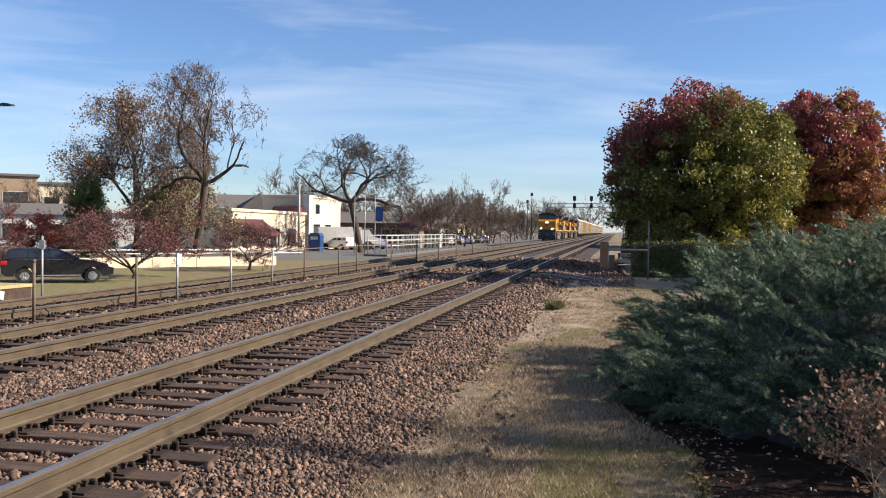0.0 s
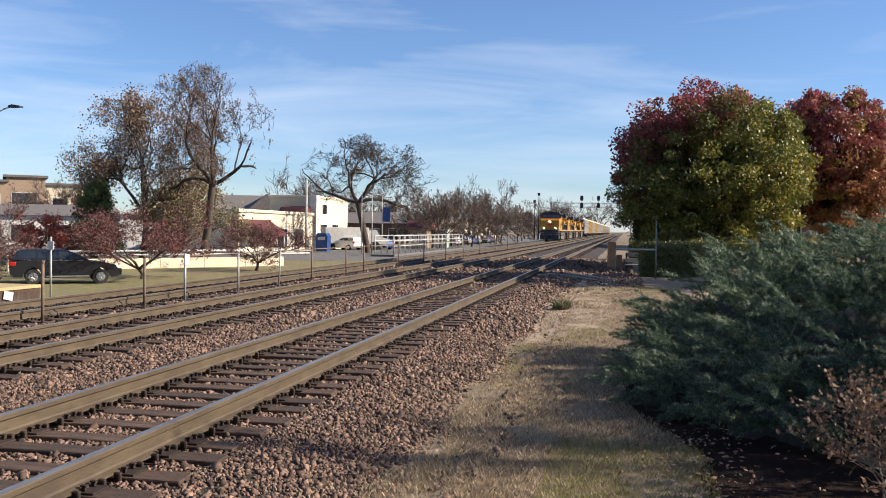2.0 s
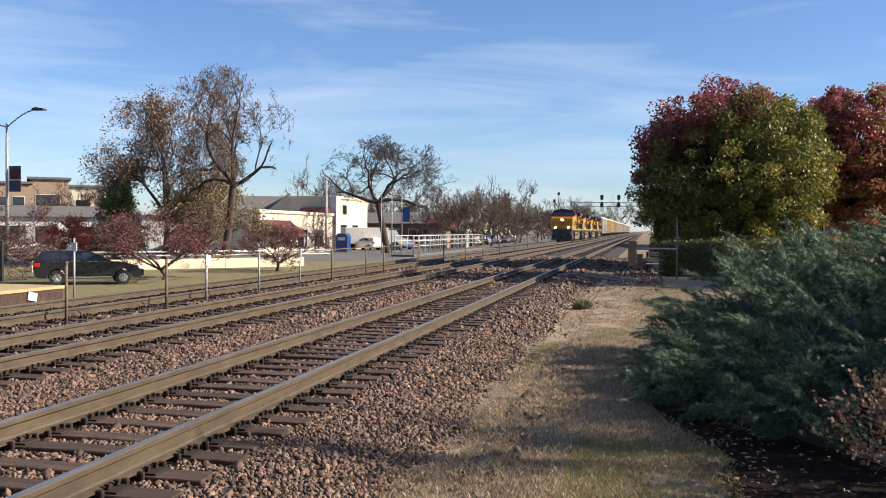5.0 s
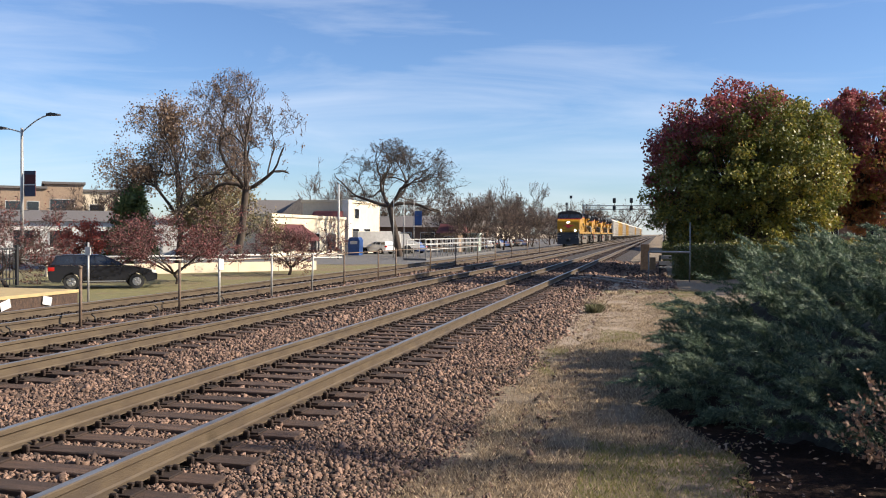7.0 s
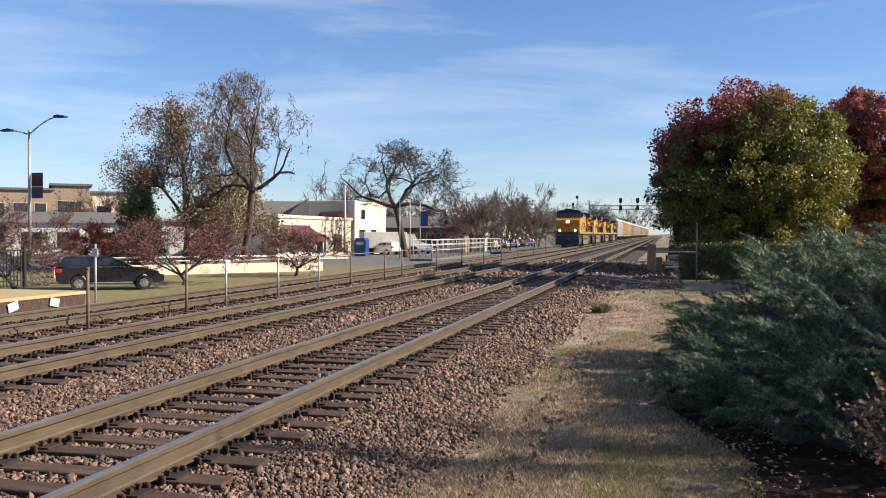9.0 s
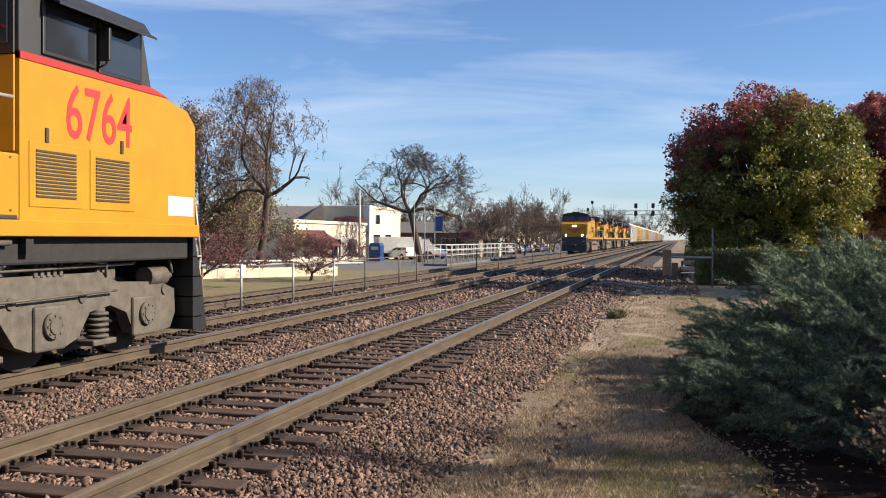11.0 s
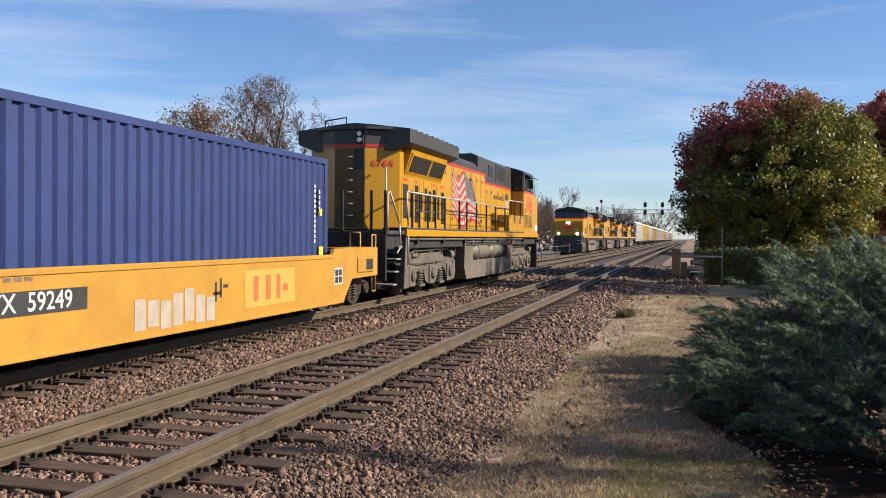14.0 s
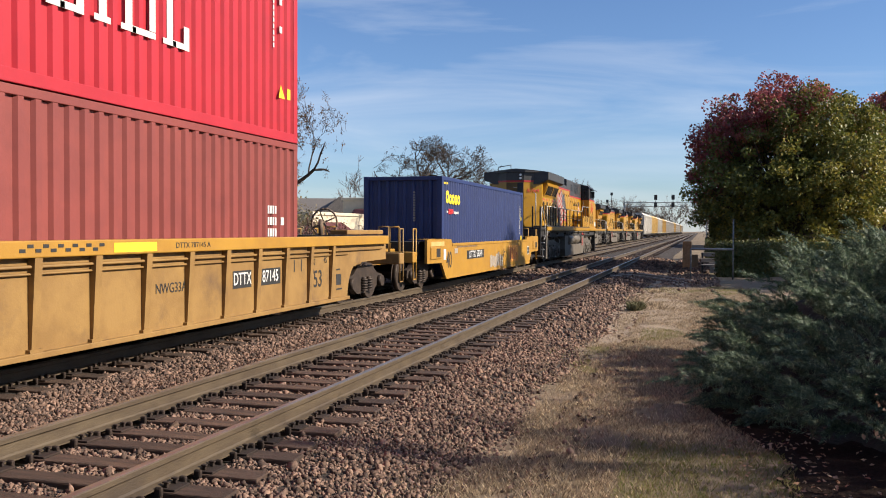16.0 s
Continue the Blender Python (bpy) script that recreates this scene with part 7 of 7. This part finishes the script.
# five rounded yellow shapes for the trade mark
for k, (a, w, z0, z1) in enumerate(((0.42, 0.30, 2.14, 2.52), (0.76, 0.28, 2.12, 2.42), (1.08, 0.28, 2.12, 2.42), (1.40, 0.25, 2.12, 2.42), (1.69, 0.29, 2.12, 2.42))):
    n = 16
    ring = [(a + w / 2 + w / 2 * math.copysign(abs(math.cos(t)) ** 0.7, math.cos(t)), (z0 + z1) / 2 + (z1 - z0) / 2 * math.copysign(abs(math.sin(t)) ** 0.7, math.sin(t))) for t in [i * 6.283 / n for i in range(n)]]
    prism(bm, ring, "x", X, X + 0.004, 0)
    ring = [(a + w / 2 + (u - a - w / 2) * 0.36, (z0 + z1) / 2 + (v - (z0 + z1) / 2) * 0.36) for u, v in ring]
    prism(bm, ring, "x", X + 0.0045, X + 0.006, 1)
part("trade_mark", bm, [M["sign_yellow"], M["blue"]], BLUE, "plain yellow rounded shapes")
plain_marks(BLUE, X, 0.50, 1.82, ((0.0, 0.04, 0.08, 0.06), (0.10, 0.04, 0.05, 0.06), (0.78, 0.02, 0.07, 0.07), (0.87, 0.02, 0.07, 0.07), (0.96, 0.0, 0.07, 0.09), (1.05, 0.02, 0.12, 0.07), (1.19, 0.02, 0.07, 0.07), (1.28, 0.02, 0.06, 0.07)), M["sign_white"])
plain_marks(BLUE, X, 0.70, 1.82, ((0, 0, 0.17, 0.16), (0.20, 0, 0.15, 0.16), (0.38, 0.02, 0.15, 0.14)), M["sign_red"])
plain_marks(BLUE, X, 0.18, 2.70, ((0.02, 0, 0.10, 0.06), (0.17, 0, 0.10, 0.06), (0.33, 0, 0.10, 0.06)), M["sign_yellow"])
plain_marks(BLUE, X, 11.5, 1.2, tuple((0.0, 0.1 * k, 0.055, 0.065) for k in range(12)) + tuple((0.22, 0.55 + 0.11 * k, 0.06, 0.07) for k in range(5)), M["sign_white"])
plain_marks(BLUE, X, 11.5, 0.9, ((0.24, 0.0, 0.2, 0.22), (0.24, 0.85, 0.14, 0.14)), M["sign_yellow"])
bm = bmesh.new()
for k in range(12):
    box(bm, 0.32, 0.38, 0.052, 0.056, 1.6 + 0.075 * k, 1.65 + 0.075 * k)
part("end_marks", bm, M["flagwhite"], BLUE)

RED = container("container", pose(C2, 0, 3.22), 12.19, 2.92, M["kred"], "bright red corrugated container stacked on top of a brown one", "stacked containers")
BROWN = container("container", pose(C2, 0, 0.30), 12.19, 2.90, M["kbrown"], "brownish red corrugated container in a well car", "stacked containers")
bm = bmesh.new()
for k, (a, w) in enumerate(((5.6, 0.62), (6.45, 0.3), (6.98, 0.72), (7.92, 0.62))):
    z0, z1 = 1.0, 1.84
    # slab-serif blocks in place of the trade mark
    box(bm, X, X + 0.004, a + 0.05, a + 0.2, z0, z1)
    box(bm, X, X + 0.0045, a - 0.04, a + 0.28, z0, z0 + 0.08)
    box(bm, X, X + 0.0045, a - 0.04, a + 0.28, z1 - 0.08, z1)
    if w > 0.5:
        box(bm, X, X + 0.004, a + w - 0.14, a + w, z0 + 0.05 * (k % 3), z1 - 0.5 * (k % 2))
        box(bm, X, X + 0.0045, a + 0.2, a + w, z0 + 0.002, z0 + 0.09)
part("trade_mark", bm, M["sign_white"], RED, "plain white slab shapes")
for R0, q in ((RED, M["sign_white"]), (BROWN, M["sign_white"])):
    up = R0 is RED
    plain_marks(R0, X, 11.0 if not up else 11.2, 1.6, tuple((0.09 * (k % 4), -0.2 * (k // 4), 0.06, 0.14) for k in range(12)) + ((0.5, -0.2, 0.12, 0.14), (0.15, -0.85, 0.14, 0.2)) if not up else tuple((0.0, 0.11 * k, 0.05, 0.08) for k in range(11)) + ((0.25, 0.3, 0.10, 0.12), (0.25, 0.8, 0.10, 0.12)), q)
    bm = bmesh.new()
    prism(bm, [(11.42, 0.70 + 0.05 * up), (11.66, 0.70 + 0.05 * up), (11.50, 0.98)], "x", X, X + 0.005)
    box(bm, X, X + 0.005, 11.76, 11.88, 0.76, 0.95)
    part("warning_mark", bm, M["sign_yellow"], R0)
bm = bmesh.new()
for k in range(7):
    box(bm, X - 0.002, X + 0.003, 4.6 + 0.03 * math.sin(k * 2), 4.72 + 0.05 * math.cos(k * 3), 1.1 + 0.13 * k, 1.16 + 0.13 * k)
part("scrape", bm, M["flagwhite"], BROWN)


def car_truck(parent, y0):
    """A two-axle freight truck."""
    for dy in (-0.89, 0.89):
        wheelset(parent, y0 + dy, 0.42)
    for s in (-1, 1):
        bm = bmesh.new()
        out = [(-1.15, 0.36), (-1.12, 0.56), (-0.75, 0.62), (-0.45, 0.80), (0.45, 0.80), (0.75, 0.62), (1.12, 0.56), (1.15, 0.36), (0.8, 0.34), (0.5, 0.18), (-0.5, 0.18), (-0.8, 0.34)]
        prism(bm, [(y0 + a, b) for a, b in out], "x", s * 0.93, s * 1.06)
        for dy in (-0.16, 0.16):
            coil(bm, s * 1.08, y0 + dy, 0.22, 0.52, 0.10, 5)
        for dy in (-0.89, 0.89):
            disc_x(bm, s * 1.10, y0 + dy, 0.42, 0.13, 0.12, 14)
        part("truck_frame", bm, M["wheel"], parent, "rusty cast truck frame with coil springs")
    bm = bmesh.new()
    box(bm, -0.95, 0.95, y0 - 0.2, y0 + 0.2, 0.45, 0.78, 0.03)
    part("bolster", bm, M["grime"], parent)


def end_gear(R, y, d, paint):
    """Platform, ladder rails, hand brake and coupler at one end; d is the outward way along y."""
    bm = bmesh.new()
    box(bm, -0.55, 0.55, min(y, y + d * 1.7), max(y, y + d * 1.7), 0.72, 1.12, 0.03)
    box(bm, -1.40, 1.40, min(y + d * 1.0, y + d * 1.35), max(y + d * 1.0, y + d * 1.35), 0.78, 1.06, 0.03)
    part("end_platform", bm, paint, R)
    bm = bmesh.new()
    box(bm, -0.16, 0.16, min(y + d * 1.6, y + d * 2.35), max(y + d * 1.6, y + d * 2.35), 0.72, 0.98, 0.05)
    part("coupler", bm, M["wheel"], R)
    for s in (-1, 1):
        bm = bmesh.new()
        bar(bm, [(s * 1.38, y + d * 1.05, 0.35), (s * 1.38, y + d * 1.05, 1.65), (s * 1.38, y + d * 1.30, 1.65), (s * 1.38, y + d * 1.30, 0.35), (s * 1.38, y + d * 1.05, 0.35)], 0.018)
        bar(bm, [(s * 0.75, y + d * 1.3, 1.0), (s * 0.75, y + d * 1.3, 1.7), (s * 1.0, y + d * 1.3, 1.7), (s * 1.0, y + d * 1.3, 1.0)], 0.018)
        part("grab_iron", bm, paint, R)


WELL = thing("well_car", pose(C2, 0, 0), "orange-yellow smooth-sided well car with painted numbers", "well car")
W = M["wellyellow"]
for s in (-1, 1):
    bm = bmesh.new()
    prism(bm, [(0.28, 1.22), (11.9, 1.22), (12.0, 1.36), (14.6, 1.36), (14.6, 0.72), (13.0, 0.70), (12.55, 0.27), (-0.36, 0.27), (-0.82, 0.70), (-2.2, 0.72), (-2.2, 1.36), (0.19, 1.36)], "x", s * 1.38, s * 1.45)
    part("side_sill", bm, W, WELL)
    bm = bmesh.new()
    box(bm, s * 1.36, s * 1.47, 0.28, 11.9, 1.16, 1.24, 0.01)
    box(bm, s * 1.30, s * 1.47, -0.36, 12.5, 0.22, 0.27, 0.01)
    part("side_flange", bm, W, WELL)
    for y0, y1, z0, z1 in ((-1.9, -0.95, 0.82, 1.16), (13.3, 14.3, 0.82, 1.16)):
        bm = bmesh.new()
        box(bm, s * 1.45, s * 1.475, y0, y1, z0, z1, 0.02)
        box(bm, s * 1.475, s * 1.48, y0 + 0.5, y1 - 0.08, z0 + 0.05, z1 - 0.05, 0.0, 1)
        part("end_panel", bm, [W, M["grime"]], WELL)
    for y0, y1 in ((-2.2, -0.2), (12.45, 14.6)):
        bm = bmesh.new()
        prism(bm, [(y0 + 0.1, 1.362), (y1 - 0.1, 1.362), (y1 - 0.1, 1.372), (y0 + 0.1, 1.372)], "x", s * 0.9, s * 1.45)
        part("deck_plate", bm, W, WELL)
bm = bmesh.new()
box(bm, -1.38, 1.38, -0.3, 12.5, 0.22, 0.275)
box(bm, -1.2, 1.2, -2.2, -0.25, 0.8, 1.30)
box(bm, -1.2, 1.2, 12.45, 14.6, 0.8, 1.30)
part("well_floor", bm, M["grime"], WELL)
car_truck(WELL, -1.60)
car_truck(WELL, 13.80)
end_gear(WELL, -1.9, -1, W)
end_gear(WELL, 13.35, 1, W)
bm = bmesh.new()
box(bm, 1.452, 1.456, 2.0, 4.25, 0.72, 0.99)
part("number_board", bm, M["sign_black"], WELL)
writing("reporting_mark", "DTTX  59249", 0.30, facing_right(1.46, 3.12, 0.855), M["sign_white"], WELL, 1.0, bold=0.002)
writing("size_mark", "40", 0.66, facing_right(1.455, -0.05, 0.74), M["sign_black"], WELL, 0.85, bold=0.004)
plain_marks(WELL, 1.451, -1.9, 1.0, ((0.05, 0.18, 1.3, 0.12),), M["rackyellow"], "orange_band")
plain_marks(WELL, 1.451, -0.62, 0.78, ((0, 0, 0.24, 0.30),), M["sign_white"], "white_placard")
plain_marks(WELL, 1.451, 0.55, 0.93, ((0, 0, 0.35, 0.15),), M["flagwhite"], "data_plate")
plain_marks(WELL, 1.451, 0.8, 1.10, tuple((0.16 * k, 0, 0.12, 0.045) for k in range(16)), M["postrust"], "small_lettering")
plain_marks(WELL, 1.451, 5.2, 0.34, tuple((0.30 * k, 0.03 * math.sin(k * 2), 0.25, 0.42 + 0.06 * math.sin(k * 5)) for k in range(7)), M["flagwhite"], "painted_over_patch")
plain_marks(WELL, 1.452, 8.2, 0.42, ((0, 0, 1.9, 0.62),), mat("faded_orange", (0.58, 0.25, 0.045), (0.52, 0.22, 0.04), 3, 0.6), "faded_patch")
plain_marks(WELL, 1.457, 8.5, 0.52, ((0, 0, 0.16, 0.42), (0.45, 0, 0.16, 0.42), (0.85, 0, 0.14, 0.42), (1.1, 0.12, 0.2, 0.12)), mat("faded_red", (0.40, 0.10, 0.035), (0.34, 0.085, 0.03), 6, 0.6), "faded_mark")
plain_marks(WELL, 1.452, 7.2, 0.60, ((0, 0.1, 0.25, 0.05), (0.05, 0.0, 0.05, 0.3), (0.2, 0.05, 0.05, 0.3), (0.3, 0.2, 0.15, 0.05)), M["sign_black"], "scrawl")
plain_marks(WELL, 1.452, 12.0, 0.62, ((0, 0, 0.42, 0.34),), M["sign_white"], "white_square")
plain_marks(WELL, 1.457, 12.0, 0.62, ((0.03, 0.03, 0.16, 0.13), (0.22, 0.03, 0.16, 0.13), (0.03, 0.18, 0.16, 0.13), (0.22, 0.18, 0.16, 0.13)), M["sign_black"], "dark_squares")

RIB = thing("well_car", pose(C2, 0, 0), "weathered tan-yellow well car with vertical side posts", "well car")
W = M["welltan"]
for s in (-1, 1):
    bm = bmesh.new()
    prism(bm, [(-23.8, 0.22)] + [(-7.55 + 0.62 * (1 - math.cos(0.175 * i)), 0.22 + 0.70 * math.sin(0.175 * i)) for i in range(10)] + [(-5.2, 0.94), (-5.2, 1.30), (-23.8, 1.30)], "x", s * 1.30, s * 1.36)
    part("side_sheet", bm, W, RIB)
    bm = bmesh.new()
    box(bm, s * 1.24, s * 1.47, -24.6, -5.3, 1.30, 1.49, 0.015)
    part("top_chord", bm, M["wellyellow"], RIB, "orange-yellow top chord")
    bm = bmesh.new()
    box(bm, s * 1.25, s * 1.44, -23.8, -7.6, 0.18, 0.25, 0.01)
    rod(bm, (s * 1.40, -23.5, 1.20), (s * 1.40, -5.6, 1.20), 0.022, n=6)
    rod(bm, (s * 1.39, -23.5, 1.12), (s * 1.39, -7.6, 1.12), 0.016, n=6)
    part("bottom_flange", bm, W, RIB)
    y = -8.45
    while y > -23.6:
        bm = bmesh.new()
        prism(bm, [(s * 1.36, 0.22), (s * 1.40, 0.22), (s * 1.46, 1.30), (s * 1.36, 1.30)], "y", y - 0.06, y + 0.06)
        box(bm, s * 1.36, s * 1.42, y - 0.10, y + 0.10, 0.24, 0.29)
        part("side_post", bm, W, RIB)
        y -= 1.03
    bm = bmesh.new()
    box(bm, s * 0.9, s * 1.30, -7.4, -5.2, 1.52, 1.62, 0.02)
    part("deck_edge", bm, W, RIB)
bm = bmesh.new()
box(bm, -1.3, 1.3, -23.8, -7.6, 0.2, 0.28)
box(bm, -1.3, 1.3, -7.5, -5.2, 1.0, 1.50)
box(bm, -1.3, 1.3, -26, -23.8, 1.0, 1.50)
part("well_floor", bm, M["grime"], RIB)
car_truck(RIB, -5.75)
car_truck(RIB, -25.2)
end_gear(RIB, -5.3, 1, W)
bm = bmesh.new()
for i in range(20):
    a, b = i * 0.314, (i + 1) * 0.314
    rod(bm, (0.55 + 0.30 * math.cos(a), -6.9, 1.78 + 0.30 * math.sin(a)), (0.55 + 0.30 * math.cos(b), -6.9, 1.78 + 0.30 * math.sin(b)), 0.022, n=6)
for k in range(4):
    a = k * 1.571 + 0.4
    rod(bm, (0.55, -6.92, 1.78), (0.55 + 0.3 * math.cos(a), -6.9, 1.78 + 0.3 * math.sin(a)), 0.015, n=6)
rod(bm, (0.55, -7.1, 1.5), (0.55, -7.1, 1.85), 0.05, n=8)
rod(bm, (0.55, -7.1, 1.78), (0.55, -6.9, 1.78), 0.03, n=8)
part("hand_brake_wheel", bm, M["postrust"], RIB)
bm = bmesh.new()
box(bm, 1.361, 1.366, -12.3, -11.7, 0.68, 0.96)
box(bm, 1.361, 1.366, -11.4, -10.65, 0.68, 0.96)
part("number_board", bm, M["sign_black"], RIB)
writing("reporting_mark", "DTTX", 0.28, facing_right(1.369, -12.0, 0.82), M["sign_white"], RIB, 0.78, bold=0.002)
writing("car_number", "87145", 0.28, facing_right(1.369, -11.03, 0.82), M["sign_white"], RIB, 0.85, bold=0.002)
writing("size_mark", "53", 0.46, facing_right(1.364, -9.05, 0.66), M["sign_black"], RIB, 0.9, bold=0.003)
for tx, y, z in (("20", -9.25, 1.0), ("45", -8.7, 1.02), ("40", -9.32, 0.82)):
    writing("size_mark", tx, 0.17, facing_right(1.364, y, z), M["sign_black"], RIB, 0.9)
writing("class_mark", "NWG33A", 0.20, facing_right(1.364, -14.0, 0.80), M["sign_black"], RIB, 0.9)
writing("chord_mark", "DTTX 787145 A", 0.11, facing_right(1.473, -13.6, 1.395), M["sign_black"], RIB, 1.2)
plain_marks(RIB, 1.471, -17.0, 1.36, tuple((0.12 * k, 0.05 * (k % 2), 0.09, 0.04) for k in range(12)), M["sign_black"], "small_lettering")
plain_marks(RIB, 1.471, -15.4, 1.33, ((0, 0, 0.9, 0.12),), M["sign_yellow"], "reflector")
plain_marks(RIB, 1.361, -8.2, 0.5, ((0.05, 0, 0.25, 0.22), (0.05, 0.3, 0.2, 0.03), (0.05, -0.1, 0.3, 0.03), (-1.9, 0.35, 0.03, 0.22), (-1.6, 0.35, 0.03, 0.22)), M["sign_black"], "stencil")


def rack_car(y, material, label):
    R = thing("freight_car", pose(C3, y, 0), label, "freight car", "cars of the oncoming train")
    bm = bmesh.new()
    prism(bm, [(-1.5, 1.1), (1.5, 1.1), (1.55, 1.5), (1.55, 4.55), (1.0, 5.05), (-1.0, 5.05), (-1.55, 4.55), (-1.55, 1.5)], "y", 0.3, 27.0)
    part("body", bm, material, R)
    for s in (-1, 1):
        for k in range(18):
            bm = bmesh.new()
            box(bm, s * 1.55, s * 1.60, 0.5 + 1.54 * k, 0.62 + 1.54 * k, 1.2, 4.6)
            part("side_post", bm, material, R)
    bm = bmesh.new()
    box(bm, -1.2, 1.2, 0, 27.3, 0.8, 1.1)
    part("underframe", bm, M["grime"], R)
    car_truck(R, 3.0)
    car_truck(R, 24.3)
    return R


RACKS = [rack_car(240, M["rackwhite"], "dirty white covered freight car"), rack_car(268, M["rackyellow"], "faded yellow covered freight car")]
for i in range(12):
    RACKS.append(copy_thing(RACKS[1 if i in (1, 5, 9) else 0], pose(C3, 296 + 28 * i, 0)))


# ---- what moves ----
TIMES = [0.5 * i for i in range(33)]


def departing(t):
    """How far along the middle track the rear end of the first container stands."""
    return 9.92 + (t - 14.5) * 9.957


def oncoming(t):
    """How far along the far track the nose of the oncoming train stands."""
    return 152 - 4.45 * t


def motions():
    for ob, ahead, up in ((LEAD, 14.0, 0), (BLUE, 0, 0.28), (WELL, 0, 0), (RIB, 0, 0), (BROWN, -21.84, 0.30), (RED, -21.84, 3.22)):
        walk(ob, [(t, pose(C2, departing(t) + ahead, up)) for t in TIMES])
    for i, ob in enumerate([FIRST] + HELPERS):
        walk(ob, [(t, pose(C3, oncoming(t) + 22.9 + 22.6 * i, 0, 0, 0, 180)) for t in TIMES])
    for i, ob in enumerate(RACKS):
        walk(ob, [(t, pose(C3, oncoming(t) + 91.0 + 27.6 * i, 0)) for t in TIMES])


motions()
